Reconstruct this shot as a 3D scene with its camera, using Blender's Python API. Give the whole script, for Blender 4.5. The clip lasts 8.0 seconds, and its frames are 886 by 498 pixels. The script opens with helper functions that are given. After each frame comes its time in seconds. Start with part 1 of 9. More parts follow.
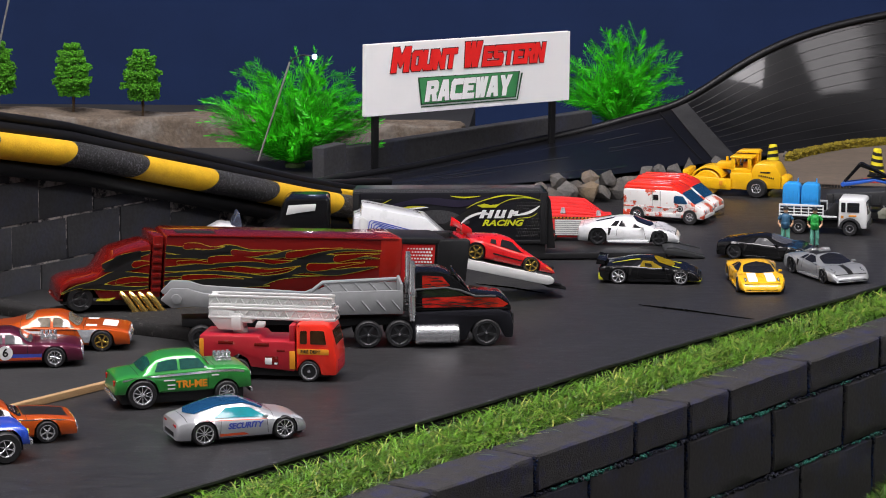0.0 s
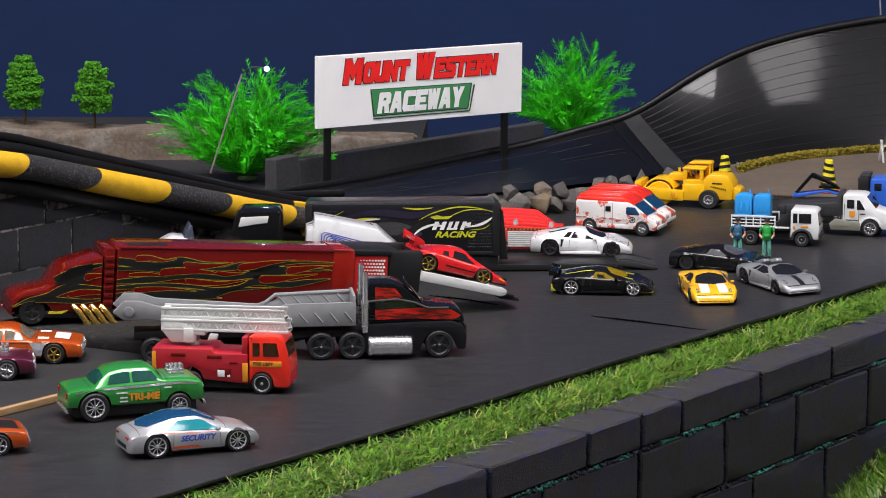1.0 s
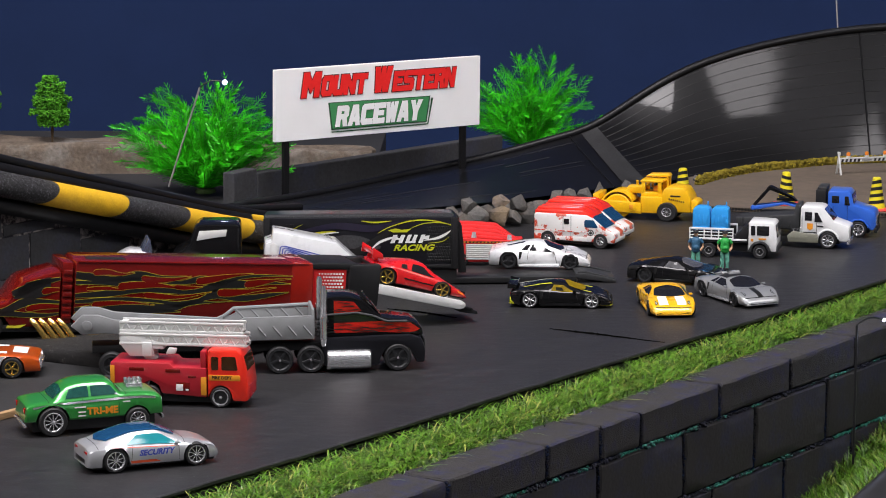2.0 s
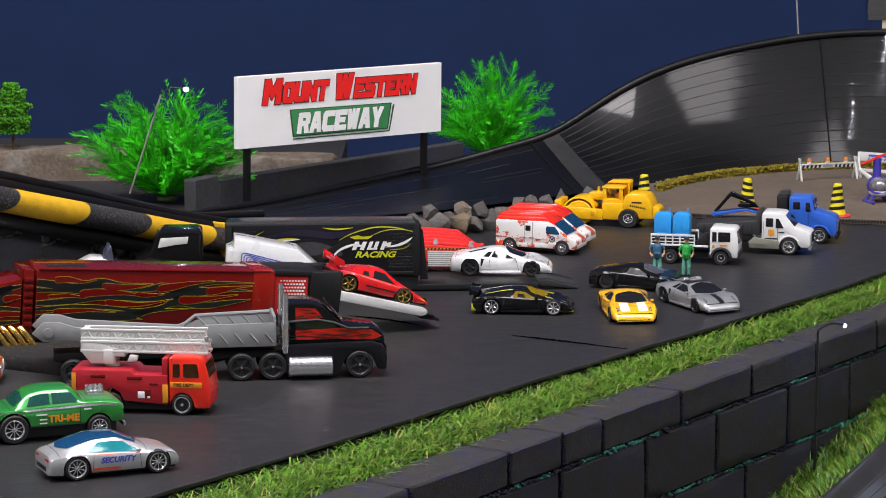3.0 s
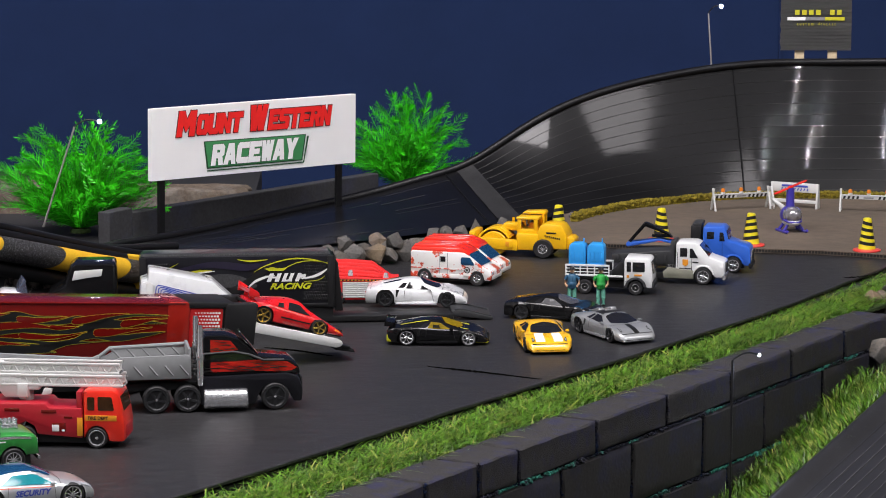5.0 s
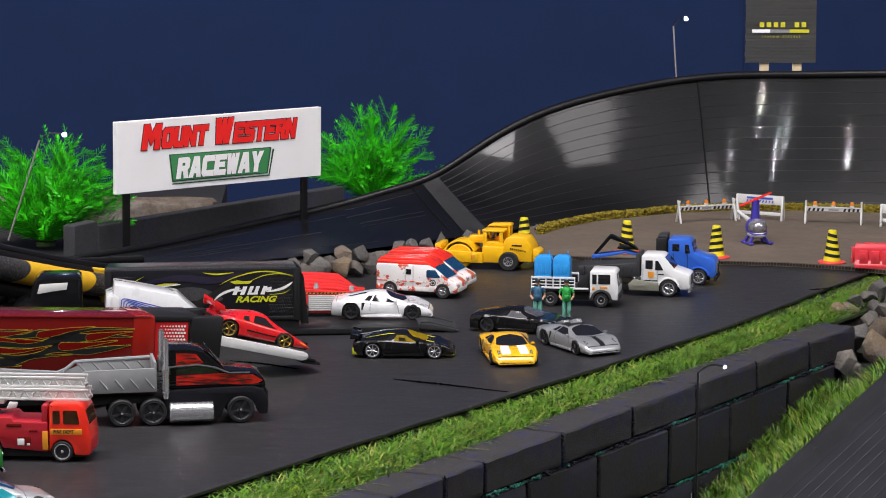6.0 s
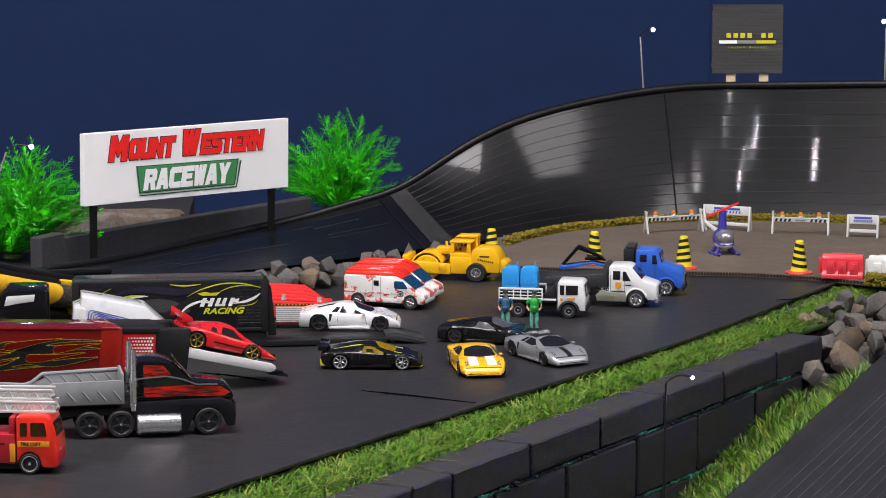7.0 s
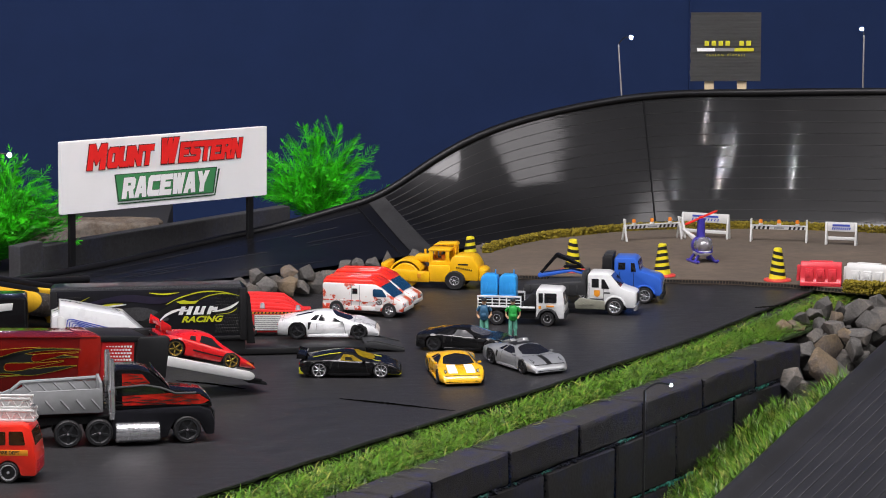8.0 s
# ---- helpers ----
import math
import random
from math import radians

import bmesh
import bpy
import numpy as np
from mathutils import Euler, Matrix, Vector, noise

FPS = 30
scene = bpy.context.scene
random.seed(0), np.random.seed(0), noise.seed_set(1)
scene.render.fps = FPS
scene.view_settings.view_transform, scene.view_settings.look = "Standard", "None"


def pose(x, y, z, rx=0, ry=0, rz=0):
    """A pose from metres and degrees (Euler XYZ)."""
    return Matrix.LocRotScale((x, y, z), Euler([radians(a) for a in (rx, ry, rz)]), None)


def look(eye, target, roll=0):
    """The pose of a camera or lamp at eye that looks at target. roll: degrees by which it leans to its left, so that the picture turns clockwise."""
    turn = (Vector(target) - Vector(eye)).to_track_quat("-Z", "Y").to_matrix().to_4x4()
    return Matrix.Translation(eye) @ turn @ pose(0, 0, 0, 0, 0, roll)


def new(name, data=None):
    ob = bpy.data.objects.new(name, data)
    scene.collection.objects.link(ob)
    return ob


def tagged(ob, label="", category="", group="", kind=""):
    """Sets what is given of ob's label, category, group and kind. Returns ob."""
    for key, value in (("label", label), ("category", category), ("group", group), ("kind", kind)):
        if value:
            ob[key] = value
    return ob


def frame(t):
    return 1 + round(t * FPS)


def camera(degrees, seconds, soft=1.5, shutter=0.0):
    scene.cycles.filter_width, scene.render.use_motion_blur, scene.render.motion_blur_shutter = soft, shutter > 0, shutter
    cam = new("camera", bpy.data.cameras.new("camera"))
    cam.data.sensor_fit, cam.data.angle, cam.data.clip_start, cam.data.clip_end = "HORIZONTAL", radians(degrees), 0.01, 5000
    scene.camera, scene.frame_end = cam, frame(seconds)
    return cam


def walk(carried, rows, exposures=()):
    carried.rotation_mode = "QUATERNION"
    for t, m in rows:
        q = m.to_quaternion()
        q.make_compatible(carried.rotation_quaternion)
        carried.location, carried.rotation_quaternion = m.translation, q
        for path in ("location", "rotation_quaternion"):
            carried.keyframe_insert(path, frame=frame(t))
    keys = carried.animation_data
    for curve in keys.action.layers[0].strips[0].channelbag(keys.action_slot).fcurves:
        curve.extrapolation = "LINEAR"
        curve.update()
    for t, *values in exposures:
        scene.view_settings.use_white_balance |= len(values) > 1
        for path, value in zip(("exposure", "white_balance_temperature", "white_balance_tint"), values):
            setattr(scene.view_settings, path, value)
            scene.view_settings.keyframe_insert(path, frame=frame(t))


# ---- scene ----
# The camera stands on a levelled tripod in front of the set and pans to the right.
cam = camera(16.52, 8.0, soft=1.0)
EYE = 0.40
ROWS = [
    (0.0, 79.758, 0.057, 2.827), (0.5, 79.845, 0.046, 2.367), (1.0, 79.977, 0.037, 1.928),
    (1.5, 80.113, 0.045, 1.513), (3.0, 80.349, 0.022, 0.409), (3.5, 80.400, 0.010, 0.000),
    (4.0, 80.567, 0.034, -0.462), (4.5, 80.764, 0.033, -0.862), (6.0, 81.171, 0.030, -1.864),
    (6.5, 81.260, 0.059, -2.201), (7.0, 81.380, 0.056, -2.484), (7.5, 81.473, 0.062, -2.706),
    (8.0, 81.529, 0.066, -2.891),
]
walk(cam, [(t, pose(0, 0, EYE, tilt, lean, turn)) for t, tilt, lean, turn in ROWS])

# ---- light: a windowless room with ceiling panels, an added front fill and small downlights ----
scene.view_settings.exposure = 0.0
world = bpy.data.worlds.new("room_air")
scene.world = world
world.use_nodes = True
world.node_tree.nodes["Background"].inputs[0].default_value = (0.55, 0.6, 0.7, 1)
world.node_tree.nodes["Background"].inputs[1].default_value = 0.03


def area_lamp(name, where, aim, sx, sy, watts, colour):
    data = bpy.data.lights.new(name, "AREA")
    data.shape, data.size, data.size_y, data.energy, data.color = "RECTANGLE", sx, sy, watts, colour
    ob = new(name, data)
    ob.matrix_world = look(where, aim)
    return ob


area_lamp("ceiling_panel_light", (-0.20, 1.55, 2.05), (-0.20, 1.65, 0), 1.9, 0.62, 74, (1.0, 0.945, 0.965))
# fill lamp added at the front left to brighten the vehicles' near sides
area_lamp("ceiling_panel_light", (-1.65, 0.45, 2.05), (-0.6, 1.6, 0), 0.7, 1.2, 58, (1.0, 0.945, 0.965))
area_lamp("ceiling_panel_light", (1.95, 1.15, 2.05), (1.6, 1.4, 0), 0.9, 1.5, 38, (1.0, 0.945, 0.965))
for lamp_at in ((2.02, 0.32, 1.90), (1.18, 0.32, 1.90), (1.02, 0.15, 1.90), (1.72, -0.15, 1.90), (-0.08, 0.51, 1.90)):
    area_lamp("downlight", lamp_at, (0.35, 2.3, 0.0), 0.012, 0.012, 3.6, (0.96, 0.97, 1.0))


# ---- materials ----


def mat(name, colour, rough=0.5, metal=0.0, coat=0.0, var=0.12, scale=300.0, bump=0.0, fine=0.0, alpha=None, trans=0.0, ior=1.45,
        emit=0.0, spec=0.5, stretch=(1, 1, 1), second=None, mix=0.5, spread=0.1, rand=0.0, rvar=0.15, island=0.0, specks=None):
    """A surface with broad variation (scale, per metre), a fine grain, optional second colour in patches and relief."""
    m = bpy.data.materials.new(name)
    m.use_nodes = True
    nt = m.node_tree
    b = nt.nodes["Principled BSDF"]
    tex = nt.nodes.new("ShaderNodeTexCoord")
    mp = nt.nodes.new("ShaderNodeMapping")
    mp.inputs["Scale"].default_value = stretch
    nt.links.new(tex.outputs["Object"], mp.inputs["Vector"])
    n1 = nt.nodes.new("ShaderNodeTexNoise")
    n1.inputs["Scale"].default_value, n1.inputs["Detail"].default_value, n1.inputs["Roughness"].default_value = scale, 6, 0.65
    nt.links.new(mp.outputs[0], n1.inputs["Vector"])
    n2 = nt.nodes.new("ShaderNodeTexNoise")
    n2.inputs["Scale"].default_value, n2.inputs["Detail"].default_value = scale * 9, 3
    nt.links.new(mp.outputs[0], n2.inputs["Vector"])
    c = Vector(colour)
    ramp = nt.nodes.new("ShaderNodeValToRGB")
    lo, hi = c * (1 - var), c * (1 + var)
    ramp.color_ramp.elements[0].color, ramp.color_ramp.elements[1].color = (*lo, 1), (*(min(1, v) for v in hi), 1)
    ramp.color_ramp.elements[0].position, ramp.color_ramp.elements[1].position = 0.3, 0.7
    nt.links.new(n1.outputs[0], ramp.inputs[0])
    out = ramp.outputs[0]
    if second is not None:
        mask = nt.nodes.new("ShaderNodeValToRGB")
        mask.color_ramp.elements[0].position, mask.color_ramp.elements[1].position = mix - spread, mix + spread
        n3 = nt.nodes.new("ShaderNodeTexNoise")
        n3.inputs["Scale"].default_value, n3.inputs["Detail"].default_value, n3.inputs["Roughness"].default_value = scale * 0.6, 8, 0.7
        nt.links.new(mp.outputs[0], n3.inputs["Vector"])
        nt.links.new(n3.outputs[0], mask.inputs[0])
        mx = nt.nodes.new("ShaderNodeMixRGB")
        mx.inputs[2].default_value = (*second, 1)
        nt.links.new(mask.outputs[0], mx.inputs[0])
        nt.links.new(out, mx.inputs[1])
        out = mx.outputs[0]
    if specks is not None:
        vor = nt.nodes.new("ShaderNodeTexVoronoi")
        vor.voronoi_dimensions = "2D"
        vor.inputs["Scale"].default_value = 150
        nt.links.new(tex.outputs["Object"], vor.inputs["Vector"])
        lim = nt.nodes.new("ShaderNodeMath")
        lim.operation = "LESS_THAN"
        lim.inputs[1].default_value = 0.060
        nt.links.new(vor.outputs["Distance"], lim.inputs[0])
        few = nt.nodes.new("ShaderNodeMath")
        few.operation = "LESS_THAN"
        few.inputs[1].default_value = 0.34
        split = nt.nodes.new("ShaderNodeSeparateColor")
        nt.links.new(vor.outputs["Color"], split.inputs[0])
        nt.links.new(split.outputs[0], few.inputs[0])
        both = nt.nodes.new("ShaderNodeMath")
        both.operation = "MULTIPLY"
        nt.links.new(lim.outputs[0], both.inputs[0])
        nt.links.new(few.outputs[0], both.inputs[1])
        mx = nt.nodes.new("ShaderNodeMixRGB")
        mx.inputs[2].default_value = (*specks, 1)
        nt.links.new(both.outputs[0], mx.inputs[0])
        nt.links.new(out, mx.inputs[1])
        out = mx.outputs[0]
    if fine:
        mx = nt.nodes.new("ShaderNodeMixRGB")
        mx.blend_type = "OVERLAY"
        mx.inputs[0].default_value = fine
        nt.links.new(out, mx.inputs[1])
        nt.links.new(n2.outputs[0], mx.inputs[2])
        out = mx.outputs[0]
    if rand or island:
        src = nt.nodes.new("ShaderNodeObjectInfo") if rand else nt.nodes.new("ShaderNodeNewGeometry")
        hsv = nt.nodes.new("ShaderNodeHueSaturation")
        mr = nt.nodes.new("ShaderNodeMapRange")
        k = rand or island
        mr.inputs["To Min"].default_value, mr.inputs["To Max"].default_value = 1 - k, 1 + k
        nt.links.new(src.outputs["Random" if rand else "Random Per Island"], mr.inputs["Value"])
        nt.links.new(mr.outputs[0], hsv.inputs["Value"])
        nt.links.new(out, hsv.inputs["Color"])
        out = hsv.outputs[0]
    nt.links.new(out, b.inputs["Base Color"])
    rr = nt.nodes.new("ShaderNodeMapRange")
    rr.inputs["To Min"].default_value, rr.inputs["To Max"].default_value = max(0.02, rough * (1 - rvar)), min(1, rough * (1 + rvar))
    nt.links.new(n1.outputs[0], rr.inputs["Value"])
    nt.links.new(rr.outputs[0], b.inputs["Roughness"])
    b.inputs["Metallic"].default_value = metal
    b.inputs["Specular IOR Level"].default_value = spec
    b.inputs["IOR"].default_value = ior
    b.inputs["Coat Weight"].default_value = coat
    b.inputs["Coat Roughness"].default_value = 0.06
    if trans:
        b.inputs["Transmission Weight"].default_value = trans
    if alpha is not None:
        b.inputs["Alpha"].default_value = alpha
    if emit:
        b.inputs["Emission Color"].default_value = (*colour, 1)
        b.inputs["Emission Strength"].default_value = emit
    if bump:
        bp = nt.nodes.new("ShaderNodeBump")
        bp.inputs["Strength"].default_value, bp.inputs["Distance"].default_value = bump, 0.001
        nt.links.new(n2.outputs[0], bp.inputs["Height"])
        nt.links.new(bp.outputs[0], b.inputs["Normal"])
    return m


def paint(name, colour, **k):
    return mat(name, colour, rough=k.pop("rough", 0.28), coat=k.pop("coat", 0.9), var=0.06, scale=120, fine=0.05, **k)


M_MAT = mat("black_vinyl_mat", (0.0195, 0.0190, 0.0205), rough=0.42, var=0.25, scale=60, bump=0.14, fine=0.35, second=(0.027, 0.027, 0.028), mix=0.6, spread=0.12, rvar=0.3, stretch=(1, 3, 1), specks=(0.15, 0.15, 0.15))
M_BOARD = mat("grey_painted_board", (0.016, 0.016, 0.017), rough=0.7, var=0.2, scale=30, bump=0.1, fine=0.3)
M_TABLE = mat("dark_table_board", (0.02, 0.02, 0.022), rough=0.8, var=0.2, scale=20)
M_KERB = mat("speckled_foam", (0.022, 0.0212, 0.0212), rough=0.9, spec=0.2, var=0.35, scale=420, bump=0.6, fine=0.7, second=(0.075, 0.072, 0.068), mix=0.62, spread=0.03)
M_BLOCK = mat("charcoal_foam_block", (0.0195, 0.0178, 0.0178), rough=0.82, var=0.22, scale=40, bump=0.25, fine=0.35, second=(0.014, 0.017, 0.048), mix=0.60, spread=0.10, rand=0.12)
M_CAP = mat("worn_block_top", (0.0245, 0.0228, 0.0230), rough=0.92, var=0.4, scale=120, bump=0.8, fine=0.8, second=(0.015, 0.016, 0.050), mix=0.575, spread=0.08)
M_MORTAR = mat("dark_mortar", (0.005, 0.005, 0.008), rough=1.0, spec=0.1, var=0.4, scale=55, bump=0.5, second=(0.010, 0.020, 0.060), mix=0.54, spread=0.06)
M_CRUMB = mat("dark_mortar_crumbs", (0.012, 0.013, 0.024), rough=0.9, var=0.5, scale=38, second=(0.035, 0.19, 0.145), mix=0.52, spread=0.03, island=0.5)
M_MORTAR2 = mat("crumbling_mortar", (0.016, 0.016, 0.022), rough=0.9, var=0.4, scale=110, bump=0.5, second=(0.36, 0.32, 0.30), mix=0.50, spread=0.05)
M_BRICK = mat("grey_foam_brick", (0.035, 0.035, 0.038), rough=0.85, var=0.22, scale=45, bump=0.3, fine=0.4, second=(0.034, 0.036, 0.055), mix=0.6, spread=0.1, rand=0.12)
M_BLACK = mat("black_abs_sheet", (0.0062, 0.0062, 0.0070), rough=0.36, coat=0.36, spec=0.16, var=0.25, scale=14, fine=0.1, stretch=(1, 1, 6), rvar=0.35)
def brushed(m, lengthwise, across, strength, distance):
    """Fine level scratches, on the body and on its gloss coat."""
    nt = m.node_tree
    b = nt.nodes["Principled BSDF"]
    tex = nt.nodes.new("ShaderNodeTexCoord")
    mp = nt.nodes.new("ShaderNodeMapping")
    mp.inputs["Scale"].default_value = (lengthwise, lengthwise, across)
    nt.links.new(tex.outputs["Object"], mp.inputs["Vector"])
    n = nt.nodes.new("ShaderNodeTexNoise")
    n.inputs["Scale"].default_value, n.inputs["Detail"].default_value = 1.0, 2
    nt.links.new(mp.outputs[0], n.inputs["Vector"])
    bp = nt.nodes.new("ShaderNodeBump")
    bp.inputs["Strength"].default_value, bp.inputs["Distance"].default_value = strength, distance
    nt.links.new(n.outputs[0], bp.inputs["Height"])
    nt.links.new(bp.outputs[0], b.inputs["Normal"])
    nt.links.new(bp.outputs[0], b.inputs["Coat Normal"])


brushed(M_BLACK, 3.0, 1500.0, 0.06, 0.0004)
M_BLACK.node_tree.nodes["Principled BSDF"].inputs["Coat Roughness"].default_value = 0.028
M_RUBBER = mat("black_track_rubber", (0.007, 0.007, 0.008), spec=0.3, rough=0.42, var=0.2, scale=60, bump=0.05)
M_PIPEY = mat("yellow_grip_tape", (0.62, 0.36, 0.012), rough=0.62, var=0.12, scale=90, bump=0.25, fine=0.25)
M_PIPEB = mat("black_grit_tape", (0.022, 0.022, 0.024), rough=0.5, var=0.5, scale=1100, bump=0.9, fine=0.9, second=(0.20, 0.20, 0.22), mix=0.58, spread=0.03)
M_DIRT = mat("brown_foam_rock", (0.13, 0.10, 0.075), rough=0.95, var=0.35, scale=35, bump=0.8, fine=0.5, second=(0.20, 0.18, 0.16), mix=0.58, spread=0.08)
M_NAVY = mat("navy_wall_paint", (0.0135, 0.0270, 0.082), spec=0.15, rough=0.85, var=0.08, scale=3, bump=0.06, fine=0.1)
M_ROOMD = mat("dark_unseen_wall", (0.12, 0.12, 0.13), rough=0.9, var=0.05, scale=2)
M_ROOM = mat("pale_room_paint", (0.60, 0.60, 0.60), rough=0.9, var=0.05, scale=2)
M_BROWN = mat("brown_card", (0.115, 0.088, 0.066), rough=0.9, var=0.18, scale=14, bump=0.15, fine=0.3, second=(0.085, 0.068, 0.053), mix=0.56, spread=0.15)
M_MOSS = mat("olive_moss", (0.24, 0.185, 0.012), rough=0.95, var=0.4, scale=500, bump=0.9, fine=0.6, island=0.35)
M_GRASS = mat("turf_green", (0.068, 0.160, 0.011), rough=0.34, var=0.45, scale=90, second=(0.20, 0.27, 0.035), mix=0.64, spread=0.08, island=0.85)
M_STRAW = mat("turf_straw", (0.30, 0.30, 0.07), rough=0.6, var=0.3, scale=60, island=0.3)
M_SOIL = mat("turf_backing", (0.03, 0.055, 0.012), rough=0.95, var=0.4, scale=80, bump=0.5)
M_ROCK = mat("grey_gravel", (0.088, 0.083, 0.078), rough=0.85, var=0.3, scale=60, bump=0.5, fine=0.5, rand=0.25, second=(0.12, 0.10, 0.08), mix=0.6, spread=0.1)
M_ROCKB = mat("tan_gravel", (0.19, 0.14, 0.088), rough=0.85, var=0.35, scale=60, bump=0.5, fine=0.5, rand=0.2, second=(0.11, 0.09, 0.075), mix=0.52, spread=0.08)
M_FLOOR = mat("grey_floor", (0.35, 0.34, 0.33), rough=0.6, var=0.1, scale=4)
M_LANE = mat("ribbed_grey_plastic", (0.020, 0.020, 0.022), rough=0.35, var=0.25, scale=20, fine=0.2)
M_WHITE = mat("white_board", (0.88, 0.88, 0.88), rough=0.5, var=0.02, scale=20)
M_RED = mat("sign_red", (0.85, 0.02, 0.018), rough=0.5, var=0.05)
M_GREEN = mat("sign_green", (0.05, 0.26, 0.09), rough=0.5, var=0.05)
M_GREEND = mat("sign_dark_green", (0.016, 0.075, 0.03), rough=0.5, var=0.05)
M_INK = mat("black_ink", (0.012, 0.012, 0.012), rough=0.5, var=0.05)
M_SLIT = mat("slit_shade_black", (0.0025, 0.0025, 0.0025), rough=1.0, spec=0.0, var=0.1)
M_WORN = mat("worn_joint", (0.022, 0.022, 0.023), rough=0.55, var=0.4, scale=60, fine=0.4)
M_LINE = mat("pale_rib_line", (0.10, 0.10, 0.105), rough=0.5, var=0.2)
M_WOOD = mat("bare_wood", (0.34, 0.21, 0.10), rough=0.7, var=0.2, scale=60, stretch=(1, 8, 8), fine=0.3)
M_PINE = mat("pale_pine", (0.62, 0.50, 0.32), rough=0.7, var=0.12, scale=60, stretch=(6, 6, 1))
M_POLE = mat("grey_wire", (0.34, 0.32, 0.30), rough=0.45, metal=0.6, var=0.1)
M_POLEB = mat("black_wire", (0.02, 0.02, 0.022), rough=0.4, metal=0.3, var=0.1)
M_LED = mat("led", (0.80, 0.87, 1.0), emit=40.0)
M_PLANT = mat("plastic_plant", (0.045, 0.52, 0.010), rough=0.4, var=0.4, scale=60, island=0.4, trans=0.0)
M_TREE = mat("flocked_foliage", (0.075, 0.31, 0.010), rough=0.9, var=0.4, scale=400, bump=0.8, island=0.35)
M_TRUNK = mat("tree_trunk", (0.10, 0.06, 0.03), rough=0.8, var=0.3, scale=300, bump=0.4)

# ---- helpers of this scene ----
U = Vector((0.579, 0.815, 0)).normalized()
V = Vector((-U.y, U.x, 0))
ORIGIN = Vector((0, 1.80, 0))


def at(u, v, z=0.0):
    """A place from metres along the front edge of the mat, metres behind it, and height."""
    return ORIGIN + U * u + V * v + Vector((0, 0, z))


YAW_U = math.degrees(math.atan2(U.y, U.x))


def finish(bm, name, material, smooth=None):
    me = bpy.data.meshes.new(name)
    bmesh.ops.recalc_face_normals(bm, faces=bm.faces)
    bm.to_mesh(me)
    bm.free()
    for m in (material if isinstance(material, (list, tuple)) else [material]):
        me.materials.append(m)
    if smooth is not None:
        me.polygons.foreach_set("use_smooth", [True] * len(me.polygons))
        me.set_sharp_from_angle(angle=radians(smooth))
    return me


def part(name, bm, material, parent=None, label="", smooth=None):
    """Links a bmesh as one mesh object, under a thing or part where one is given."""
    ob = new(name, finish(bm, name, material, smooth))
    if parent is not None:
        ob.parent = parent
    if label:
        ob["label"] = label
    return ob


def thing(name, label, category, m=None, group=""):
    ob = new(name)
    ob.empty_display_size = 0.01
    if m is not None:
        ob.matrix_world = m
    return tagged(ob, label, category, group)


def setting(name, bm, material, label="", category="", smooth=None):
    ob = part(name, bm, material, None, "", smooth)
    return tagged(ob, label, category, "", "structure")


def box(bm, c, s, bev=0.0, rz=0.0, segs=2, m=None):
    """A box of size s with its middle at c, its edges rounded by bev."""
    r = bmesh.ops.create_cube(bm, size=1.0, matrix=Matrix.Diagonal((*s, 1)))
    vs = r["verts"]
    if bev:
        es = list({e for v in vs for e in v.link_edges})
        rb = bmesh.ops.bevel(bm, geom=es, offset=min(bev, min(s) * 0.48), segments=segs, profile=0.5, affect="EDGES")
        vs = list({v for f in rb["faces"] for v in f.verts} | {v for v in vs if v.is_valid})
    mm = (m if m is not None else Matrix.Identity(4)) @ Matrix.Translation(c) @ Matrix.Rotation(radians(rz), 4, "Z")
    bmesh.ops.transform(bm, matrix=mm, verts=vs)
    return vs


def cyl(bm, c, r, h, axis="Z", n=24, r2=None, bev=0.0):
    """A cylinder or cone with its middle at c along an axis."""
    g = bmesh.ops.create_cone(bm, cap_ends=True, segments=n, radius1=r, radius2=r if r2 is None else r2, depth=h)
    vs = g["verts"]
    if bev:
        es = [e for e in {e for v in vs for e in v.link_edges} if abs(e.verts[0].co.z - e.verts[1].co.z) < 1e-9]
        rb = bmesh.ops.bevel(bm, geom=es, offset=bev, segments=2, profile=0.5, affect="EDGES")
        vs = list({v for f in rb["faces"] for v in f.verts} | {v for v in vs if v.is_valid})
    rot = {"Z": Matrix.Identity(4), "Y": Matrix.Rotation(radians(90), 4, "X"), "X": Matrix.Rotation(radians(90), 4, "Y")}[axis]
    bmesh.ops.transform(bm, matrix=Matrix.Translation(c) @ rot, verts=vs)
    return vs


def lathe(bm, prof, c=(0, 0, 0), axis="Z", n=24, caps=True):
    """Turns a profile of (radius, height) round an axis."""
    rings = []
    for r, h in prof:
        ring = []
        for i in range(n):
            a = 2 * math.pi * i / n
            p = Vector((r * math.cos(a), r * math.sin(a), h))
            if axis == "Y":
                p = Vector((p.x, p.z, p.y))
            elif axis == "X":
                p = Vector((p.z, p.x, p.y))
            ring.append(bm.verts.new(p + Vector(c)))
        rings.append(ring)
    for a, b in zip(rings, rings[1:]):
        for i in range(n):
            bm.faces.new((a[i], a[(i + 1) % n], b[(i + 1) % n], b[i]))
    if caps and prof[0][0] > 1e-6:
        bm.faces.new(rings[0])
    if caps and prof[-1][0] > 1e-6:
        bm.faces.new(rings[-1])
    bmesh.ops.remove_doubles(bm, verts=[v for r in rings for v in r], dist=1e-7)


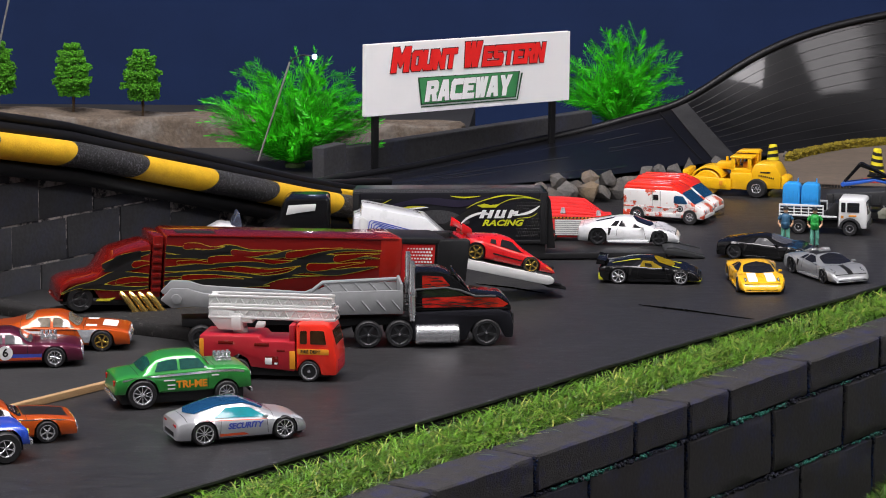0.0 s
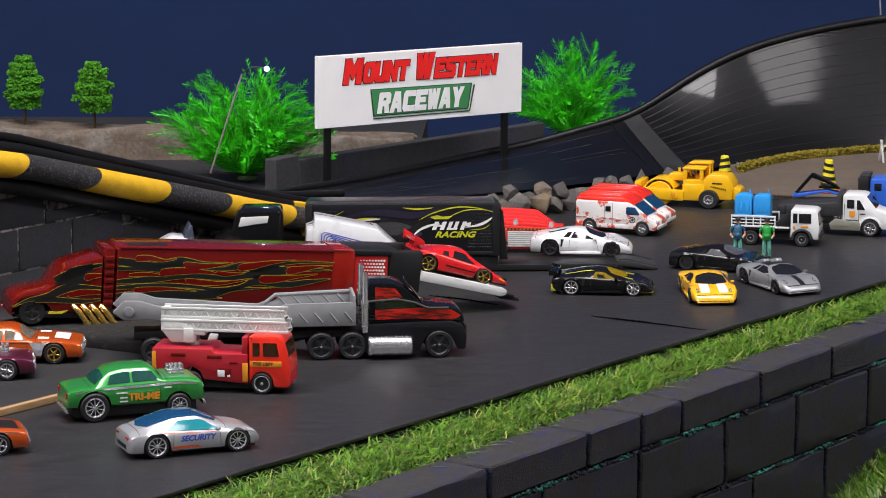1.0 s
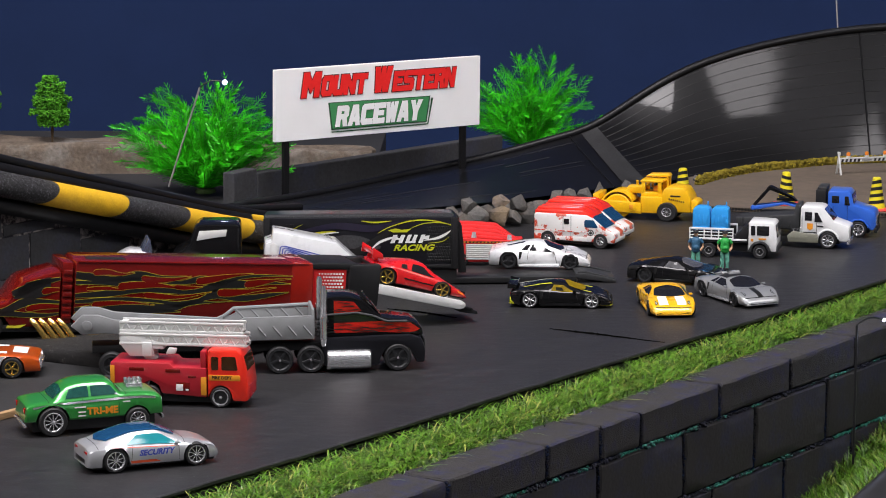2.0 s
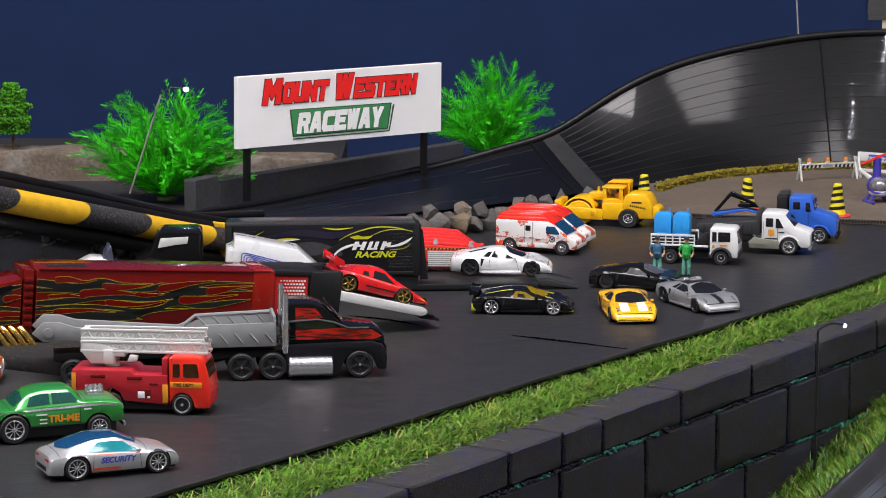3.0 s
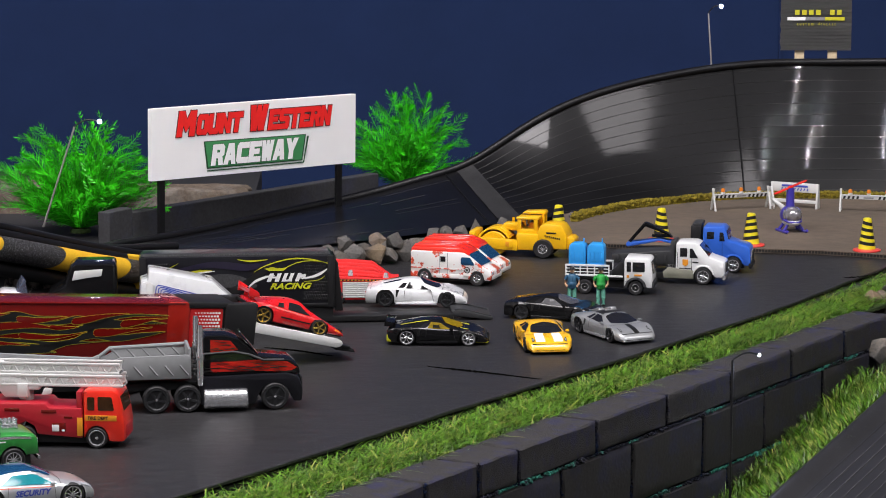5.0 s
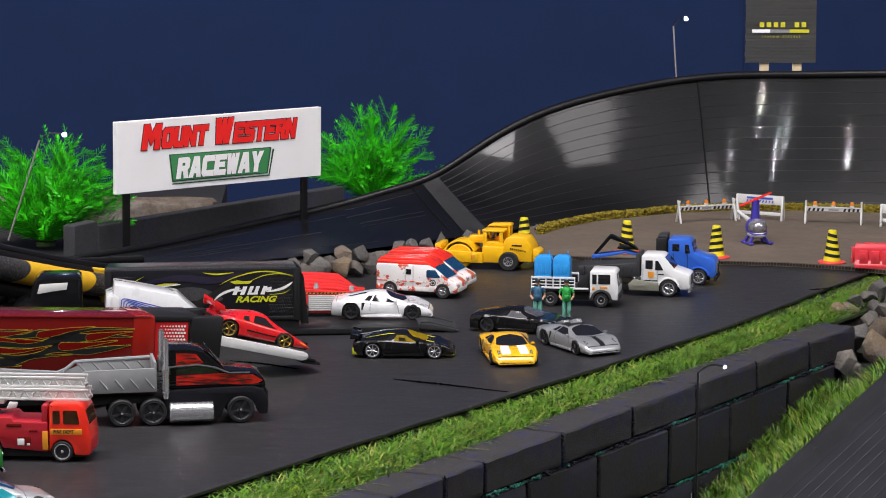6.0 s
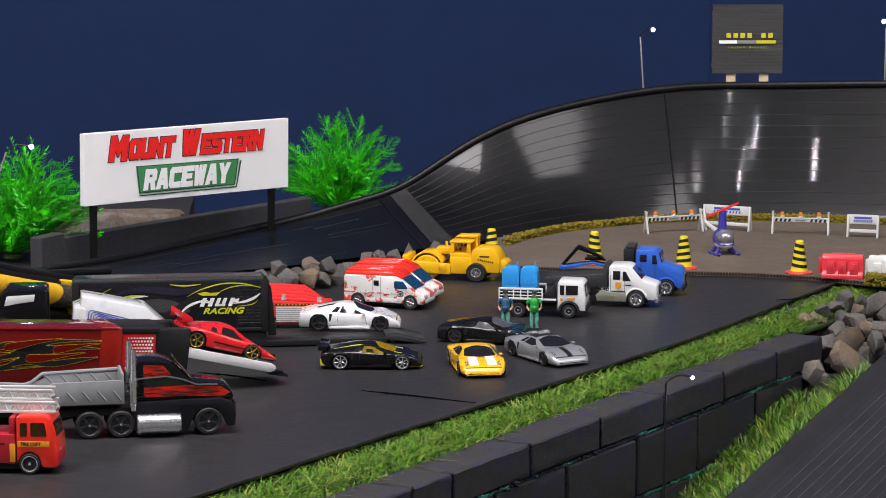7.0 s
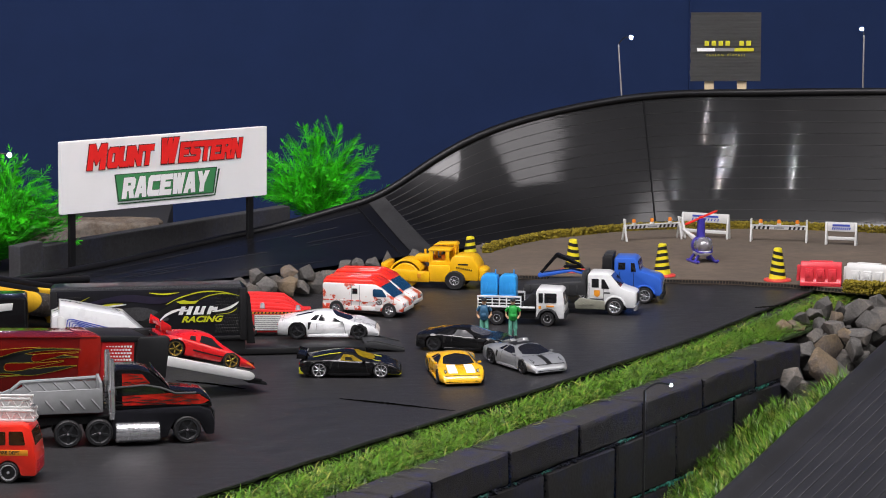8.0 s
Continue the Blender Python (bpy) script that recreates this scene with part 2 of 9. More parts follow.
def prism(bm, pts, y0, y1, bev=0.0, plane="XZ"):
    """An outline in the side plane, pulled out from y0 to y1."""
    def co(a, b, c):
        return Vector((a, c, b)) if plane == "XZ" else (Vector((a, b, c)) if plane == "XY" else Vector((c, a, b)))
    lo = [bm.verts.new(co(a, b, y0)) for a, b in pts]
    hi = [bm.verts.new(co(a, b, y1)) for a, b in pts]
    fs = [bm.faces.new(lo), bm.faces.new(hi[::-1])]
    for i in range(len(pts)):
        j = (i + 1) % len(pts)
        fs.append(bm.faces.new((lo[i], hi[i], hi[j], lo[j])))
    if bev:
        bmesh.ops.recalc_face_normals(bm, faces=fs)
        es = list({e for f in fs for e in f.edges})
        bmesh.ops.bevel(bm, geom=es, offset=bev, segments=2, profile=0.5, affect="EDGES")


def tube(bm, pts, r, n=8, taper=1.0):
    """A round bar along a line of points."""
    pts = [Vector(p) for p in pts]
    rings = []
    for i, p in enumerate(pts):
        d = (pts[min(i + 1, len(pts) - 1)] - pts[max(i - 1, 0)]).normalized()
        q = d.to_track_quat("Z", "Y")
        rr = r * (1 + (taper - 1) * i / max(1, len(pts) - 1))
        rings.append([bm.verts.new(p + q @ Vector((rr * math.cos(2 * math.pi * k / n), rr * math.sin(2 * math.pi * k / n), 0))) for k in range(n)])
    for a, b in zip(rings, rings[1:]):
        for k in range(n):
            bm.faces.new((a[k], a[(k + 1) % n], b[(k + 1) % n], b[k]))
    bm.faces.new(rings[0])
    bm.faces.new(rings[-1])


def sheet(bm, rows):
    """A surface through a grid of points."""
    vs = [[bm.verts.new(p) for p in row] for row in rows]
    for a, b in zip(vs, vs[1:]):
        for i in range(len(a) - 1):
            bm.faces.new((a[i], a[i + 1], b[i + 1], b[i]))
    return vs


def spline(pts, n):
    """n points spread evenly along a smooth line through pts."""
    pts = [Vector(p) for p in pts]
    out = []
    for k in range(n):
        s = k / (n - 1) * (len(pts) - 1)
        i = min(int(s), len(pts) - 2)
        f = s - i
        p0, p1, p2, p3 = pts[max(i - 1, 0)], pts[i], pts[i + 1], pts[min(i + 2, len(pts) - 1)]
        out.append(0.5 * (2 * p1 + (p2 - p0) * f + (2 * p0 - 5 * p1 + 4 * p2 - p3) * f * f + (3 * p1 - p0 - 3 * p2 + p3) * f * f * f))
    return out


def words(text, height, depth=0.0002, shear=0.0, stretch=1.0, bold=0.0):
    """A bmesh of raised letters, in the XY plane, centred."""
    cu = bpy.data.curves.new("letters", "FONT")
    cu.body, cu.size, cu.extrude, cu.align_x, cu.align_y, cu.shear, cu.offset = text, height, depth, "CENTER", "CENTER", shear, bold
    cu.resolution_u = 3
    ob = bpy.data.objects.new("letters", cu)
    scene.collection.objects.link(ob)
    bpy.context.view_layer.update()
    me = bpy.data.meshes.new_from_object(ob.evaluated_get(bpy.context.evaluated_depsgraph_get()))
    bm = bmesh.new()
    bm.from_mesh(me)
    bpy.data.meshes.remove(me)
    bpy.data.objects.remove(ob)
    bpy.data.curves.remove(cu)
    bmesh.ops.scale(bm, vec=(stretch, 1, 1), verts=bm.verts)
    return bm


def move(bm, m):
    bmesh.ops.transform(bm, matrix=m, verts=bm.verts)
    return bm


GOLD = (1 + 5 ** 0.5) / 2
ICO_V = [Vector(c).normalized() for c in ((-1, GOLD, 0), (1, GOLD, 0), (-1, -GOLD, 0), (1, -GOLD, 0), (0, -1, GOLD), (0, 1, GOLD), (0, -1, -GOLD), (0, 1, -GOLD), (GOLD, 0, -1), (GOLD, 0, 1), (-GOLD, 0, -1), (-GOLD, 0, 1))]
ICO_F = ((0, 11, 5), (0, 5, 1), (0, 1, 7), (0, 7, 10), (0, 10, 11), (1, 5, 9), (5, 11, 4), (11, 10, 2), (10, 7, 6), (7, 1, 8),
         (3, 9, 4), (3, 4, 2), (3, 2, 6), (3, 6, 8), (3, 8, 9), (4, 9, 5), (2, 4, 11), (6, 2, 10), (8, 6, 7), (9, 8, 1))


def clump(vs, fs, c, r, rnd):
    """Adds a small uneven lump."""
    base = len(vs)
    for v in ICO_V:
        vs.append(tuple(c + v * (r * rnd.uniform(0.6, 1.35))))
    fs.extend((a + base, b + base, d + base) for a, b, d in ICO_F)


def loose(name, vs, fs, material):
    me = bpy.data.meshes.new(name)
    me.from_pydata(vs, [], fs)
    for m in (material if isinstance(material, (list, tuple)) else [material]):
        me.materials.append(m)
    return new(name, me)


# ---- the room ----
bm = bmesh.new()
box(bm, (0, 3.55, 0.6), (5.0, 0.1, 3.0))
setting("wall_north", bm, M_NAVY, "matt navy painted wall behind the set", "wall")
bm = bmesh.new()
box(bm, (0.462, 3.499, 0.8), (0.003, 0.004, 2.4))
setting("trim", bm, M_NAVY, "narrow joint cover on the navy wall", "trim")
# unseen walls; south and east are dark so the banked turn reflects less
for nm, c, s in (("wall_south", (0, -1.55, 0.6), (5.0, 0.1, 3.0)), ("wall_east", (2.55, 1.0, 0.6), (0.1, 5.0, 3.0)), ("wall_west", (-2.55, 1.0, 0.6), (0.1, 5.0, 3.0))):
    bm = bmesh.new()
    box(bm, c, s)
    setting(nm, bm, M_ROOMD if nm in ("wall_south", "wall_east") else M_ROOM, "unseen plain wall added to close the room", "wall")
bm = bmesh.new()
box(bm, (0, 1.0, 2.15), (5.2, 5.2, 0.1))
setting("ceiling", bm, M_ROOM, "plain pale ceiling", "ceiling")
bm = bmesh.new()
box(bm, (0, 1.0, -0.85), (5.2, 5.2, 0.1))
setting("floor", bm, M_FLOOR, "dark room floor under the table", "floor")

# ---- table top, mat and boards ----
bm = bmesh.new()
prism(bm, [tuple(at(u, v)[:2]) for u, v in ((-1.2, 0.004), (0.9, 0.004))] + [(1.8, 2.6), (1.8, 3.04), (0.012, 3.04), (0.012, 2.855), (-0.118, 2.705), (-0.118, 3.04), (-1.6, 3.04), (-1.6, 1.6)], -0.13, -0.0042, plane="XY")
setting("ground", bm, M_TABLE, "black painted table top under the set", "table top")
bm = bmesh.new()
box(bm, (0, 1.6, -0.17), (4.4, 3.6, 0.05))
setting("ground_low", bm, M_TABLE, "lower dark shelf in front of the wall", "table top")

# the mat: a cut edge that wavers a little
def mat_edge(u):
    """How far the cut edge of the mat draws back at its far end."""
    return 0.0018 + 0.0225 * max(0.0, (u - 0.45) / 0.33) ** 1.25


edge = []
for i in range(241):
    u = -0.9 + 1.675 * i / 240
    edge.append(at(u, mat_edge(u) + 0.003 * noise.noise((u * 5, 3, 0)) + 0.0014 * noise.noise((u * 32, 1, 0)) + 0.0006 * noise.noise((u * 110, 6, 0)) - 0.001))
outline = edge + [at(0.80, 0.05), at(0.69, 0.25), at(0.60, 0.50), at(0.2, 0.62), at(-0.9, 0.62)]
bm = bmesh.new()
prism(bm, [tuple(p[:2]) for p in outline], -0.0013, 0.0, plane="XY")
setting("road", bm, M_MAT, "black vinyl mat with a cut edge, scuffed", "mat")
# its cut edge curls up a little and shows a paler raw side
bm = bmesh.new()
lip = [0.0003 + 0.0005 * max(0.0, noise.noise((i * 0.09, 8, 0)) + 0.15) for i in range(241)]
sheet(bm, [[p + V * 0.0022 + Vector((0, 0, 0.0002)), p + V * 0.0010 + Vector((0, 0, 0.0003 + h * 0.4)), p + Vector((0, 0, h)), p - V * 0.0004 + Vector((0, 0, h - 0.0004)), p - V * 0.0002 + Vector((0, 0, -0.0016))] for p, h in zip(edge, lip)])
setting("trim", bm, M_MAT, "curled cut edge of the black mat", "mat edge", smooth=50)

bm = bmesh.new()
prism(bm, [tuple(at(u, v)[:2]) for u, v in ((-0.9, 0.203), (-0.13, 0.203), (0.0, 0.26), (0.0, 0.46), (-0.9, 0.46))], 0.0002, 0.0022, 0.0006, plane="XY")
setting("pavement", bm, M_BOARD, "grey painted board at the end of the mat", "board")
bm = bmesh.new()
a, b = at(-0.34, 0.1985, 0.0022), at(-0.208, 0.1985, 0.0022)
box(bm, (0, 0, 0), ((b - a).length, 0.004, 0.0042), 0.0005)
ob = part("wood_strip", bm, M_WOOD)
ob.matrix_world = pose(*((a + b) / 2), 0, 0, YAW_U)
tagged(ob, "bare wooden strip along the edge of the grey board", "wood strip")

# a soft raised strip of foam under the front of the red transporter
bm = bmesh.new()
prism(bm, [(-0.70, 2.13), (-0.42, 1.965), (-0.33, 1.905), (-0.245, 1.862), (-0.20, 1.86), (-0.10, 2.0), (-0.2, 2.05), (-0.31, 1.975), (-0.352, 1.932), (-0.39, 1.964), (-0.70, 2.17)], 0.0, 0.0105, 0.003, plane="XY")
setting("kerb", bm, M_KERB, "speckled charcoal foam kerb with a rounded edge", "kerb", smooth=50)

# slits in the mat: black strips laid on top, painted for the shade inside
for pts in (((0.0315, 2.0066), (0.0501, 1.9959), (0.0685, 1.9853), (0.1064, 1.9608)), ((-0.080, 2.0755), (-0.0551, 2.0624), (-0.0315, 2.0432)), ((0.364, 2.354), (0.376, 2.3575), (0.385, 2.364))):
    bm = bmesh.new()
    line = spline([(x, y, 0.0002) for x, y in pts], 40)
    rows_ = []
    for i, p in enumerate(line):
        p += Vector((0, 0.0012 * noise.noise((i * 0.55, pts[0][0], 0)), 0))
        w = 0.0034 * (0.25 + math.sin(math.pi * i / 39)) * (0.75 + 0.7 * noise.noise((i * 0.8, 5 + pts[0][0], 0)))
        rows_.append([p - Vector((0, w, 0)), p + Vector((0, 0, 0.0003)), p + Vector((0, w, 0))])
    sheet(bm, rows_)
    ob = part("mat_slit", bm, M_SLIT)
    tagged(ob, "ragged black strip painted for the shade inside a mat slit", "slit", "slits in the mat", "structure")


# ---- turf: loose blades on a backing strip ----
def turf(name, label, spots, seed, tall=0.010, flat=0.6, comb=Vector((0, 0, 0))):
    """Blades of plastic grass; each spot gives the root and how far it leans."""
    rnd = random.Random(seed)
    vs, fs, mi = [], [], []
    for root in spots:
        a = rnd.uniform(0, 2 * math.pi)
        h = tall * rnd.uniform(0.55, 1.5)
        lean = rnd.uniform(0.45, 1.0) * flat
        w = rnd.uniform(0.00022, 0.00042)
        d = (Vector((math.cos(a), math.sin(a), 0)) + comb * rnd.uniform(0.0, 1.0)).normalized()
        s = Vector((-d.y, d.x, 0)) * w
        base = len(vs)
        for k, wk in ((0, 1.0), (0.45, 0.9), (0.8, 0.6), (1.0, 0.1)):
            p = root + d * (h * 1.2 * lean * k ** 1.5) + Vector((0, 0, h * (k - 0.45 * lean * k * k)))
            vs += [p - s * wk, p + s * wk]
        fs += [(base + 2 * i, base + 2 * i + 1, base + 2 * i + 3, base + 2 * i + 2) for i in range(3)]
        mi += [1 if rnd.random() < 0.09 else 0] * 3
    me = bpy.data.meshes.new(name)
    me.from_pydata([tuple(v) for v in vs], [], fs)
    me.materials.append(M_GRASS)
    me.materials.append(M_STRAW)
    me.polygons.foreach_set("material_index", mi)
    ob = new(name, me)
    return tagged(ob, label, "grass", "", "stuff")


def turf_inner(u):
    """Where the upper turf ends towards the wall."""
    return -0.0585 + 0.027 * (u + 0.1)


rnd = random.Random(4)
spots = []
for _ in range(34000):
    u = rnd.uniform(-0.55, 0.80)
    inner = turf_inner(u) + 0.006 * noise.noise((u * 22, 0, 2)) + 0.004 * noise.noise((u * 70, 4, 2))
    outer = mat_edge(u) + 0.001
    # tufts, thinner between
    v = rnd.triangular(inner, outer, inner * 0.5 + outer * 0.5)
    if noise.noise((u * 95, v * 95, 1)) < -0.30 and rnd.random() < 0.75:
        continue
    spots.append(at(u, v, -0.0068))
turf("turf_strip", "bright green artificial grass strip beside the mat", spots, 7, tall=0.0076, flat=1.5, comb=(U * 0.5 - V * 0.6))
bm = bmesh.new()
prism(bm, [tuple(at(u, v)[:2]) for u, v in ((-0.6, turf_inner(-0.6)), (0.82, turf_inner(0.82)), (0.82, 0.024), (0.6, 0.006), (0.45, 0.0), (-0.6, 0.0))], -0.0087, -0.0066, plane="XY")
setting("turf_backing", bm, M_SOIL, "dark green backing of the grass strip", "turf backing")

# ---- the front retaining wall of foam blocks ----
FACE = -0.0875


def face_v(u):
    """The wall draws slowly nearer to the mat towards its far end."""
    return FACE + 0.031 * (u + 0.1)


bm = bmesh.new()
prism(bm, [tuple(at(u, v)[:2]) for u, v in ((-0.75, face_v(-0.75) + 0.0045), (0.55, face_v(0.55) + 0.0045), (0.55, 0.0), (-0.75, 0.0))], -0.148, -0.0088, plane="XY")
retaining = setting("wall_front", bm, M_MORTAR, "charcoal foam block wall with teal mortar between courses", "retaining wall")


def foam_block(u0, u1, z0, z1, deep, material, rnd):
    bm = bmesh.new()
    g = 0.0011
    box(bm, (0, 0, 0), (u1 - u0 - 0.0034, deep, z1 - z0 - 2 * g), 0.0011, segs=1)
    bmesh.ops.subdivide_edges(bm, edges=[e for e in bm.edges if e.calc_length() > 0.006], cuts=5, use_grid_fill=True)
    for v in bm.verts:
        n = noise.noise_vector(v.co * 90 + Vector((u0 * 50, z0 * 77, 0))) * 0.0006
        n += noise.noise_vector(v.co * 420 + Vector((u0 * 90, z0 * 31, 5))) * 0.00045
        v.co += n
    ob = part("block", bm, material, retaining, smooth=40)
    um = (u0 + u1) / 2
    lean = math.degrees(math.atan((face_v(u1) - face_v(u0)) / (u1 - u0)))
    ob.matrix_world = Matrix.Translation(at(um, face_v(um) + deep / 2 + rnd.uniform(-0.0005, 0.0005), (z0 + z1) / 2)) @ Matrix.Rotation(radians(YAW_U + lean), 4, "Z")


def mortar_crumbs(z, seed, u0, u1):
    """Broken foam and paint in a bed joint."""
    rnd = random.Random(seed)
    vs, fs = [], []
    u = u0
    while u < u1:
        k = 0.6 + 0.9 * max(0.0, noise.noise((u * 60, z * 90, 3)) + 0.35)
        r = rnd.uniform(0.0004, 0.0012) * k
        c = at(u, face_v(u) + 0.0008 - 0.4 * r, z + rnd.uniform(-0.0011, 0.0011) * k)
        clump(vs, fs, c, r, rnd)
        u += rnd.uniform(0.0002, 0.0013)
    ob = loose("mortar", vs, fs, M_CRUMB)
    ob.parent = retaining
    tagged(ob, "crumbled teal and black mortar", "", "", "stuff")


def joint_crumbs(u, z0, z1, seed):
    """Flakes of dark paint in an upright joint."""
    rnd = random.Random(seed)
    vs, fs = [], []
    z = z0
    while z < z1:
        r = rnd.uniform(0.0004, 0.0010)
        clump(vs, fs, at(u + rnd.uniform(-0.0011, 0.0011), face_v(u) + rnd.uniform(0.0001, 0.0012), z), r, rnd)
        z += rnd.uniform(0.0002, 0.0011)
    ob = loose("mortar", vs, fs, M_MORTAR)
    ob.parent = retaining
    tagged(ob, "dark flaking upright joint", "", "", "stuff")


rnd = random.Random(11)
COURSES = (
    (-0.0026, -0.0250, (-0.55, -0.457, -0.364, -0.270, -0.177, -0.078, -0.0204, 0.0244, 0.1187, 0.211, 0.3015, 0.392, 0.479, 0.558)),
    (-0.0258, -0.0669, (-0.500, -0.405, -0.310, -0.217, -0.1243, -0.0229, 0.0755, 0.164, 0.2605, 0.3503, 0.443, 0.558)),
    (-0.0677, -0.1085, (-0.540, -0.447, -0.354, -0.261, -0.168, -0.075, 0.018, 0.111, 0.204, 0.297, 0.390, 0.483)),
    (-0.1093, -0.1470, (-0.500, -0.405, -0.310, -0.217, -0.124, -0.023, 0.0755, 0.164, 0.2605, 0.350, 0.443)),
)
for row, (z1, z0, joints) in enumerate(COURSES):
    for u0, u1 in zip(joints, joints[1:]):
        deep = turf_inner((u0 + u1) / 2) - face_v((u0 + u1) / 2) + 0.003 if row == 0 else 0.062
        foam_block(u0, u1, z0, z1, deep, M_CAP if row == 0 else M_BLOCK, rnd)
        if row < 3 and -0.25 < u1 < 0.53:
            joint_crumbs(u1, z0, z1 - 0.001, row * 50 + int(u1 * 1000))
mortar_crumbs(-0.0254, 3, -0.55, 0.54)
mortar_crumbs(-0.0673, 5, -0.50, 0.54)

# ---- the lower lane: a ribbed black track climbing along the wall ----
RIM_V = -0.14


def lane_z(u):
    return -0.078 + 0.238 * (u - 0.196)


def lane_point(u, v, h=0.0):
    return at(u, v, lane_z(u) + h)


bm = bmesh.new()
prof = [(0.0, -0.004), (0.0, 0.0008), (-0.0008, 0.0024), (-0.0026, 0.0035), (-0.0050, 0.0034), (-0.0080, 0.0022), (-0.0110, 0.0002), (-0.0135, -0.0018), (-0.0155, -0.0030)]
RIBS = [-0.0168 - 0.00828 * k for k in range(72)]
for v in RIBS:
    prof += [(v + 0.0007, -0.003), (v + 0.0003, -0.0026), (v - 0.0003, -0.0026), (v - 0.0007, -0.003)]
sheet(bm, [[lane_point(-0.35 + 0.05 * i, RIM_V + dv, h) for dv, h in prof] for i in range(31)])
# a thin paler strip along the top of each rib
rib = bmesh.new()
for v in RIBS[1:]:
    sheet(rib, [[lane_point(-0.35 + 0.05 * i, RIM_V + v + 0.00015, -0.0024), lane_point(-0.35 + 0.05 * i, RIM_V + v - 0.00015, -0.0024)] for i in range(31)])
ob = setting("trim", rib, M_LINE, "pale lines on the ridges of the lower lane", "ridge")
lane = setting("track_lane", bm, M_LANE, "ribbed black plastic track lane climbing beside the wall", "track", smooth=35)
bm = bmesh.new()
sheet(bm, [[lane_point(-0.35 + 0.05 * i, RIM_V, -0.004), lane_point(-0.35 + 0.05 * i, RIM_V, -0.09)] for i in range(31)])
setting("trim", bm, M_RUBBER, "black side of the lower track lane", "track side")
bm = bmesh.new()
rows = []
for i in range(17):
    u = -0.35 + 0.05 * i
    rows.append([at(u, RIM_V + 0.001, lane_z(u) - 0.006), at(u, RIM_V + 0.02, lane_z(u) - 0.022), at(u, RIM_V + 0.040, lane_z(u) - 0.037), at(u, FACE + 0.02, lane_z(u) - 0.038)])
sheet(bm, rows)
setting("verge", bm, M_SOIL, "dark green turf backing beside the lower lane", "turf backing")
rnd = random.Random(9)
spots = []
for _ in range(17000):
    u = rnd.uniform(0.02, 0.497)
    v = rnd.uniform(RIM_V + 0.002, face_v(u) - 0.001)
    k = (v - RIM_V) / 0.05
    spots.append(at(u, v, lane_z(u) - 0.006 - 0.030 * min(1, k * 1.25)))
turf("turf_strip", "bright green artificial grass strip under the block wall", spots, 17, tall=0.0125, flat=0.9)

# ---- the left block wall under the ramp ----
LEFT_V = 0.44


def ramp_z(u):
    """Height of the ramp's near edge."""
    pts = ((-0.60, 0.236), (-0.30, 0.166), (-0.08, 0.111), (0.0, 0.0945), (0.08, 0.0735), (0.16, 0.053), (0.24, 0.032), (0.28, 0.0225), (0.33, 0.012), (0.45, 0.001), (0.9, 0.0))
    for (a, za), (b, zb) in zip(pts, pts[1:]):
        if u <= b:
            f = (u - a) / (b - a)
            return za + (zb - za) * f
    return 0.0


bm = bmesh.new()
prism(bm, [(-0.6, -0.002), (0.36, -0.002), (0.33, 0.002), (0.24, 0.018), (0.16, 0.038), (0.08, 0.058), (-0.08, 0.094), (-0.6, 0.21)], 0.001, 0.05, plane="XZ")
leftwall = setting("wall_left", bm, M_MORTAR2, "charcoal foam brick wall with crumbling joints under the ramp", "retaining wall")
leftwall.matrix_world = Matrix.Translation(at(0, LEFT_V)) @ Matrix.Rotation(radians(YAW_U), 4, "Z")
rnd = random.Random(21)
BL, BH = 0.052, 0.0295
for row in range(8):
    z0 = -0.0095 + row * BH
    for k in range(-12, 8):
        u0 = k * BL + (0.0 if row % 2 else 0.026) - 0.003
        u1 = u0 + BL
        cap = min(ramp_z(u0), ramp_z(u1)) - 0.016
        z1 = min(z0 + BH, cap)
        if z1 - z0 < 0.008 or u1 > 0.36 or u0 < -0.58:
            continue
        bm = bmesh.new()
        box(bm, (0, 0, 0), (BL - 0.0013, 0.02, z1 - z0 - 0.0012), 0.0006)
        for v in bm.verts:
            v.co += noise.noise_vector(v.co * 120 + Vector((u0 * 70, z0 * 50, 0))) * 0.0005
        ob = part("brick", bm, M_BRICK, leftwall, smooth=40)
        ob.location = ((u0 + u1) / 2, 0.0102 + rnd.uniform(-0.0005, 0.0005), (z0 + z1) / 2)

# ---- the ramp: a striped pipe along its near side and a black channel behind ----
PIPE_R = 0.0092
pipe = thing("striped_pipe", "round pipe wrapped in yellow and black grip tape", "pipe")


def pipe_mid(u):
    return at(u, LEFT_V - 0.012 + 0.0 * u, ramp_z(u) - 0.002)


stops = [-0.60, -0.50, -0.38, -0.31, -0.235, -0.163, -0.091, -0.020, 0.050, 0.121, 0.187, 0.260, 0.285]
for i, (a, b) in enumerate(zip(stops, stops[1:])):
    bm = bmesh.new()
    n = 9
    slant = 0.010
    rings = []
    for j in range(n):
        ring = []
        for k in range(28):
            ang = 2 * math.pi * k / 28
            # stripe ends lie on a slant round the pipe
            u = a + (b - a) * j / (n - 1) + slant * math.cos(ang - 0.9)
            p = pipe_mid(u)
            ring.append(bm.verts.new(p + (-V) * (PIPE_R * math.cos(ang)) + Vector((0, 0, PIPE_R * math.sin(ang)))))
        rings.append(ring)
    for r0, r1 in zip(rings, rings[1:]):
        for k in range(28):
            bm.faces.new((r0[k], r0[(k + 1) % 28], r1[(k + 1) % 28], r1[k]))
    part("tape_band", bm, M_PIPEY if i % 2 == 0 else M_PIPEB, pipe, "yellow grip tape" if i % 2 == 0 else "gritty black tape", smooth=60)
bm = bmesh.new()
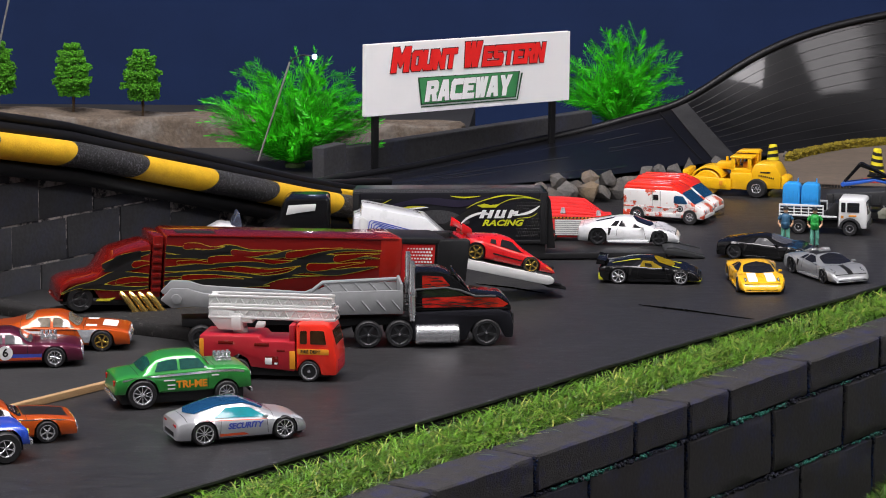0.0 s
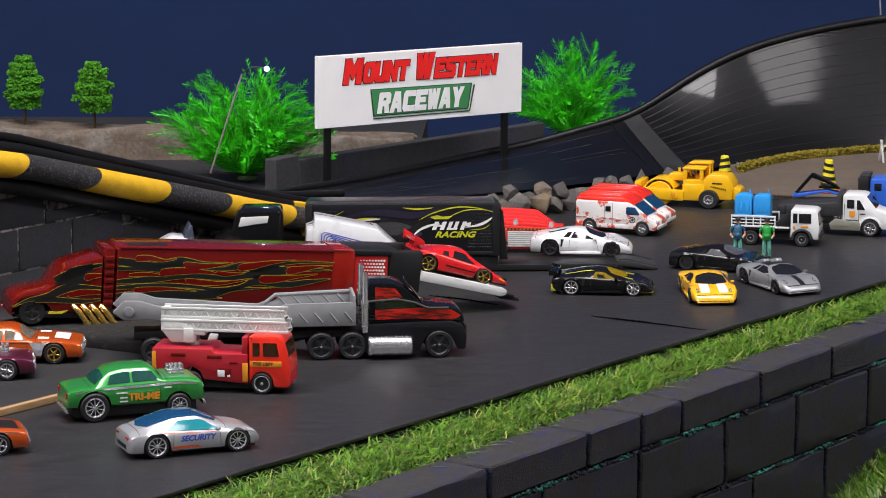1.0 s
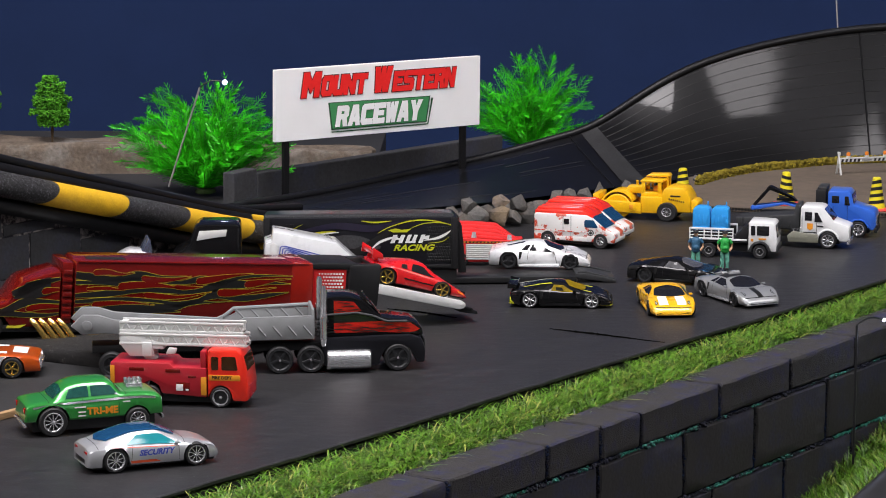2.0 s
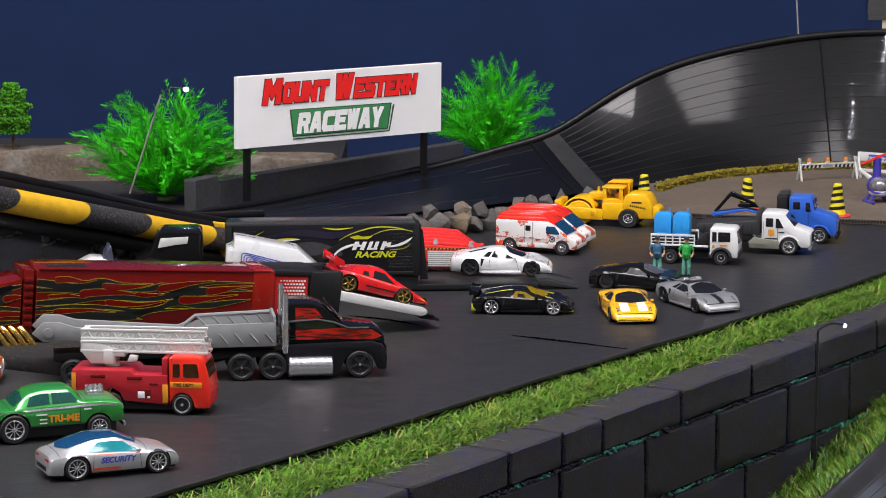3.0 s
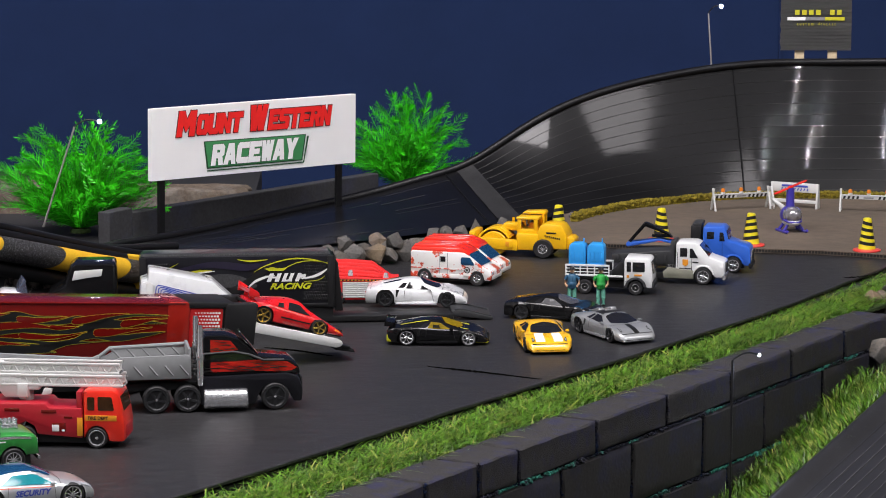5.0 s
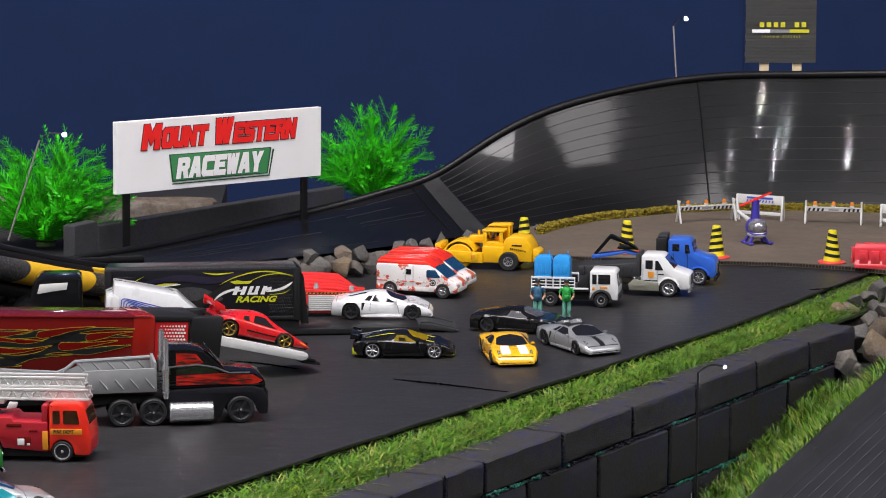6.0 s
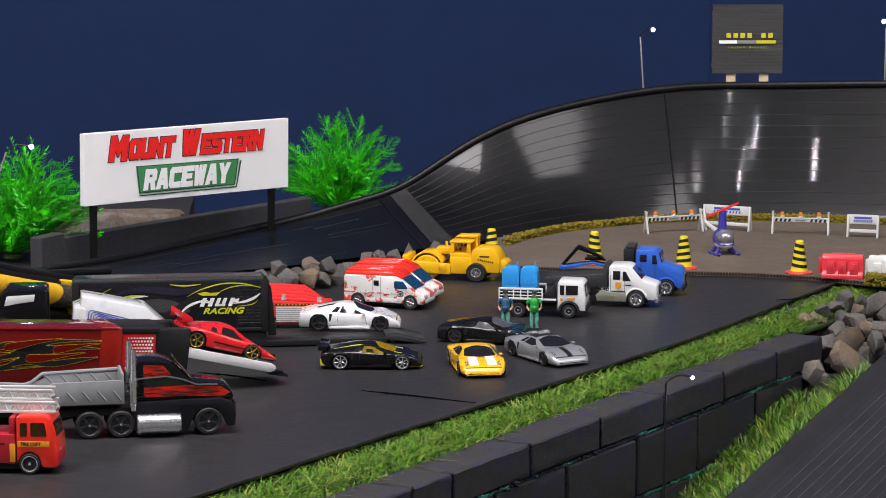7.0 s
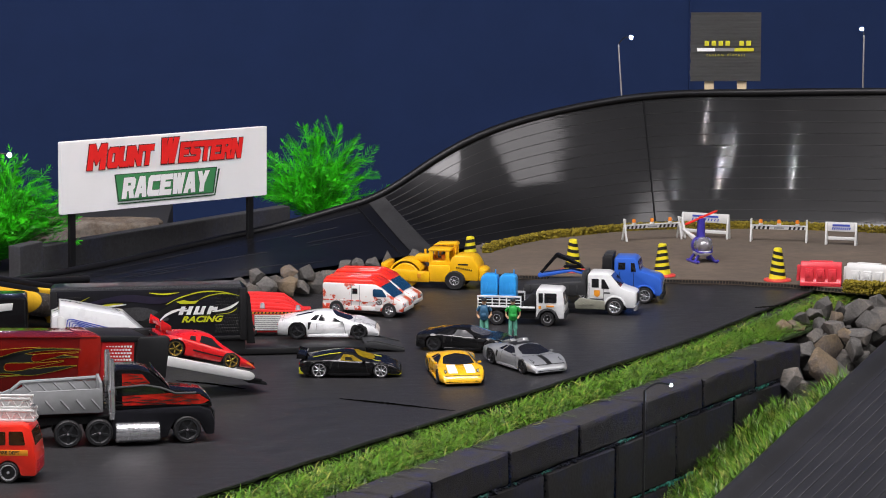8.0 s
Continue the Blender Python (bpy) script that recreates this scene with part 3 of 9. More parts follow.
box(bm, tuple(pipe_mid(0.287) + Vector((0, 0, 0.0))), (0.004, 0.03, 0.026), 0.001, YAW_U)
part("end_plate", bm, M_PIPEY, pipe, "yellow end plate")

# ---- the racing surface: ramp, straight and the banked turn as one swept sheet ----
low = [at(u, LEFT_V + 0.002, ramp_z(u) + 0.004) for u in (-0.6, -0.4, -0.2, 0.0, 0.15, 0.3)]
low += [Vector(p) for p in ((-0.169, 2.462, 0.004), (-0.035, 2.509, 0.003), (0.051, 2.585, 0.003), (0.140, 2.655, 0.003), (0.215, 2.714, 0.004), (0.320, 2.777, 0.006), (0.430, 2.787, 0.006), (0.530, 2.760, 0.006), (0.670, 2.690, 0.006), (0.850, 2.565, 0.006))]
high = [at(u, LEFT_V + 0.075, ramp_z(u) + 0.006) for u in (-0.6, -0.4, -0.2, 0.0, 0.15, 0.3)]
high += [Vector(p) for p in ((-0.185, 2.56, 0.004), (-0.038, 2.72, 0.0103), (0.0434, 2.7244, 0.0276), (0.0801, 2.7220, 0.0462), (0.1726, 2.7532, 0.0970), (0.3279, 2.8186, 0.1208), (0.4393, 2.8356, 0.1223), (0.5535, 2.8042, 0.1260), (0.7220, 2.7170, 0.1321), (0.9118, 2.5756, 0.1349))]
NL = 121
lo_l, hi_l = spline(low, NL), spline(high, NL)
# the sheets of the turn bend evenly, with no flats between their fixings
for line in (lo_l, hi_l):
    for k in range(40):
        smooth_ = [line[i] * 0.5 + (line[i - 1] + line[i + 1]) * 0.25 for i in range(46, NL - 1)]
        for p, q in zip(line[46:NL - 1], smooth_):
            p.x, p.y, p.z = q.x, q.y, q.z if k < 4 else p.z


def rise_at(a, b, f, steep):
    return (b.z - a.z) * (f ** (1.0 + 0.07 * steep))


rows = []
for i, (a, b) in enumerate(zip(lo_l, hi_l)):
    rise = max(0.0, b.z - a.z)
    row = []
    for k in range(145):
        f = k / 144
        # the steeper it stands, the more its foot curves
        steep = min(1.0, rise / 0.09)
        p = a.lerp(b, f + steep * 0.12 * (f * (1 - f)))
        p.z = a.z + rise_at(a, b, f, steep)
        row.append(p)
    rows.append(row)
bm = bmesh.new()
sheet(bm, rows)
setting("track", bm, M_BLACK, "glossy black plastic racing surface rising into a banked turn", "track", smooth=60)
# under-side skirt and rounded rims
bm = bmesh.new()
tube(bm, [p + Vector((0, 0, 0.001)) for p in hi_l[38:]], 0.0036, 8)
setting("trim", bm, M_RUBBER, "black rubber rim along the top of the banked turn", "track rim", smooth=60)
bm = bmesh.new()
sheet(bm, [[b + Vector((0.0, 0.006, 0.0)), Vector((b.x, b.y + 0.012, -0.004))] for b in hi_l])
setting("trim", bm, M_RUBBER, "black back of the banked turn", "track back")
# channel lips on the ramp
for dv, dz, r in ((0.000, 0.0095, 0.0050), (0.003, 0.0175, 0.0036), (0.076, 0.016, 0.0035)):
    bm = bmesh.new()
    tube(bm, [at(u, LEFT_V + dv, ramp_z(u) + dz * (1 - 0.45 * max(0, (u + 0.06) / 0.5))) for u in [-0.6 + 0.04 * i for i in range(27)]], r, 10)
    setting("trim", bm, M_RUBBER, "black moulded lip of the ramp channel", "track lip", smooth=60)
bm = bmesh.new()
us = [-0.6 + 0.04 * i for i in range(27)]
sheet(bm, [[at(u, LEFT_V - 0.008, ramp_z(u) - 0.013), at(u, LEFT_V + 0.0, ramp_z(u) - 0.006), at(u, LEFT_V + 0.001, ramp_z(u) + 0.016 * (1 - 0.45 * max(0, (u + 0.06) / 0.5)))] for u in us])
setting("trim", bm, M_RUBBER, "black side wall of the ramp channel", "track side", smooth=40)
# black round band that follows the pipe just below it
bm = bmesh.new()
tube(bm, [at(u, LEFT_V - 0.006, ramp_z(u) - 0.0165) for u in us[:24]], 0.006, 10)
setting("trim", bm, M_RUBBER, "black band under the striped pipe", "rail", smooth=60)

# fine dark lines round the turn, laid on for the shade of its grooves
for k in range(6, 145, 12):
    bm = bmesh.new()
    tube(bm, [r_[k] + Vector((0, -0.00002, 0.00002)) for r_ in rows[69:]], 0.00030, 4)
    setting("trim", bm, M_INK, "fine dark line painted for a groove's shade on the turn", "groove")

# long worn scuffs along the racing line
rnd = random.Random(31)
bm = bmesh.new()
for _ in range(22):
    i0, f0 = rnd.randrange(38, 62), rnd.uniform(0.08, 0.9)
    n_ = rnd.randrange(4, 11)
    line = [rows[min(i, NL - 1)][int(f0 * 144)] + Vector((0, -0.0002, 0.0005)) for i in range(i0, i0 + n_)]
    tube(bm, line, rnd.uniform(0.00008, 0.0002), 4)
ob = setting("trim", bm, M_WORN, "pale worn scuffs along the racing surface", "scuff")
ob["kind"] = "stuff"

# seams between the sheets of the turn
for c in (0.572, 0.745):
    i = int(c * (NL - 1))
    bm = bmesh.new()
    tube(bm, [a.lerp(b, 1.15 - 0.65 * k / 144) + Vector((0, -0.0004, 0.0004)) for k, (a, b) in enumerate(zip(rows[i - 1], rows[i]))], 0.0007, 5)
    setting("trim", bm, M_RUBBER, "seam between two sheets of the banked turn", "seam")

i = int(0.575 * (NL - 1))
bm = bmesh.new()
sheet(bm, [[p + Vector((0.0004, -0.0006, 0.0006)) for p in rows[j][:140]] for j in (i, i + 1, i + 2)])
setting("trim", bm, M_WORN, "worn grey joint strip on the banked turn", "joint strip", smooth=60)

# ---- dark soil under the stone pile ----
bm = bmesh.new()
prism(bm, [tuple(at(u, v)[:2]) for u, v in ((0.546, -0.125), (0.80, -0.125), (0.80, -0.012), (0.546, -0.030))], -0.06, -0.036, plane="XY")
setting("soil_bed", bm, M_BOARD, "dark bed under the stone pile", "ground")

# ---- brown card platform at the foot of the turn ----
bm = bmesh.new()
FRONT = [(0.125, 2.5215), (0.167, 2.512), (0.204, 2.5012), (0.3097, 2.4771), (0.3643, 2.465), (0.4078, 2.4449), (0.4492, 2.4165), (0.62, 2.305)]
BACK = [(1.0, 2.30), (1.0, 2.52), (0.85, 2.575), (0.67, 2.70), (0.53, 2.77), (0.43, 2.797), (0.32, 2.787), (0.215, 2.724), (0.16, 2.67)]
prism(bm, FRONT + BACK, 0.0035, 0.0042, plane="XY")
plat = setting("platform", bm, M_BROWN, "brown corrugated card platform under the helicopter", "platform")
bm = bmesh.new()
EDGE = [Vector((x, y - 0.0012, 0.0023)) for x, y in FRONT]
for i in range(190):
    x = 0.127 + 0.0025 * i
    e0, e1 = next((a, b) for a, b in zip(EDGE, EDGE[1:]) if x <= b.x)
    p = e0.lerp(e1, (x - e0.x) / (e1.x - e0.x))
    box(bm, tuple(p), (0.0005, 0.0010, 0.0026))
ob = part("flutes", bm, M_BROWN, plat, "open flutes of the cut card edge")
ob["kind"] = "stuff"
OUTLINE = [(x, y + 0.0006) for x, y in FRONT] + BACK
# black filling set behind the flutes for the shade in their hollows
bm = bmesh.new()
prism(bm, OUTLINE, 0.0011, 0.0034, plane="XY")
part("core", bm, M_INK, plat, "black filling painted for the shade between the flutes")
bm = bmesh.new()
prism(bm, [(x, y - 0.0006) for x, y in OUTLINE[:8]] + OUTLINE[8:], 0.0004, 0.0010, plane="XY")
part("bottom_liner", bm, M_BROWN, plat, "lower card liner")


def moss(name, label, pts, half, tall, seed, n):
    """A low hedge of clumps along a line."""
    rnd = random.Random(seed)
    vs, fs = [], []
    line = spline(pts, 60)
    for _ in range(n):
        q = rnd.uniform(0, 58.99)
        p = line[int(q)].lerp(line[int(q) + 1], q - int(q))
        r = rnd.uniform(0.0007, 0.0015)
        c = p + Vector((rnd.uniform(-0.003, 0.003), rnd.uniform(-half, half), rnd.uniform(0, tall)))
        clump(vs, fs, c, r, rnd)
    ob = loose(name, vs, fs, M_MOSS)
    return tagged(ob, label, "moss", "", "stuff")


moss("moss_hedge", "low olive moss border along the foot of the turn", [(0.170, 2.632, 0.004), (0.193, 2.672, 0.004), (0.2266, 2.711, 0.004), (0.248, 2.725, 0.004), (0.303, 2.758, 0.004), (0.3562, 2.770, 0.004), (0.4088, 2.770, 0.004), (0.4594, 2.760, 0.004), (0.509, 2.745, 0.004), (0.62, 2.69, 0.004)], 0.005, 0.006, 3, 8000)
moss("moss_block", "small block of olive moss on the card platform", [(0.446, 2.404, 0.004), (0.475, 2.392, 0.004), (0.505, 2.380, 0.004)], 0.005, 0.009, 5, 2200)

# ---- rough brown ledge and low grey wall behind the ramp ----
bm = bmesh.new()
prism(bm, [(-0.80, -0.06), (-0.118, -0.06), (-0.118, 0.0145), (-0.80, 0.0345)], 2.744, 2.795, 0.003)
bmesh.ops.triangulate(bm, faces=bm.faces[:])
bmesh.ops.subdivide_edges(bm, edges=bm.edges, cuts=22, use_grid_fill=True)
for v in bm.verts:
    v.co += noise.noise_vector(v.co * 30) * 0.004 + noise.noise_vector(v.co * 110) * 0.002
setting("ledge", bm, M_DIRT, "rough brown foam rock ledge behind the ramp", "ledge", smooth=80)
for name, a, b, z in (("wall_low", Vector((-0.232, 2.545, 0)), Vector((-0.215, 2.575, 0)), 0.026), ("wall_low", Vector((-0.214, 2.575, 0)), Vector((-0.005, 2.82, 0)), 0.022)):
    bm = bmesh.new()
    d = b - a
    box(bm, (0, 0, 0), (d.length, 0.012, z + 0.03), 0.001)
    ob = setting(name, bm, M_BRICK, "low charcoal foam wall behind the sign", "low wall")
    ob.matrix_world = Matrix.Translation((a + b) / 2 + Vector((0, 0, z / 2 - 0.015))) @ Matrix.Rotation(math.atan2(d.y, d.x), 4, "Z")


# ---- toy vehicles: shared pieces, in millimetres ----
P_SILVER = paint("silver_paint", (0.52, 0.53, 0.55), metal=0.55, rough=0.32)
P_SILVER2 = paint("grey_silver_paint", (0.36, 0.37, 0.38), metal=0.5, rough=0.34)
P_WHITE = paint("pearl_white_paint", (0.72, 0.73, 0.74))
P_TRUCKW = paint("white_truck_paint", (0.70, 0.71, 0.71), rough=0.35, coat=0.5)
P_RED = paint("bright_red_paint", (0.62, 0.012, 0.015))
P_FIRE = paint("fire_red_paint", (0.80, 0.025, 0.010), rough=0.35)
P_FIRED = paint("dark_fire_red_plastic", (0.36, 0.012, 0.022), rough=0.4, coat=0.4)
P_YELLOW = paint("yellow_paint", (0.78, 0.42, 0.01))
P_ROLLER = paint("construction_yellow", (0.80, 0.44, 0.005), rough=0.38, coat=0.4)
P_BLACK = paint("gloss_black_paint", (0.006, 0.006, 0.0066), rough=0.18, coat=0.32, spec=0.25)
P_BLUE = paint("truck_blue_paint", (0.03, 0.12, 0.55), rough=0.35, coat=0.5)
P_JEEP = paint("monster_blue_paint", (0.02, 0.07, 0.50), rough=0.3)
P_GREEN = paint("metallic_green_paint", (0.03, 0.27, 0.045), metal=0.3, rough=0.3)
P_ORANGE = paint("metallic_orange_paint", (0.52, 0.078, 0.006), metal=0.3, rough=0.3)
P_PURPLE = paint("metallic_plum_paint", (0.10, 0.012, 0.035), metal=0.35, rough=0.3)
# brighter copy of the shell's red, for light passing through its rear end
P_MIDRED = paint("light_through_red_plastic", (0.25, 0.011, 0.006), rough=0.18)
P_MAROON = paint("translucent_red_plastic", (0.135, 0.006, 0.0045), rough=0.14, coat=0.7)
P_BRIGHTRED = paint("clear_red_plastic", (0.5, 0.015, 0.015), rough=0.22)
P_CHASSIS = mat("black_plastic", (0.012, 0.012, 0.013), rough=0.42, spec=0.4, var=0.15, scale=200)
P_DARK = mat("charcoal_plastic", (0.028, 0.029, 0.031), rough=0.5, var=0.15, scale=200)
P_GREY = mat("grey_plastic", (0.22, 0.225, 0.23), rough=0.45, var=0.08, scale=150)
P_WPLAST = mat("white_plastic", (0.61, 0.61, 0.60), rough=0.4, var=0.04, scale=150)
P_LOO = mat("sky_blue_plastic", (0.03, 0.30, 0.72), rough=0.35, var=0.06, scale=150, coat=0.2)
P_CHROME = mat("chrome", (0.78, 0.79, 0.81), rough=0.17, metal=0.85, var=0.05)
P_GOLD = mat("gold_chrome", (0.85, 0.58, 0.16), rough=0.24, metal=0.85, var=0.05)
P_STEELB = mat("blue_chrome", (0.28, 0.32, 0.46), rough=0.2, metal=0.8, var=0.3, scale=200)
P_TYRE = mat("toy_tyre", (0.013, 0.013, 0.014), rough=0.55, var=0.15, scale=300)
P_SPOKE = mat("silver_rim", (0.76, 0.77, 0.79), rough=0.18, metal=0.78, var=0.06)
P_SPOKEG = mat("gold_rim", (0.74, 0.50, 0.12), rough=0.22, metal=0.9, var=0.06)
P_SPOKED = mat("dark_rim", (0.030, 0.031, 0.034), rough=0.35, metal=0.3, var=0.06)
P_SEAM = mat("panel_gap", (0.008, 0.008, 0.008), rough=0.7)
P_RIMD = mat("black_rim", (0.03, 0.03, 0.032), rough=0.35, metal=0.3)
P_GLASSB = mat("blue_tint_window", (0.008, 0.05, 0.12), rough=0.08, var=0.1, coat=0.6)
P_GLASST = mat("teal_tint_window", (0.01, 0.20, 0.24), rough=0.12, var=0.1, coat=0.0)
P_GLASSK = mat("smoked_window", (0.012, 0.012, 0.014), rough=0.07, var=0.1, coat=0.6)
P_GLASSD = mat("green_tint_window", (0.01, 0.06, 0.05), rough=0.1, var=0.2, coat=0.4)
P_GLASSC = mat("clear_window", (0.09, 0.09, 0.095), rough=0.07, var=0.3, coat=0.8, scale=180)
P_GLASSO = mat("amber_window", (0.17, 0.115, 0.005), rough=0.6, var=0.45, coat=0.0, spec=0.06, scale=300)
P_SEAT = mat("dark_seat", (0.010, 0.009, 0.006), rough=0.9, spec=0.1, var=0.3)
P_FIREM = mat("matt_red_plastic", (0.62, 0.02, 0.02), rough=0.55, var=0.1, scale=120)
P_OLIVE = mat("olive_grey_plastic", (0.19, 0.19, 0.15), rough=0.45, var=0.1, scale=150)
P_AMBER = mat("amber_panel", (0.70, 0.27, 0.02), rough=0.4, var=0.08)
P_LAMPG = mat("headlight_lens", (0.55, 0.57, 0.6), rough=0.12, metal=0.4, var=0.2, scale=600)
P_STRW = mat("white_stripe", (0.75, 0.75, 0.75), rough=0.35, var=0.03)
P_STRK = mat("black_stripe", (0.012, 0.012, 0.012), rough=0.35, var=0.05)
P_STRO = mat("red_orange_decal", (0.66, 0.09, 0.03), rough=0.35, var=0.05)
P_STRB = mat("blue_decal", (0.05, 0.08, 0.42), rough=0.35, var=0.05)
P_STRT = mat("teal_decal", (0.08, 0.42, 0.42), rough=0.35, var=0.05)
P_STRY = mat("lime_yellow_decal", (0.48, 0.50, 0.02), rough=0.35, var=0.05)
P_FLAME = mat("flame_outline", (0.52, 0.44, 0.03), rough=0.35, var=0.05)
P_FLAMEB = mat("flame_red_print", (0.48, 0.016, 0.010), rough=0.24, coat=0.5, var=0.3, scale=90, stretch=(1, 1, 3.5), second=(0.03, 0.003, 0.003), mix=0.55, spread=0.10)

MM = Matrix.Scale(0.001, 4)


def vp(name, bm, material, parent, label="", smooth=35, m=None):
    """A vehicle part given in millimetres."""
    if m is not None:
        move(bm, m)
    move(bm, MM)
    return part(name, bm, material, parent, label, smooth)


def lerp_rows(rows, x):
    if x <= rows[0][0]:
        return rows[0][1:]
    for i in range(len(rows) - 1):
        a, b = rows[i], rows[i + 1]
        if x <= b[0]:
            f = (x - a[0]) / (b[0] - a[0])
            out = []
            for k in range(1, len(a)):
                # a monotone cubic through the rows
                def slope(j):
                    if j <= 0 or j >= len(rows) - 1:
                        return None
                    d0 = (rows[j][k] - rows[j - 1][k]) / (rows[j][0] - rows[j - 1][0])
                    d1 = (rows[j + 1][k] - rows[j][k]) / (rows[j + 1][0] - rows[j][0])
                    return 0.0 if d0 * d1 <= 0 else 2 * d0 * d1 / (d0 + d1)
                h = b[0] - a[0]
                d = (b[k] - a[k]) / h
                m0, m1 = slope(i), slope(i + 1)
                m0, m1 = d if m0 is None else m0, d if m1 is None else m1
                out.append((2 * f ** 3 - 3 * f * f + 1) * a[k] + (f ** 3 - 2 * f * f + f) * h * m0 + (3 * f * f - 2 * f ** 3) * b[k] + (f ** 3 - f * f) * h * m1)
            return out
    return rows[-1][1:]


class Shell:
    """A car's skin: rows of (x, top, belt, half width at the belt, half width of the roof), and the wheels' arches."""

    def __init__(self, rows, wheels, sill=4.0, arch=1.14, bulge=1.03, haunch=0.0, tuck=0.0):
        self.rows, self.wheels, self.sill, self.arch, self.bulge, self.haunch, self.tuck = rows, wheels, sill, arch, bulge, haunch, tuck

    def lift(self, x):
        z = self.sill
        for wx, r in self.wheels:
            ra = r * self.arch
            if abs(x - wx) < ra:
                z = max(z, r + math.sqrt(ra * ra - (x - wx) ** 2))
        return z

    def section(self, x):
        zt, zb, wb, wr = lerp_rows(self.rows, x)
        zs = min(self.sill, zb - 0.6)
        lift = min(self.lift(x), zb - 0.3)
        # wings swell over the wheels, and the flanks draw in between them
        near = max(math.exp(-((x - wx) / (r * 1.35)) ** 2) for wx, r in self.wheels)
        zb += self.haunch * near
        wb *= 1 + 0.035 * self.haunch * near - self.tuck * (1 - near) * (1 if self.wheels[0][0] < x < self.wheels[-1][0] else 0)
        gap = zt - zb
        e = min(1.3, gap * 0.22)
        pts = [(0, zt), (wr * 0.5, zt - e * 0.12), (wr * 0.86, zt - e * 0.45), (wr, zt - e), ((wr * 0.55 + wb * 0.45), zt - e - (gap - e) * 0.5),
               (wb * 0.97, zb), (wb * 1.0, zb - 0.7), (wb * self.bulge, (zb + zs) * 0.5), (wb * 1.0, zs + 0.9), (wb * 0.95, zs)]
        out = [(y, max(z, lift) if i > 5 else z) for i, (y, z) in enumerate(pts)]
        out.append((wb * 0.62, max(zs + 0.2, lift)))
        return out

    def point(self, x, s, out=0.0):
        """A place on the skin; s runs 0 to 10 from the roof's middle down the left side, and negative down the right."""
        sec = self.section(x)
        a = min(abs(s), 9.999)
        i = int(a)
        f = a - i
        (y0, z0), (y1, z1) = sec[i], sec[i + 1]
        n = Vector((0, z0 - z1, y1 - y0))
        n = n.normalized() if n.length > 1e-6 else Vector((0, 1, 0))
        y, z = y0 + (y1 - y0) * f + n.y * out, z0 + (z1 - z0) * f + abs(n.z) * out
        return Vector((x, y if s >= 0 else -y, z + (0.25 * out if n.y > 0.4 else 0)))

    def mesh(self, step=0.8):
        x0, x1 = self.rows[0][0], self.rows[-1][0]
        xs = [x0 + (x1 - x0) * i / int((x1 - x0) / step) for i in range(int((x1 - x0) / step) + 1)]
        for wx, r in self.wheels:
            ra = r * self.arch
            xs += [wx - ra + 0.01, wx - ra + 0.15, wx + ra - 0.01, wx + ra - 0.15]
        xs = sorted(set(xs))
        bm = bmesh.new()
        rings = []
        for x in xs:
            sec = self.section(x)
            rings.append([bm.verts.new((x, y, z)) for y, z in sec] + [bm.verts.new((x, -y, z)) for y, z in sec[:0:-1]])
        n = len(rings[0])
        for a, b in zip(rings, rings[1:]):
            for i in range(n):
                bm.faces.new((a[i], a[(i + 1) % n], b[(i + 1) % n], b[i]))
        bm.faces.new(rings[0])
        bm.faces.new(rings[-1][::-1])
        return bm

    def patch(self, bm, xa, xb, s0, s1, out=0.32, nx=22, ns=9):
        """A thin piece laid on the skin between two ends; each end may slant: (x at s0, x at s1)."""
        xa = xa if isinstance(xa, tuple) else (xa, xa)
        xb = xb if isinstance(xb, tuple) else (xb, xb)
        grid = []
        for i in range(nx + 1):
            row = []
            for j in range(ns + 1):
                g = j / ns
                a, b = xa[0] + (xa[1] - xa[0]) * g, xb[0] + (xb[1] - xb[0]) * g
                row.append(self.point(a + (b - a) * i / nx, s0 + (s1 - s0) * g, out))
            grid.append(row)
        sheet(bm, grid)


def seams(sh, t, lines):
    """Dark strips laid on for the shade in gaps round doors and lids, as (x at the top, x at the foot, first s, last s)
    on both sides.
    """
    for xa, xb, s0, s1 in lines:
        for s in (1, -1):
            bm = bmesh.new()
            sh.patch(bm, (xa - 0.13, xb - 0.13), (xa + 0.13, xb + 0.13), s0 * s, s1 * s, out=0.07, nx=1, ns=10)
            vp("panel_gap", bm, P_SEAM, t)


def mirrors(t, x, y, z, m_):
    for s in (-1, 1):
        bm = bmesh.new()
        box(bm, (x, s * y, z), (2.2, 2.6, 1.5), 0.5)
        vp("side_mirror", bm, m_, t)


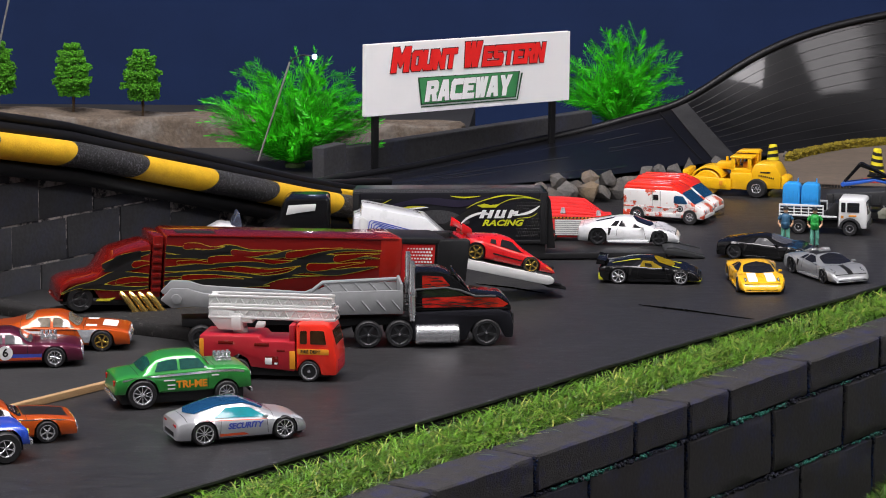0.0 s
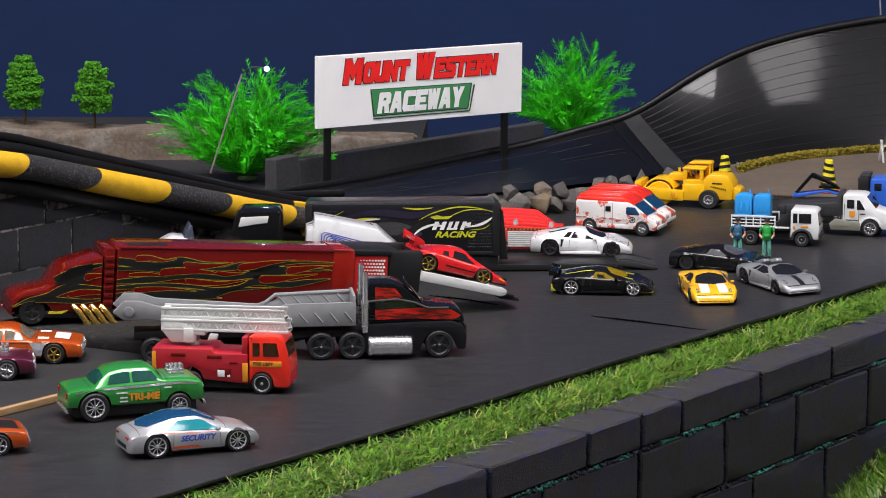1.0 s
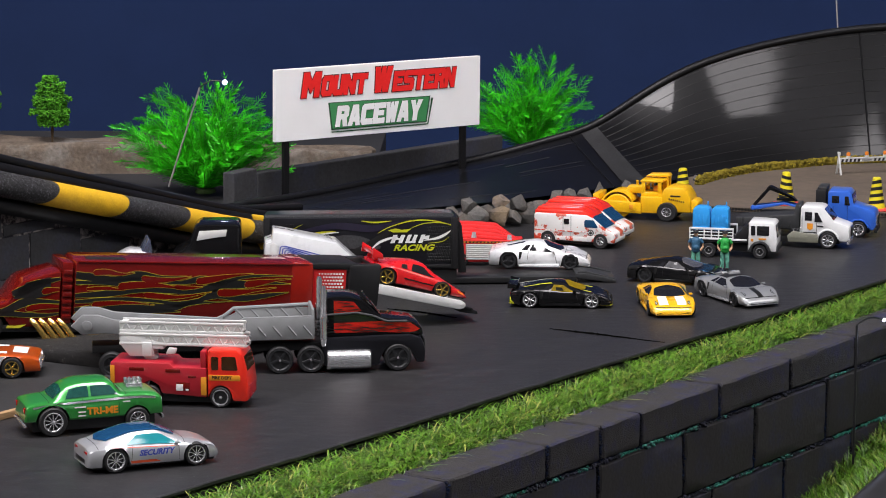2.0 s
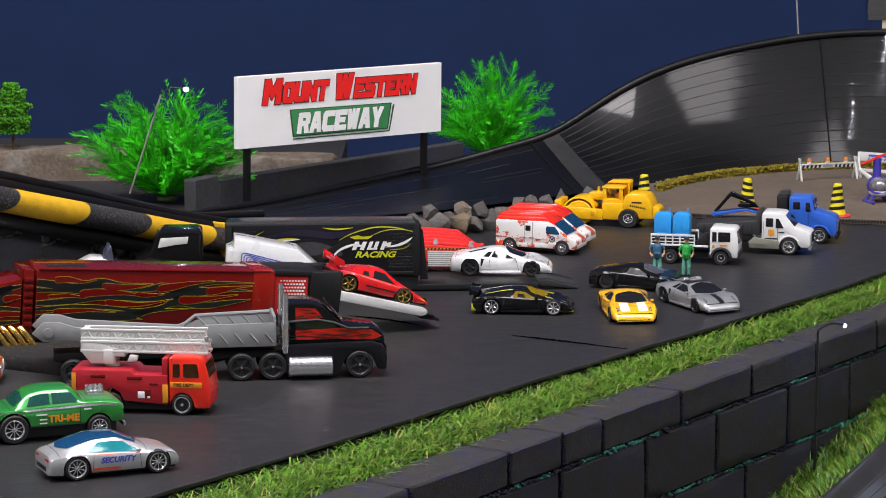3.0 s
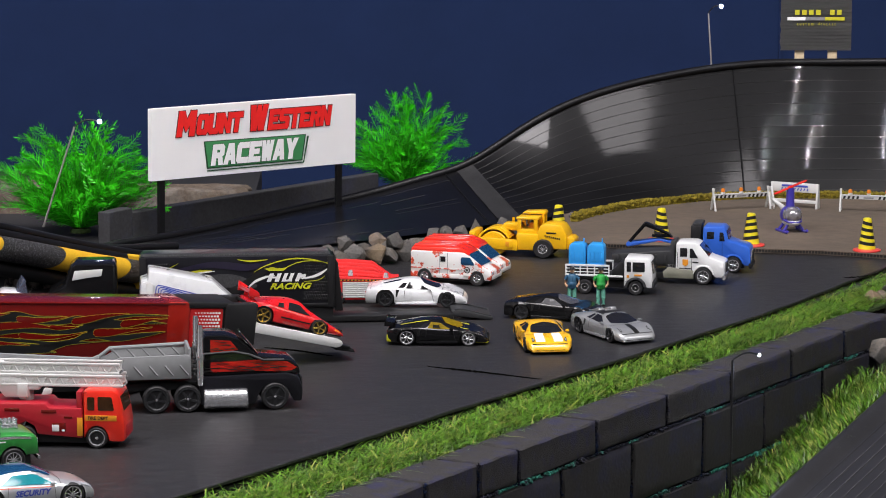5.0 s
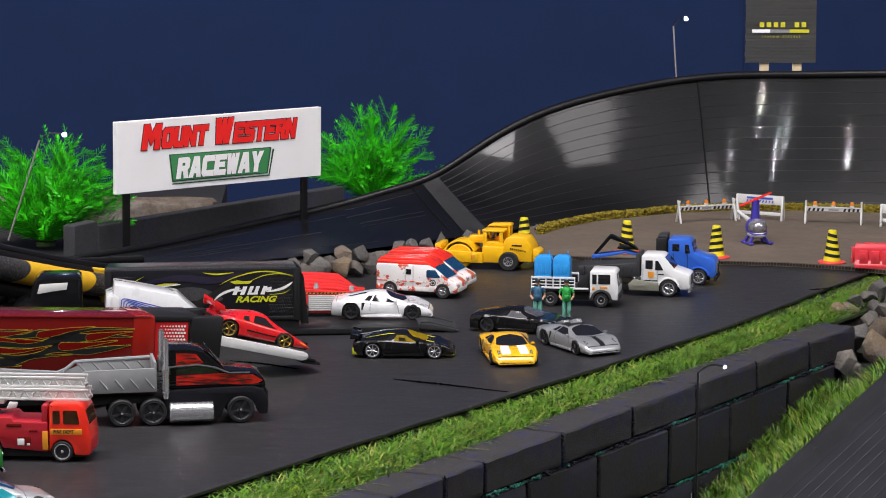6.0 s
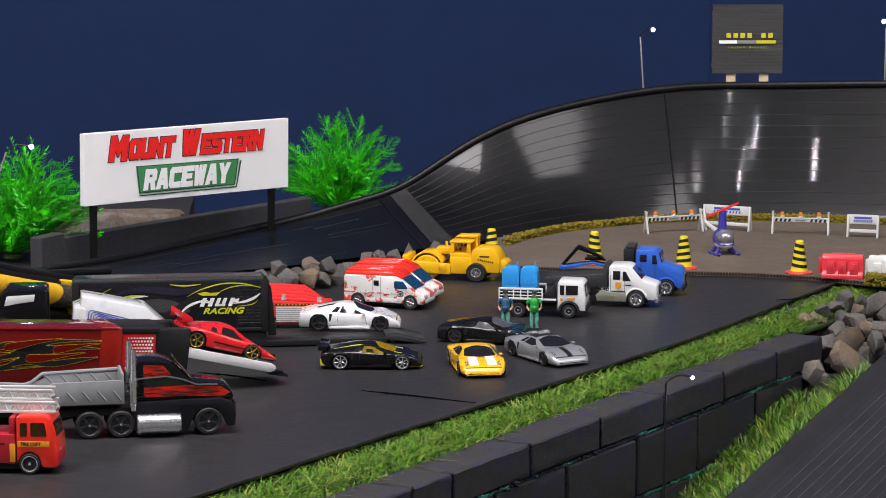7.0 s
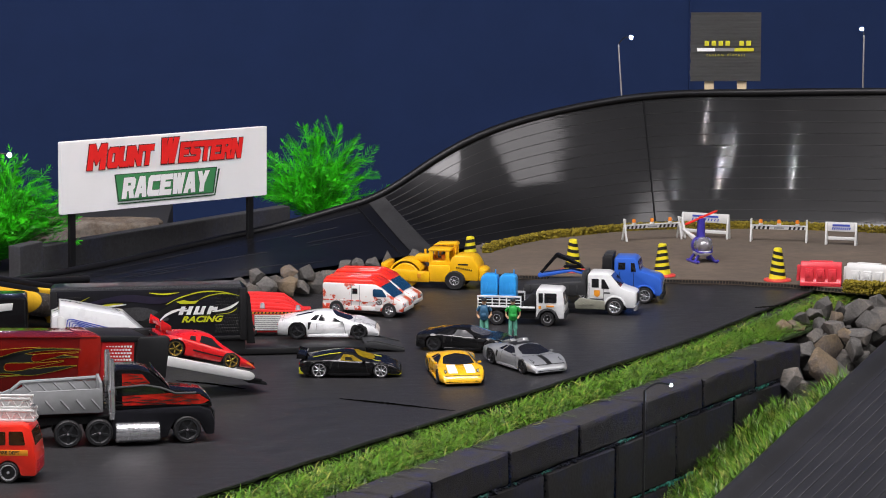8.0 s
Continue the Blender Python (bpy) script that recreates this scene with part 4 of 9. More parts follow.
def wheel(parent, x, y, r, w, rim, spokes=5, face=1, rim_r=0.66, lip=None):
    """A tyre with a rim of spokes. face: +1 where the outside is towards +y."""
    bm = bmesh.new()
    h = w / 2
    lathe(bm, [(r * rim_r, -h), (r * 0.9, -h), (r * 0.985, -h * 0.72), (r, -h * 0.4), (r, h * 0.4), (r * 0.985, h * 0.72), (r * 0.9, h), (r * rim_r, h), (r * rim_r, -h)], (x, y, r), "Y", 28, False)
    ty = vp("wheel", bm, P_TYRE, parent)
    bm = bmesh.new()
    yo = y + face * (h - 0.25)
    rr = r * rim_r
    lathe(bm, [(rr * 0.98, -face * h * 0.3), (rr * 0.86, face * (h - 0.5)), (rr * 0.8, face * (h - 1.1)), (0.0, face * (h - 1.3))], (x, y, r), "Y", 28, False)
    for f in bm.faces:
        f.material_index = 1
    old = set(bm.faces)
    lathe(bm, [(rr * 0.97, face * (h - 0.4)), (rr * 1.03, face * (h + 0.06)), (rr * 0.93, face * (h + 0.12)), (rr * 0.85, face * (h - 0.5))], (x, y, r), "Y", 28, False)
    lathe(bm, [(rr * 0.2, face * (h - 1.0)), (rr * 0.2, face * (h - 0.1)), (0, face * (h + 0.1))], (x, y, r), "Y", 12)
    for k in range(spokes):
        a = 2 * math.pi * k / spokes + 0.3
        mm = Matrix.Translation((x, yo - face * 0.25, r)) @ Matrix.Rotation(a, 4, "Y")
        box(bm, (rr * 0.52, 0, 0), (rr * 0.8, 0.55, rr * (0.24 if spokes < 6 else 0.13 if spokes < 8 else 0.10)), 0.08, m=mm, segs=1)
    bright = {P_CHROME: P_SPOKE, P_GOLD: P_SPOKEG}.get(rim, P_SPOKED)
    vp("rim", bm, [bright, P_RIMD], ty, lip or "")
    return ty


def axles(parent, xs, half, rs, w, rim, spokes=5, rim_r=0.66):
    for x, r in zip(xs, rs):
        for side in (-1, 1):
            wheel(parent, x, side * (half - w / 2), r, w, rim, spokes, side, rim_r)


def on_wheels(rear, front, half, xr, xf, z=0.0, scale=1.0, pitch=0.0):
    """The pose of a vehicle from where its right-hand wheels stand on the ground (local -y side)."""
    a, b = Vector((*rear, 0)), Vector((*front, 0))
    d = (b - a).normalized()
    left = Vector((-d.y, d.x, 0))
    mid = (a + b) / 2 - d * ((xr + xf) / 2 * 0.001 * scale) + left * (half * 0.001 * scale)
    return Matrix.Translation((mid.x, mid.y, z)) @ Matrix.Rotation(math.atan2(d.y, d.x), 4, "Z") @ Matrix.Rotation(radians(-pitch), 4, "Y") @ Matrix.Scale(scale, 4)


def chassis(parent, xs, half, z0=2.2, z1=8.0, inset=2.6):
    bm = bmesh.new()
    box(bm, ((xs[0] + xs[-1]) / 2, 0, (z0 + z1) / 2), (xs[-1] - xs[0], 2 * (half - inset), z1 - z0), 0.6)
    vp("chassis", bm, P_CHASSIS, parent, "black plastic underbody")


WEDGE = [(-35.5, 9.0, 8.0, 13.0, 10.5), (-34.6, 12.2, 11.0, 14.8, 11.5), (-29, 13.4, 12.0, 15.8, 11.0), (-20, 15.2, 12.0, 16.0, 10.2), (-11, 17.0, 11.9, 15.9, 9.6), (-4, 17.7, 11.5, 15.6, 9.3),
         (1.5, 17.3, 11.0, 15.4, 9.4), (9, 14.5, 11.0, 15.3, 10.6), (17.5, 11.6, 10.6, 15.3, 11.8), (26, 10.0, 9.2, 15.1, 12.2), (31.5, 8.0, 7.2, 14.2, 12.0), (34.2, 6.0, 5.2, 12.8, 11.0), (35.4, 4.2, 3.7, 11.6, 10.0)]


def supercar(name, label, m, body, glass, rim, spokes=5, wing=False, stripes=None, open_top=False, accents=None, engine=None, inside=None):
    """A low wedge-shaped sports car."""
    t = thing(name, label, "toy car", m)
    xs, rs = (-21.5, 21.5), (5.8, 5.4)
    sh = Shell(WEDGE, list(zip(xs, rs)), sill=2.6, arch=1.1, haunch=1.1, tuck=0.035)
    vp("body", sh.mesh(0.6), body, t)
    chassis(t, (-33, 33), 15.0, 2.0, 7.5)
    axles(t, xs, 16.3, rs, 4.6, rim, spokes, 0.78)
    bm = bmesh.new()
    for s in (1, -1):
        sh.patch(bm, (2.2, 5.6), (17.0, 14.2), 0, 2.7 * s, out=0.22)
    vp("windscreen", bm, glass, t, smooth=60)
    for s in (1, -1):
        bm = bmesh.new()
        sh.patch(bm, (-5.0, -7.0), (1.6, 10.5), 3.3 * s, 4.8 * s, out=0.22)
        vp("side_window", bm, glass, t, smooth=60)
        bm = bmesh.new()
        sh.patch(bm, (-9.2, -12.5), (-6.4, -8.4), 3.4 * s, 4.75 * s, nx=4, out=0.2)
        vp("quarter_window", bm, P_GLASSK, t, smooth=60)
        # the scoop ahead of the rear wheel
        bm = bmesh.new()
        sh.patch(bm, (-13.4, -13.6), (-7.0, 3.0), 7.3 * s, 8.9 * s, nx=8, out=0.6)
        vp("side_scoop", bm, body, t, smooth=60)
        bm = bmesh.new()
        sh.patch(bm, (-14.0, -14.2), (-11.8, -13.2), 6.0 * s, 7.2 * s, nx=4, out=0.12)
        vp("air_intake", bm, P_STRK, t)
        bm = bmesh.new()
        sh.patch(bm, (26.6, 24.6), (29.4, 31.0), 1.95 * s, 2.95 * s, nx=6, out=0.20)
        hl = vp("headlight", bm, P_STRK, t, smooth=60)
        bm = bmesh.new()
        sh.patch(bm, (27.4, 26.4), (28.9, 30.0), 2.15 * s, 2.75 * s, nx=6, out=0.30)
        vp("lens", bm, P_LAMPG, hl, "clear headlight lens", smooth=60)
        bm = bmesh.new()
        box(bm, (-35.3, s * 9.5, 9.4), (0.6, 5.0, 1.2), 0.25)
        vp("tail_light", bm, P_BRIGHTRED, t)
        bm = bmesh.new()
        if accents:
            box(bm, (31.6, s * 11.6, 4.4), (4.6, 3.4, 1.9), 0.4, rz=-24 * s)
        else:
            box(bm, (34.4, s * 7.6, 3.7), (1.6, 5.0, 0.5), 0.3, rz=-12 * s)
        vp("front_intake", bm, P_STRK if not accents else accents, t)
        bm = bmesh.new()
        prism(bm, [(-14.6, 1.9), (14.6, 1.9), (13.6, 3.6), (-13.6, 3.6)], s * 15.4 - 0.7, s * 15.4 + 0.7, 0.3)
        vp("side_skirt", bm, body, t)
    for s in (1, -1):
        bm = bmesh.new()
        sh.patch(bm, (-24.0, -22.0), (-10.0, -11.5), 1.0 * s, 1.9 * s, out=0.2)
        vp("engine_louvre", bm, engine or P_GLASSK, t, smooth=60)
    seams(sh, t, ((-7.4, -9.0, 4.95, 8.9), (9.8, 13.2, 4.95, 8.9), (18.2, 18.2, 0.0, 4.9), (-31.8, -31.8, 0, 4.9)))
    mirrors(t, 9.5, 15.4, 12.2, body)
    bm = bmesh.new()
    prism(bm, [(26, 1.9), (34.8, 1.9), (35.6, 2.7), (34.6, 3.3), (26, 3.3)], -12.4, 12.4, 0.3)
    vp("splitter", bm, accents or body, t)
    bm = bmesh.new()
    box(bm, (-34.0, 0, 3.8), (3.6, 25, 2.8), 0.6)
    vp("rear_bumper", bm, P_CHASSIS, t)
    if accents:
        for s in (1, -1):
            bm = bmesh.new()
            box(bm, (-33.4, s * 12.6, 5.2), (3.8, 5.4, 5.2), 0.8, rz=10 * s)
            vp("bumper_corner", bm, accents, t, "yellow bumper corner")
    if stripes is not None:
        for s0, s1 in stripes[1]:
            bm = bmesh.new()
            sh.patch(bm, stripes[2][0], stripes[2][1], s0, s1, out=0.10, nx=18, ns=3)
            vp("hood_stripe", bm, stripes[0], t, smooth=60)
    if wing:
        bm = bmesh.new()
        prism(bm, [(-36.6, 15.6), (-30.5, 15.0), (-30.3, 15.6), (-36.4, 16.6)], -14, 14, 0.25)
        for s in (-1, 1):
            prism(bm, [(-33.6, 11.5), (-31.4, 11.5), (-31.6, 15.4), (-34.0, 15.6)], s * 8 - 0.5, s * 8 + 0.5, 0.2)
            prism(bm, [(-37.2, 13.4), (-31.0, 13.2), (-30.8, 15.9), (-36.8, 17.2)], s * 14 - 0.4, s * 14 + 0.4, 0.2)
        vp("rear_wing", bm, body, t)
        for s in (1, -1):
            bm = bmesh.new()
            sh.patch(bm, (-26, -26), (-8, -6), 2.2 * s, 2.75 * s, out=0.14, ns=2)
            vp("roof_stripe", bm, accents, t, smooth=60)
    if inside is not None:
        for s in (1, -1):
            bm = bmesh.new()
            sh.patch(bm, (-3.5, -3.5), (0.5, 2.0), 3.9 * s, 4.7 * s, out=0.3, nx=4)
            vp("seat", bm, inside, t, "dark seat seen through the window", smooth=60)
    if open_top:
        bm = bmesh.new()
        for s in (1, -1):
            sh.patch(bm, -9.5, 1.2, 0, 2.9 * s, out=0.16)
        vp("cockpit", bm, P_CHASSIS, t, "open black cockpit", smooth=60)
        for s in (-1, 1):
            bm = bmesh.new()
            prism(bm, [(-24, 15.0), (-9.0, 16.2), (-8.0, 18.0), (-9.6, 19.2), (-13, 18.6)], s * 5.0 - 2.2, s * 5.0 + 2.2, 0.7)
            vp("head_fairing", bm, body, t)
        bm = bmesh.new()
        box(bm, (-4, 0, 17.9), (1.6, 9, 1.0), 0.3)
        vp("seat_back", bm, P_GREY, t)
    return t


# the row of exotic cars on the mat
supercar("sports_car", "gloss black supercar toy with yellow details and chrome wheels", on_wheels((0.0185, 2.080), (0.0615, 2.077), 16, -21.5, 21.5), P_BLACK, P_GLASSO, P_CHROME, 7, wing=True, accents=P_STRY, inside=P_SEAT,
         stripes=(P_STRY, ((1.5, 2.3), (-2.3, -1.5)), (15.5, 21)))
supercar("sports_car", "yellow supercar toy with two white bonnet stripes", pose(0.1130, 2.0790, 0, 0, 0, -84), P_YELLOW, P_GLASSK, P_RIMD, 5, stripes=(P_STRW, ((0.5, 1.75), (-1.75, -0.5)), (16.4, 30.5)))
supercar("sports_car", "silver open-top supercar toy with a black bonnet stripe", on_wheels((0.1405, 2.128), (0.1605, 2.087), 16, -21.5, 21.5), P_SILVER2, P_GLASSK, P_RIMD, 5, stripes=(P_STRK, ((-0.34, 0.34),), (18.4, 33.0)), open_top=True)
supercar("sports_car", "black supercar toy with dark wheels and clear windows", on_wheels((0.1025, 2.179), (0.1435, 2.165), 16, -21.5, 21.5), P_BLACK, P_GLASSC, P_RIMD, 5)
supercar("sports_car", "pearl white supercar toy parked on the black loading deck", on_wheels((0.005, 2.204), (0.048, 2.201), 16, -21.5, 21.5, z=0.0052, scale=1.05) @ Matrix.Diagonal((1, 1, 1.06, 1)), P_WHITE, P_GLASSK, P_RIMD, 5)

# ---- coupe with patrol markings ----
COUPE = [(-36, 9.5, 8.5, 12.0, 9.0), (-35, 13.2, 11.5, 14.2, 9.8), (-29, 15.3, 13.2, 16.0, 9.8), (-20, 18.6, 13.6, 16.4, 9.8), (-9, 21.0, 13.2, 16.3, 9.8), (0, 21.2, 12.8, 16.2, 9.9),
         (9, 18.6, 12.4, 16.2, 10.4), (18, 14.4, 12.2, 16.2, 11.8), (27, 12.4, 11.4, 15.8, 12.2), (33, 10.2, 9.4, 14.2, 11.5), (35.5, 7.4, 6.6, 12.0, 9.5)]
t = thing("patrol_car", "silver coupe toy with blue roof glass and red and teal stripes", "toy car", on_wheels((-0.2095, 1.6025), (-0.1665, 1.6215), 16.4, -21.5, 22.5, scale=1.04))
xs, rs = (-21.5, 22.5), (6.6, 6.3)
sh = Shell(COUPE, list(zip(xs, rs)), sill=3.4, arch=1.1)
vp("body", sh.mesh(), P_SILVER, t)
chassis(t, (-33, 33), 16, 2.0, 8)
axles(t, xs, 16.6, rs, 4.8, P_CHROME, 10, 0.74)
bm = bmesh.new()
for s in (1, -1):
    sh.patch(bm, (-29, -25), (14.5, 11), 0, 2.95 * s, nx=30)
vp("roof_glass", bm, P_GLASSB, t, "dark blue tinted roof glass", smooth=60)
for s in (1, -1):
    bm = bmesh.new()
    sh.patch(bm, (-9, -16.5), (5.0, 14.8), 3.45 * s, 4.8 * s)
    vp("side_window", bm, P_GLASST, t, "teal tinted window", smooth=60)
    bm = bmesh.new()
    sh.patch(bm, (-24, -20), (16, 9), 5.3 * s, 5.8 * s, out=0.1)
    vp("upper_stripe", bm, P_STRO, t)
    bm = bmesh.new()
    sh.patch(bm, (-13.5, -13), (12.5, 12), 8.1 * s, 8.6 * s, out=0.1)
    vp("lower_stripe", bm, P_STRT, t)
    bm = bmesh.new()
    sh.patch(bm, (-13.5, -13), (0, 3), 7.6 * s, 7.95 * s, out=0.1)
    vp("lower_stripe", bm, P_STRO, t)
    bm = words("SECURITY", 4.2, 0.05, 0.25, 1.0, 0.16)
    move(bm, Matrix.Translation((0.5, s * 16.75, 9.6)) @ Matrix.Rotation(radians(180 if s > 0 else 0), 4, "Z") @ Matrix.Rotation(radians(90), 4, "X"))
    vp("lettering", bm, P_STRB, t, "blue security lettering")
    bm = bmesh.new()
    sh.patch(bm, (28, 27), (32, 33.5), 2.6 * s, 5.4 * s, nx=5)
    vp("headlight", bm, P_LAMPG, t, smooth=60)
    bm = bmesh.new()
    box(bm, (-35.4, s * 8.5, 10.4), (0.8, 5.5, 1.6), 0.3)
    vp("tail_light", bm, P_BRIGHTRED, t)
seams(sh, t, ((-12.0, -13.5, 4.95, 8.9), (12.5, 13.5, 4.95, 8.9), (16.5, 16.5, 0.0, 4.9), (-30.5, -30.5, 0.0, 4.9)))
mirrors(t, 12.0, 16.2, 13.6, P_SILVER)
bm = bmesh.new()
box(bm, (-35.6, 0, 5.8), (0.9, 17, 3.0), 0.5)
vp("diffuser", bm, P_CHASSIS, t)

P_GLASSI = mat("clear_window_pale_seats", (0.16, 0.14, 0.11), rough=0.08, var=0.5, scale=140, coat=0.9)
P_GLASSN = mat("brown_tint_window", (0.045, 0.020, 0.008), rough=0.1, var=0.4, scale=140, coat=0.7)

# ---- saloon and muscle cars ----
MUSCLE = [(-38, 9.0, 8.4, 13.5, 11.5), (-37, 12.8, 12.0, 14.6, 12.0), (-28, 14.2, 13.0, 15.4, 12.0), (-20, 17.0, 13.2, 15.6, 10.4), (-11, 19.9, 13.0, 15.6, 10.0), (-2, 20.2, 12.8, 15.5, 10.0),
          (3, 19.0, 12.8, 15.4, 10.2), (10, 14.0, 12.6, 15.3, 12.0), (22, 13.4, 12.3, 15.2, 12.4), (34, 12.0, 11.2, 14.8, 12.4), (37.5, 10.8, 10.0, 14.0, 12.0), (38.2, 7.0, 6.4, 13.5, 11.5)]


def blower(t, x, z):
    bm = bmesh.new()
    box(bm, (x, 0, z + 1.4), (9, 7, 3.4), 0.5)
    for k in range(4):
        for s in (-1, 1):
            cyl(bm, (x - 3.6 + 2.4 * k, s * 2.0, z + 4.0), 0.95, 3.0, n=10, bev=0.2)
    for k in range(4):
        for s in (-1, 1):
            cyl(bm, (x - 3.6 + 2.4 * k, s * 4.2, z + 1.2), 0.6, 2.6, "Y", 8)
    vp("engine", bm, P_CHROME, t, "exposed chrome engine")


def saloon(name, label, m, rows, body, glass, rim, rs, xs=(-22.5, 23.0), spokes=5, motor=None, screen=(4, 11.5), rear=(-19.5, -14), side=(-13.5, 7.0), sill=3.6):
    t = thing(name, label, "toy car", m)
    sh = Shell(rows, list(zip(xs, rs)), sill=sill, bulge=1.02)
    vp("body", sh.mesh(), body, t)
    chassis(t, (-33, 33), 15, 2.4, 8.5)
    axles(t, xs, 16.0, rs, 4.8, rim, spokes)
    bm = bmesh.new()
    for s in (1, -1):
        sh.patch(bm, (screen[0], screen[0] + 1), (screen[1], screen[1] - 1), 0, 2.9 * s)
    vp("windscreen", bm, glass, t, smooth=60)
    bm = bmesh.new()
    for s in (1, -1):
        sh.patch(bm, (rear[0], rear[0] + 1), (rear[1], rear[1] - 1), 0, 2.9 * s)
    vp("rear_window", bm, glass, t, smooth=60)
    mid = (side[0] + side[1]) / 2 - 1
    for s in (1, -1):
        for a, b in (((side[0] + 1.2, side[0] - 1.2), (mid - 0.7, mid - 0.7)), ((mid + 0.7, mid + 0.7), (side[1] - 2.5, side[1] + 1.5))):
            bm = bmesh.new()
            sh.patch(bm, a, b, 3.35 * s, 4.8 * s)
            vp("side_window", bm, glass, t, smooth=60)
        bm = bmesh.new()
        cyl(bm, (rows[-1][0] - 0.6, s * 10.2, rows[-2][1] - 2.6), 1.9, 1.0, "X", 16, bev=0.2)
        vp("headlight", bm, P_LAMPG, t)
        bm = bmesh.new()
        box(bm, (rows[0][0] + 0.2, s * 10.5, rows[1][1] - 3.0), (0.8, 2.4, 3.0), 0.3)
        vp("tail_light", bm, P_BRIGHTRED, t)
    for x, w, nm in ((rows[-1][0] + 0.1, 26, "front_bumper"), (rows[0][0] - 0.1, 26, "rear_bumper")):
        bm = bmesh.new()
        box(bm, (x, 0, 6.2), (1.6, w, 2.2), 0.6)
        vp(nm, bm, P_CHROME, t)
    bm = bmesh.new()
    box(bm, (rows[-1][0] - 0.1, 0, rows[-2][1] - 2.8), (0.9, 15, 2.6), 0.3)
    for k in range(4):
        box(bm, (rows[-1][0] + 0.3, 0, rows[-2][1] - 3.8 + 0.7 * k), (0.4, 14.5, 0.25))
    vp("grille", bm, P_CHROME, t)
    seams(sh, t, ((side[0] + 8, side[0] + 7.5, 4.95, 8.9), (side[1] + 1.5, side[1] + 1.5, 4.95, 8.9), (screen[1] + 1.5, screen[1] + 1.5, 0.0, 4.9), (rear[0] - 2.0, rear[0] - 2.0, 0.0, 4.9)))
    if motor is not None:
        blower(t, *motor)
    return t, sh


GASSER = [(-37, 11.5, 10.8, 13.0, 11), (-36, 17.2, 16.4, 14.4, 12.0), (-30, 18.4, 17.5, 15.0, 12.2), (-22.5, 19.2, 18.2, 15.2, 12.0), (-19, 22.6, 18.6, 15.2, 10.8), (-13, 26.4, 19.0, 15.2, 10.4), (-4, 27.8, 19.3, 15.2, 10.4), (6, 27.7, 19.6, 15.2, 10.4),
          (10.5, 26.4, 19.7, 15.1, 10.4), (15, 21.2, 19.9, 15.0, 12.0), (24, 20.9, 19.8, 14.8, 12.0), (33, 19.8, 18.6, 14.2, 12.0), (36.5, 17.4, 16.4, 13.6, 11.5), (37.2, 11.0, 10.0, 13.0, 11)]
t, sh = saloon("gasser_car", "metallic green drag saloon toy with big rear wheels", on_wheels((-0.2550, 1.6870), (-0.2089, 1.7038), 16, -22.5, 23, scale=1.08), GASSER, P_GREEN, P_GLASSD, P_CHROME, (7.9, 6.4), spokes=10, motor=(24, 20.2),
               screen=(11.0, 15.4), rear=(-22.4, -16.5), side=(-14.5, 11.5), sill=8.4)
for s in (1, -1):
    bm = words("TRI-ME", 5.2, 0.05, 0.0, 1.05, 0.2)
    move(bm, Matrix.Translation((4.0, s * 15.85, 12.4)) @ Matrix.Rotation(radians(180 if s > 0 else 0), 4, "Z") @ Matrix.Rotation(radians(90), 4, "X"))
    vp("lettering", bm, P_AMBER, t, "amber lettering on the door")
    for x, y, z, w in ((-8, 15.75, 15.0, 6), (-7, 15.8, 12.4, 4), (-7, 15.8, 10.4, 4), (17, 15.4, 16.4, 4)):
        bm = bmesh.new()
        box(bm, (x, s * y, z), (w, 0.2, 0.65))
        vp("small_marking", bm, P_STRW, t)
    bm = bmesh.new()
    sh.patch(bm, (-33, -33), (33, 33), 6.05 * s, 6.3 * s, out=0.12, nx=30, ns=2)
    vp("side_trim", bm, P_CHROME, t)

t, sh = saloon("muscle_car", "metallic orange muscle car toy with white side flash and gold wheels", on_wheels((-0.353, 1.829), (-0.3025, 1.833), 16, -22.5, 23, z=0.0022, scale=1.13), MUSCLE, P_ORANGE, P_GLASSI, P_GOLD, (6.0, 5.8))
for s in (1, -1):
    bm = bmesh.new()
    sh.patch(bm, (-34, -30), (-8, -20), 6.2 * s, 7.6 * s, out=0.12)
    vp("side_flash", bm, P_STRW, t)
    bm = bmesh.new()
    sh.patch(bm, (-30, -30), (28, 28), 5.7 * s, 6.05 * s, out=0.12, nx=26, ns=2)
    vp("pinstripe", bm, P_STRK, t)
    bm = bmesh.new()
    sh.patch(bm, (9.5, 13.5), (25, 16), 5.9 * s, 7.9 * s, out=0.14)
    vp("side_flash", bm, P_LAMPG, t)
bm = bmesh.new()
sh.patch(bm, 14, 20, 1.2, 2.6, out=0.1)
sh.patch(bm, 14, 20, -2.6, -1.2, out=0.1)
sh.patch(bm, 23, 31, -1.4, 1.4, out=0.1)
vp("bonnet_marking", bm, P_STRW, t)

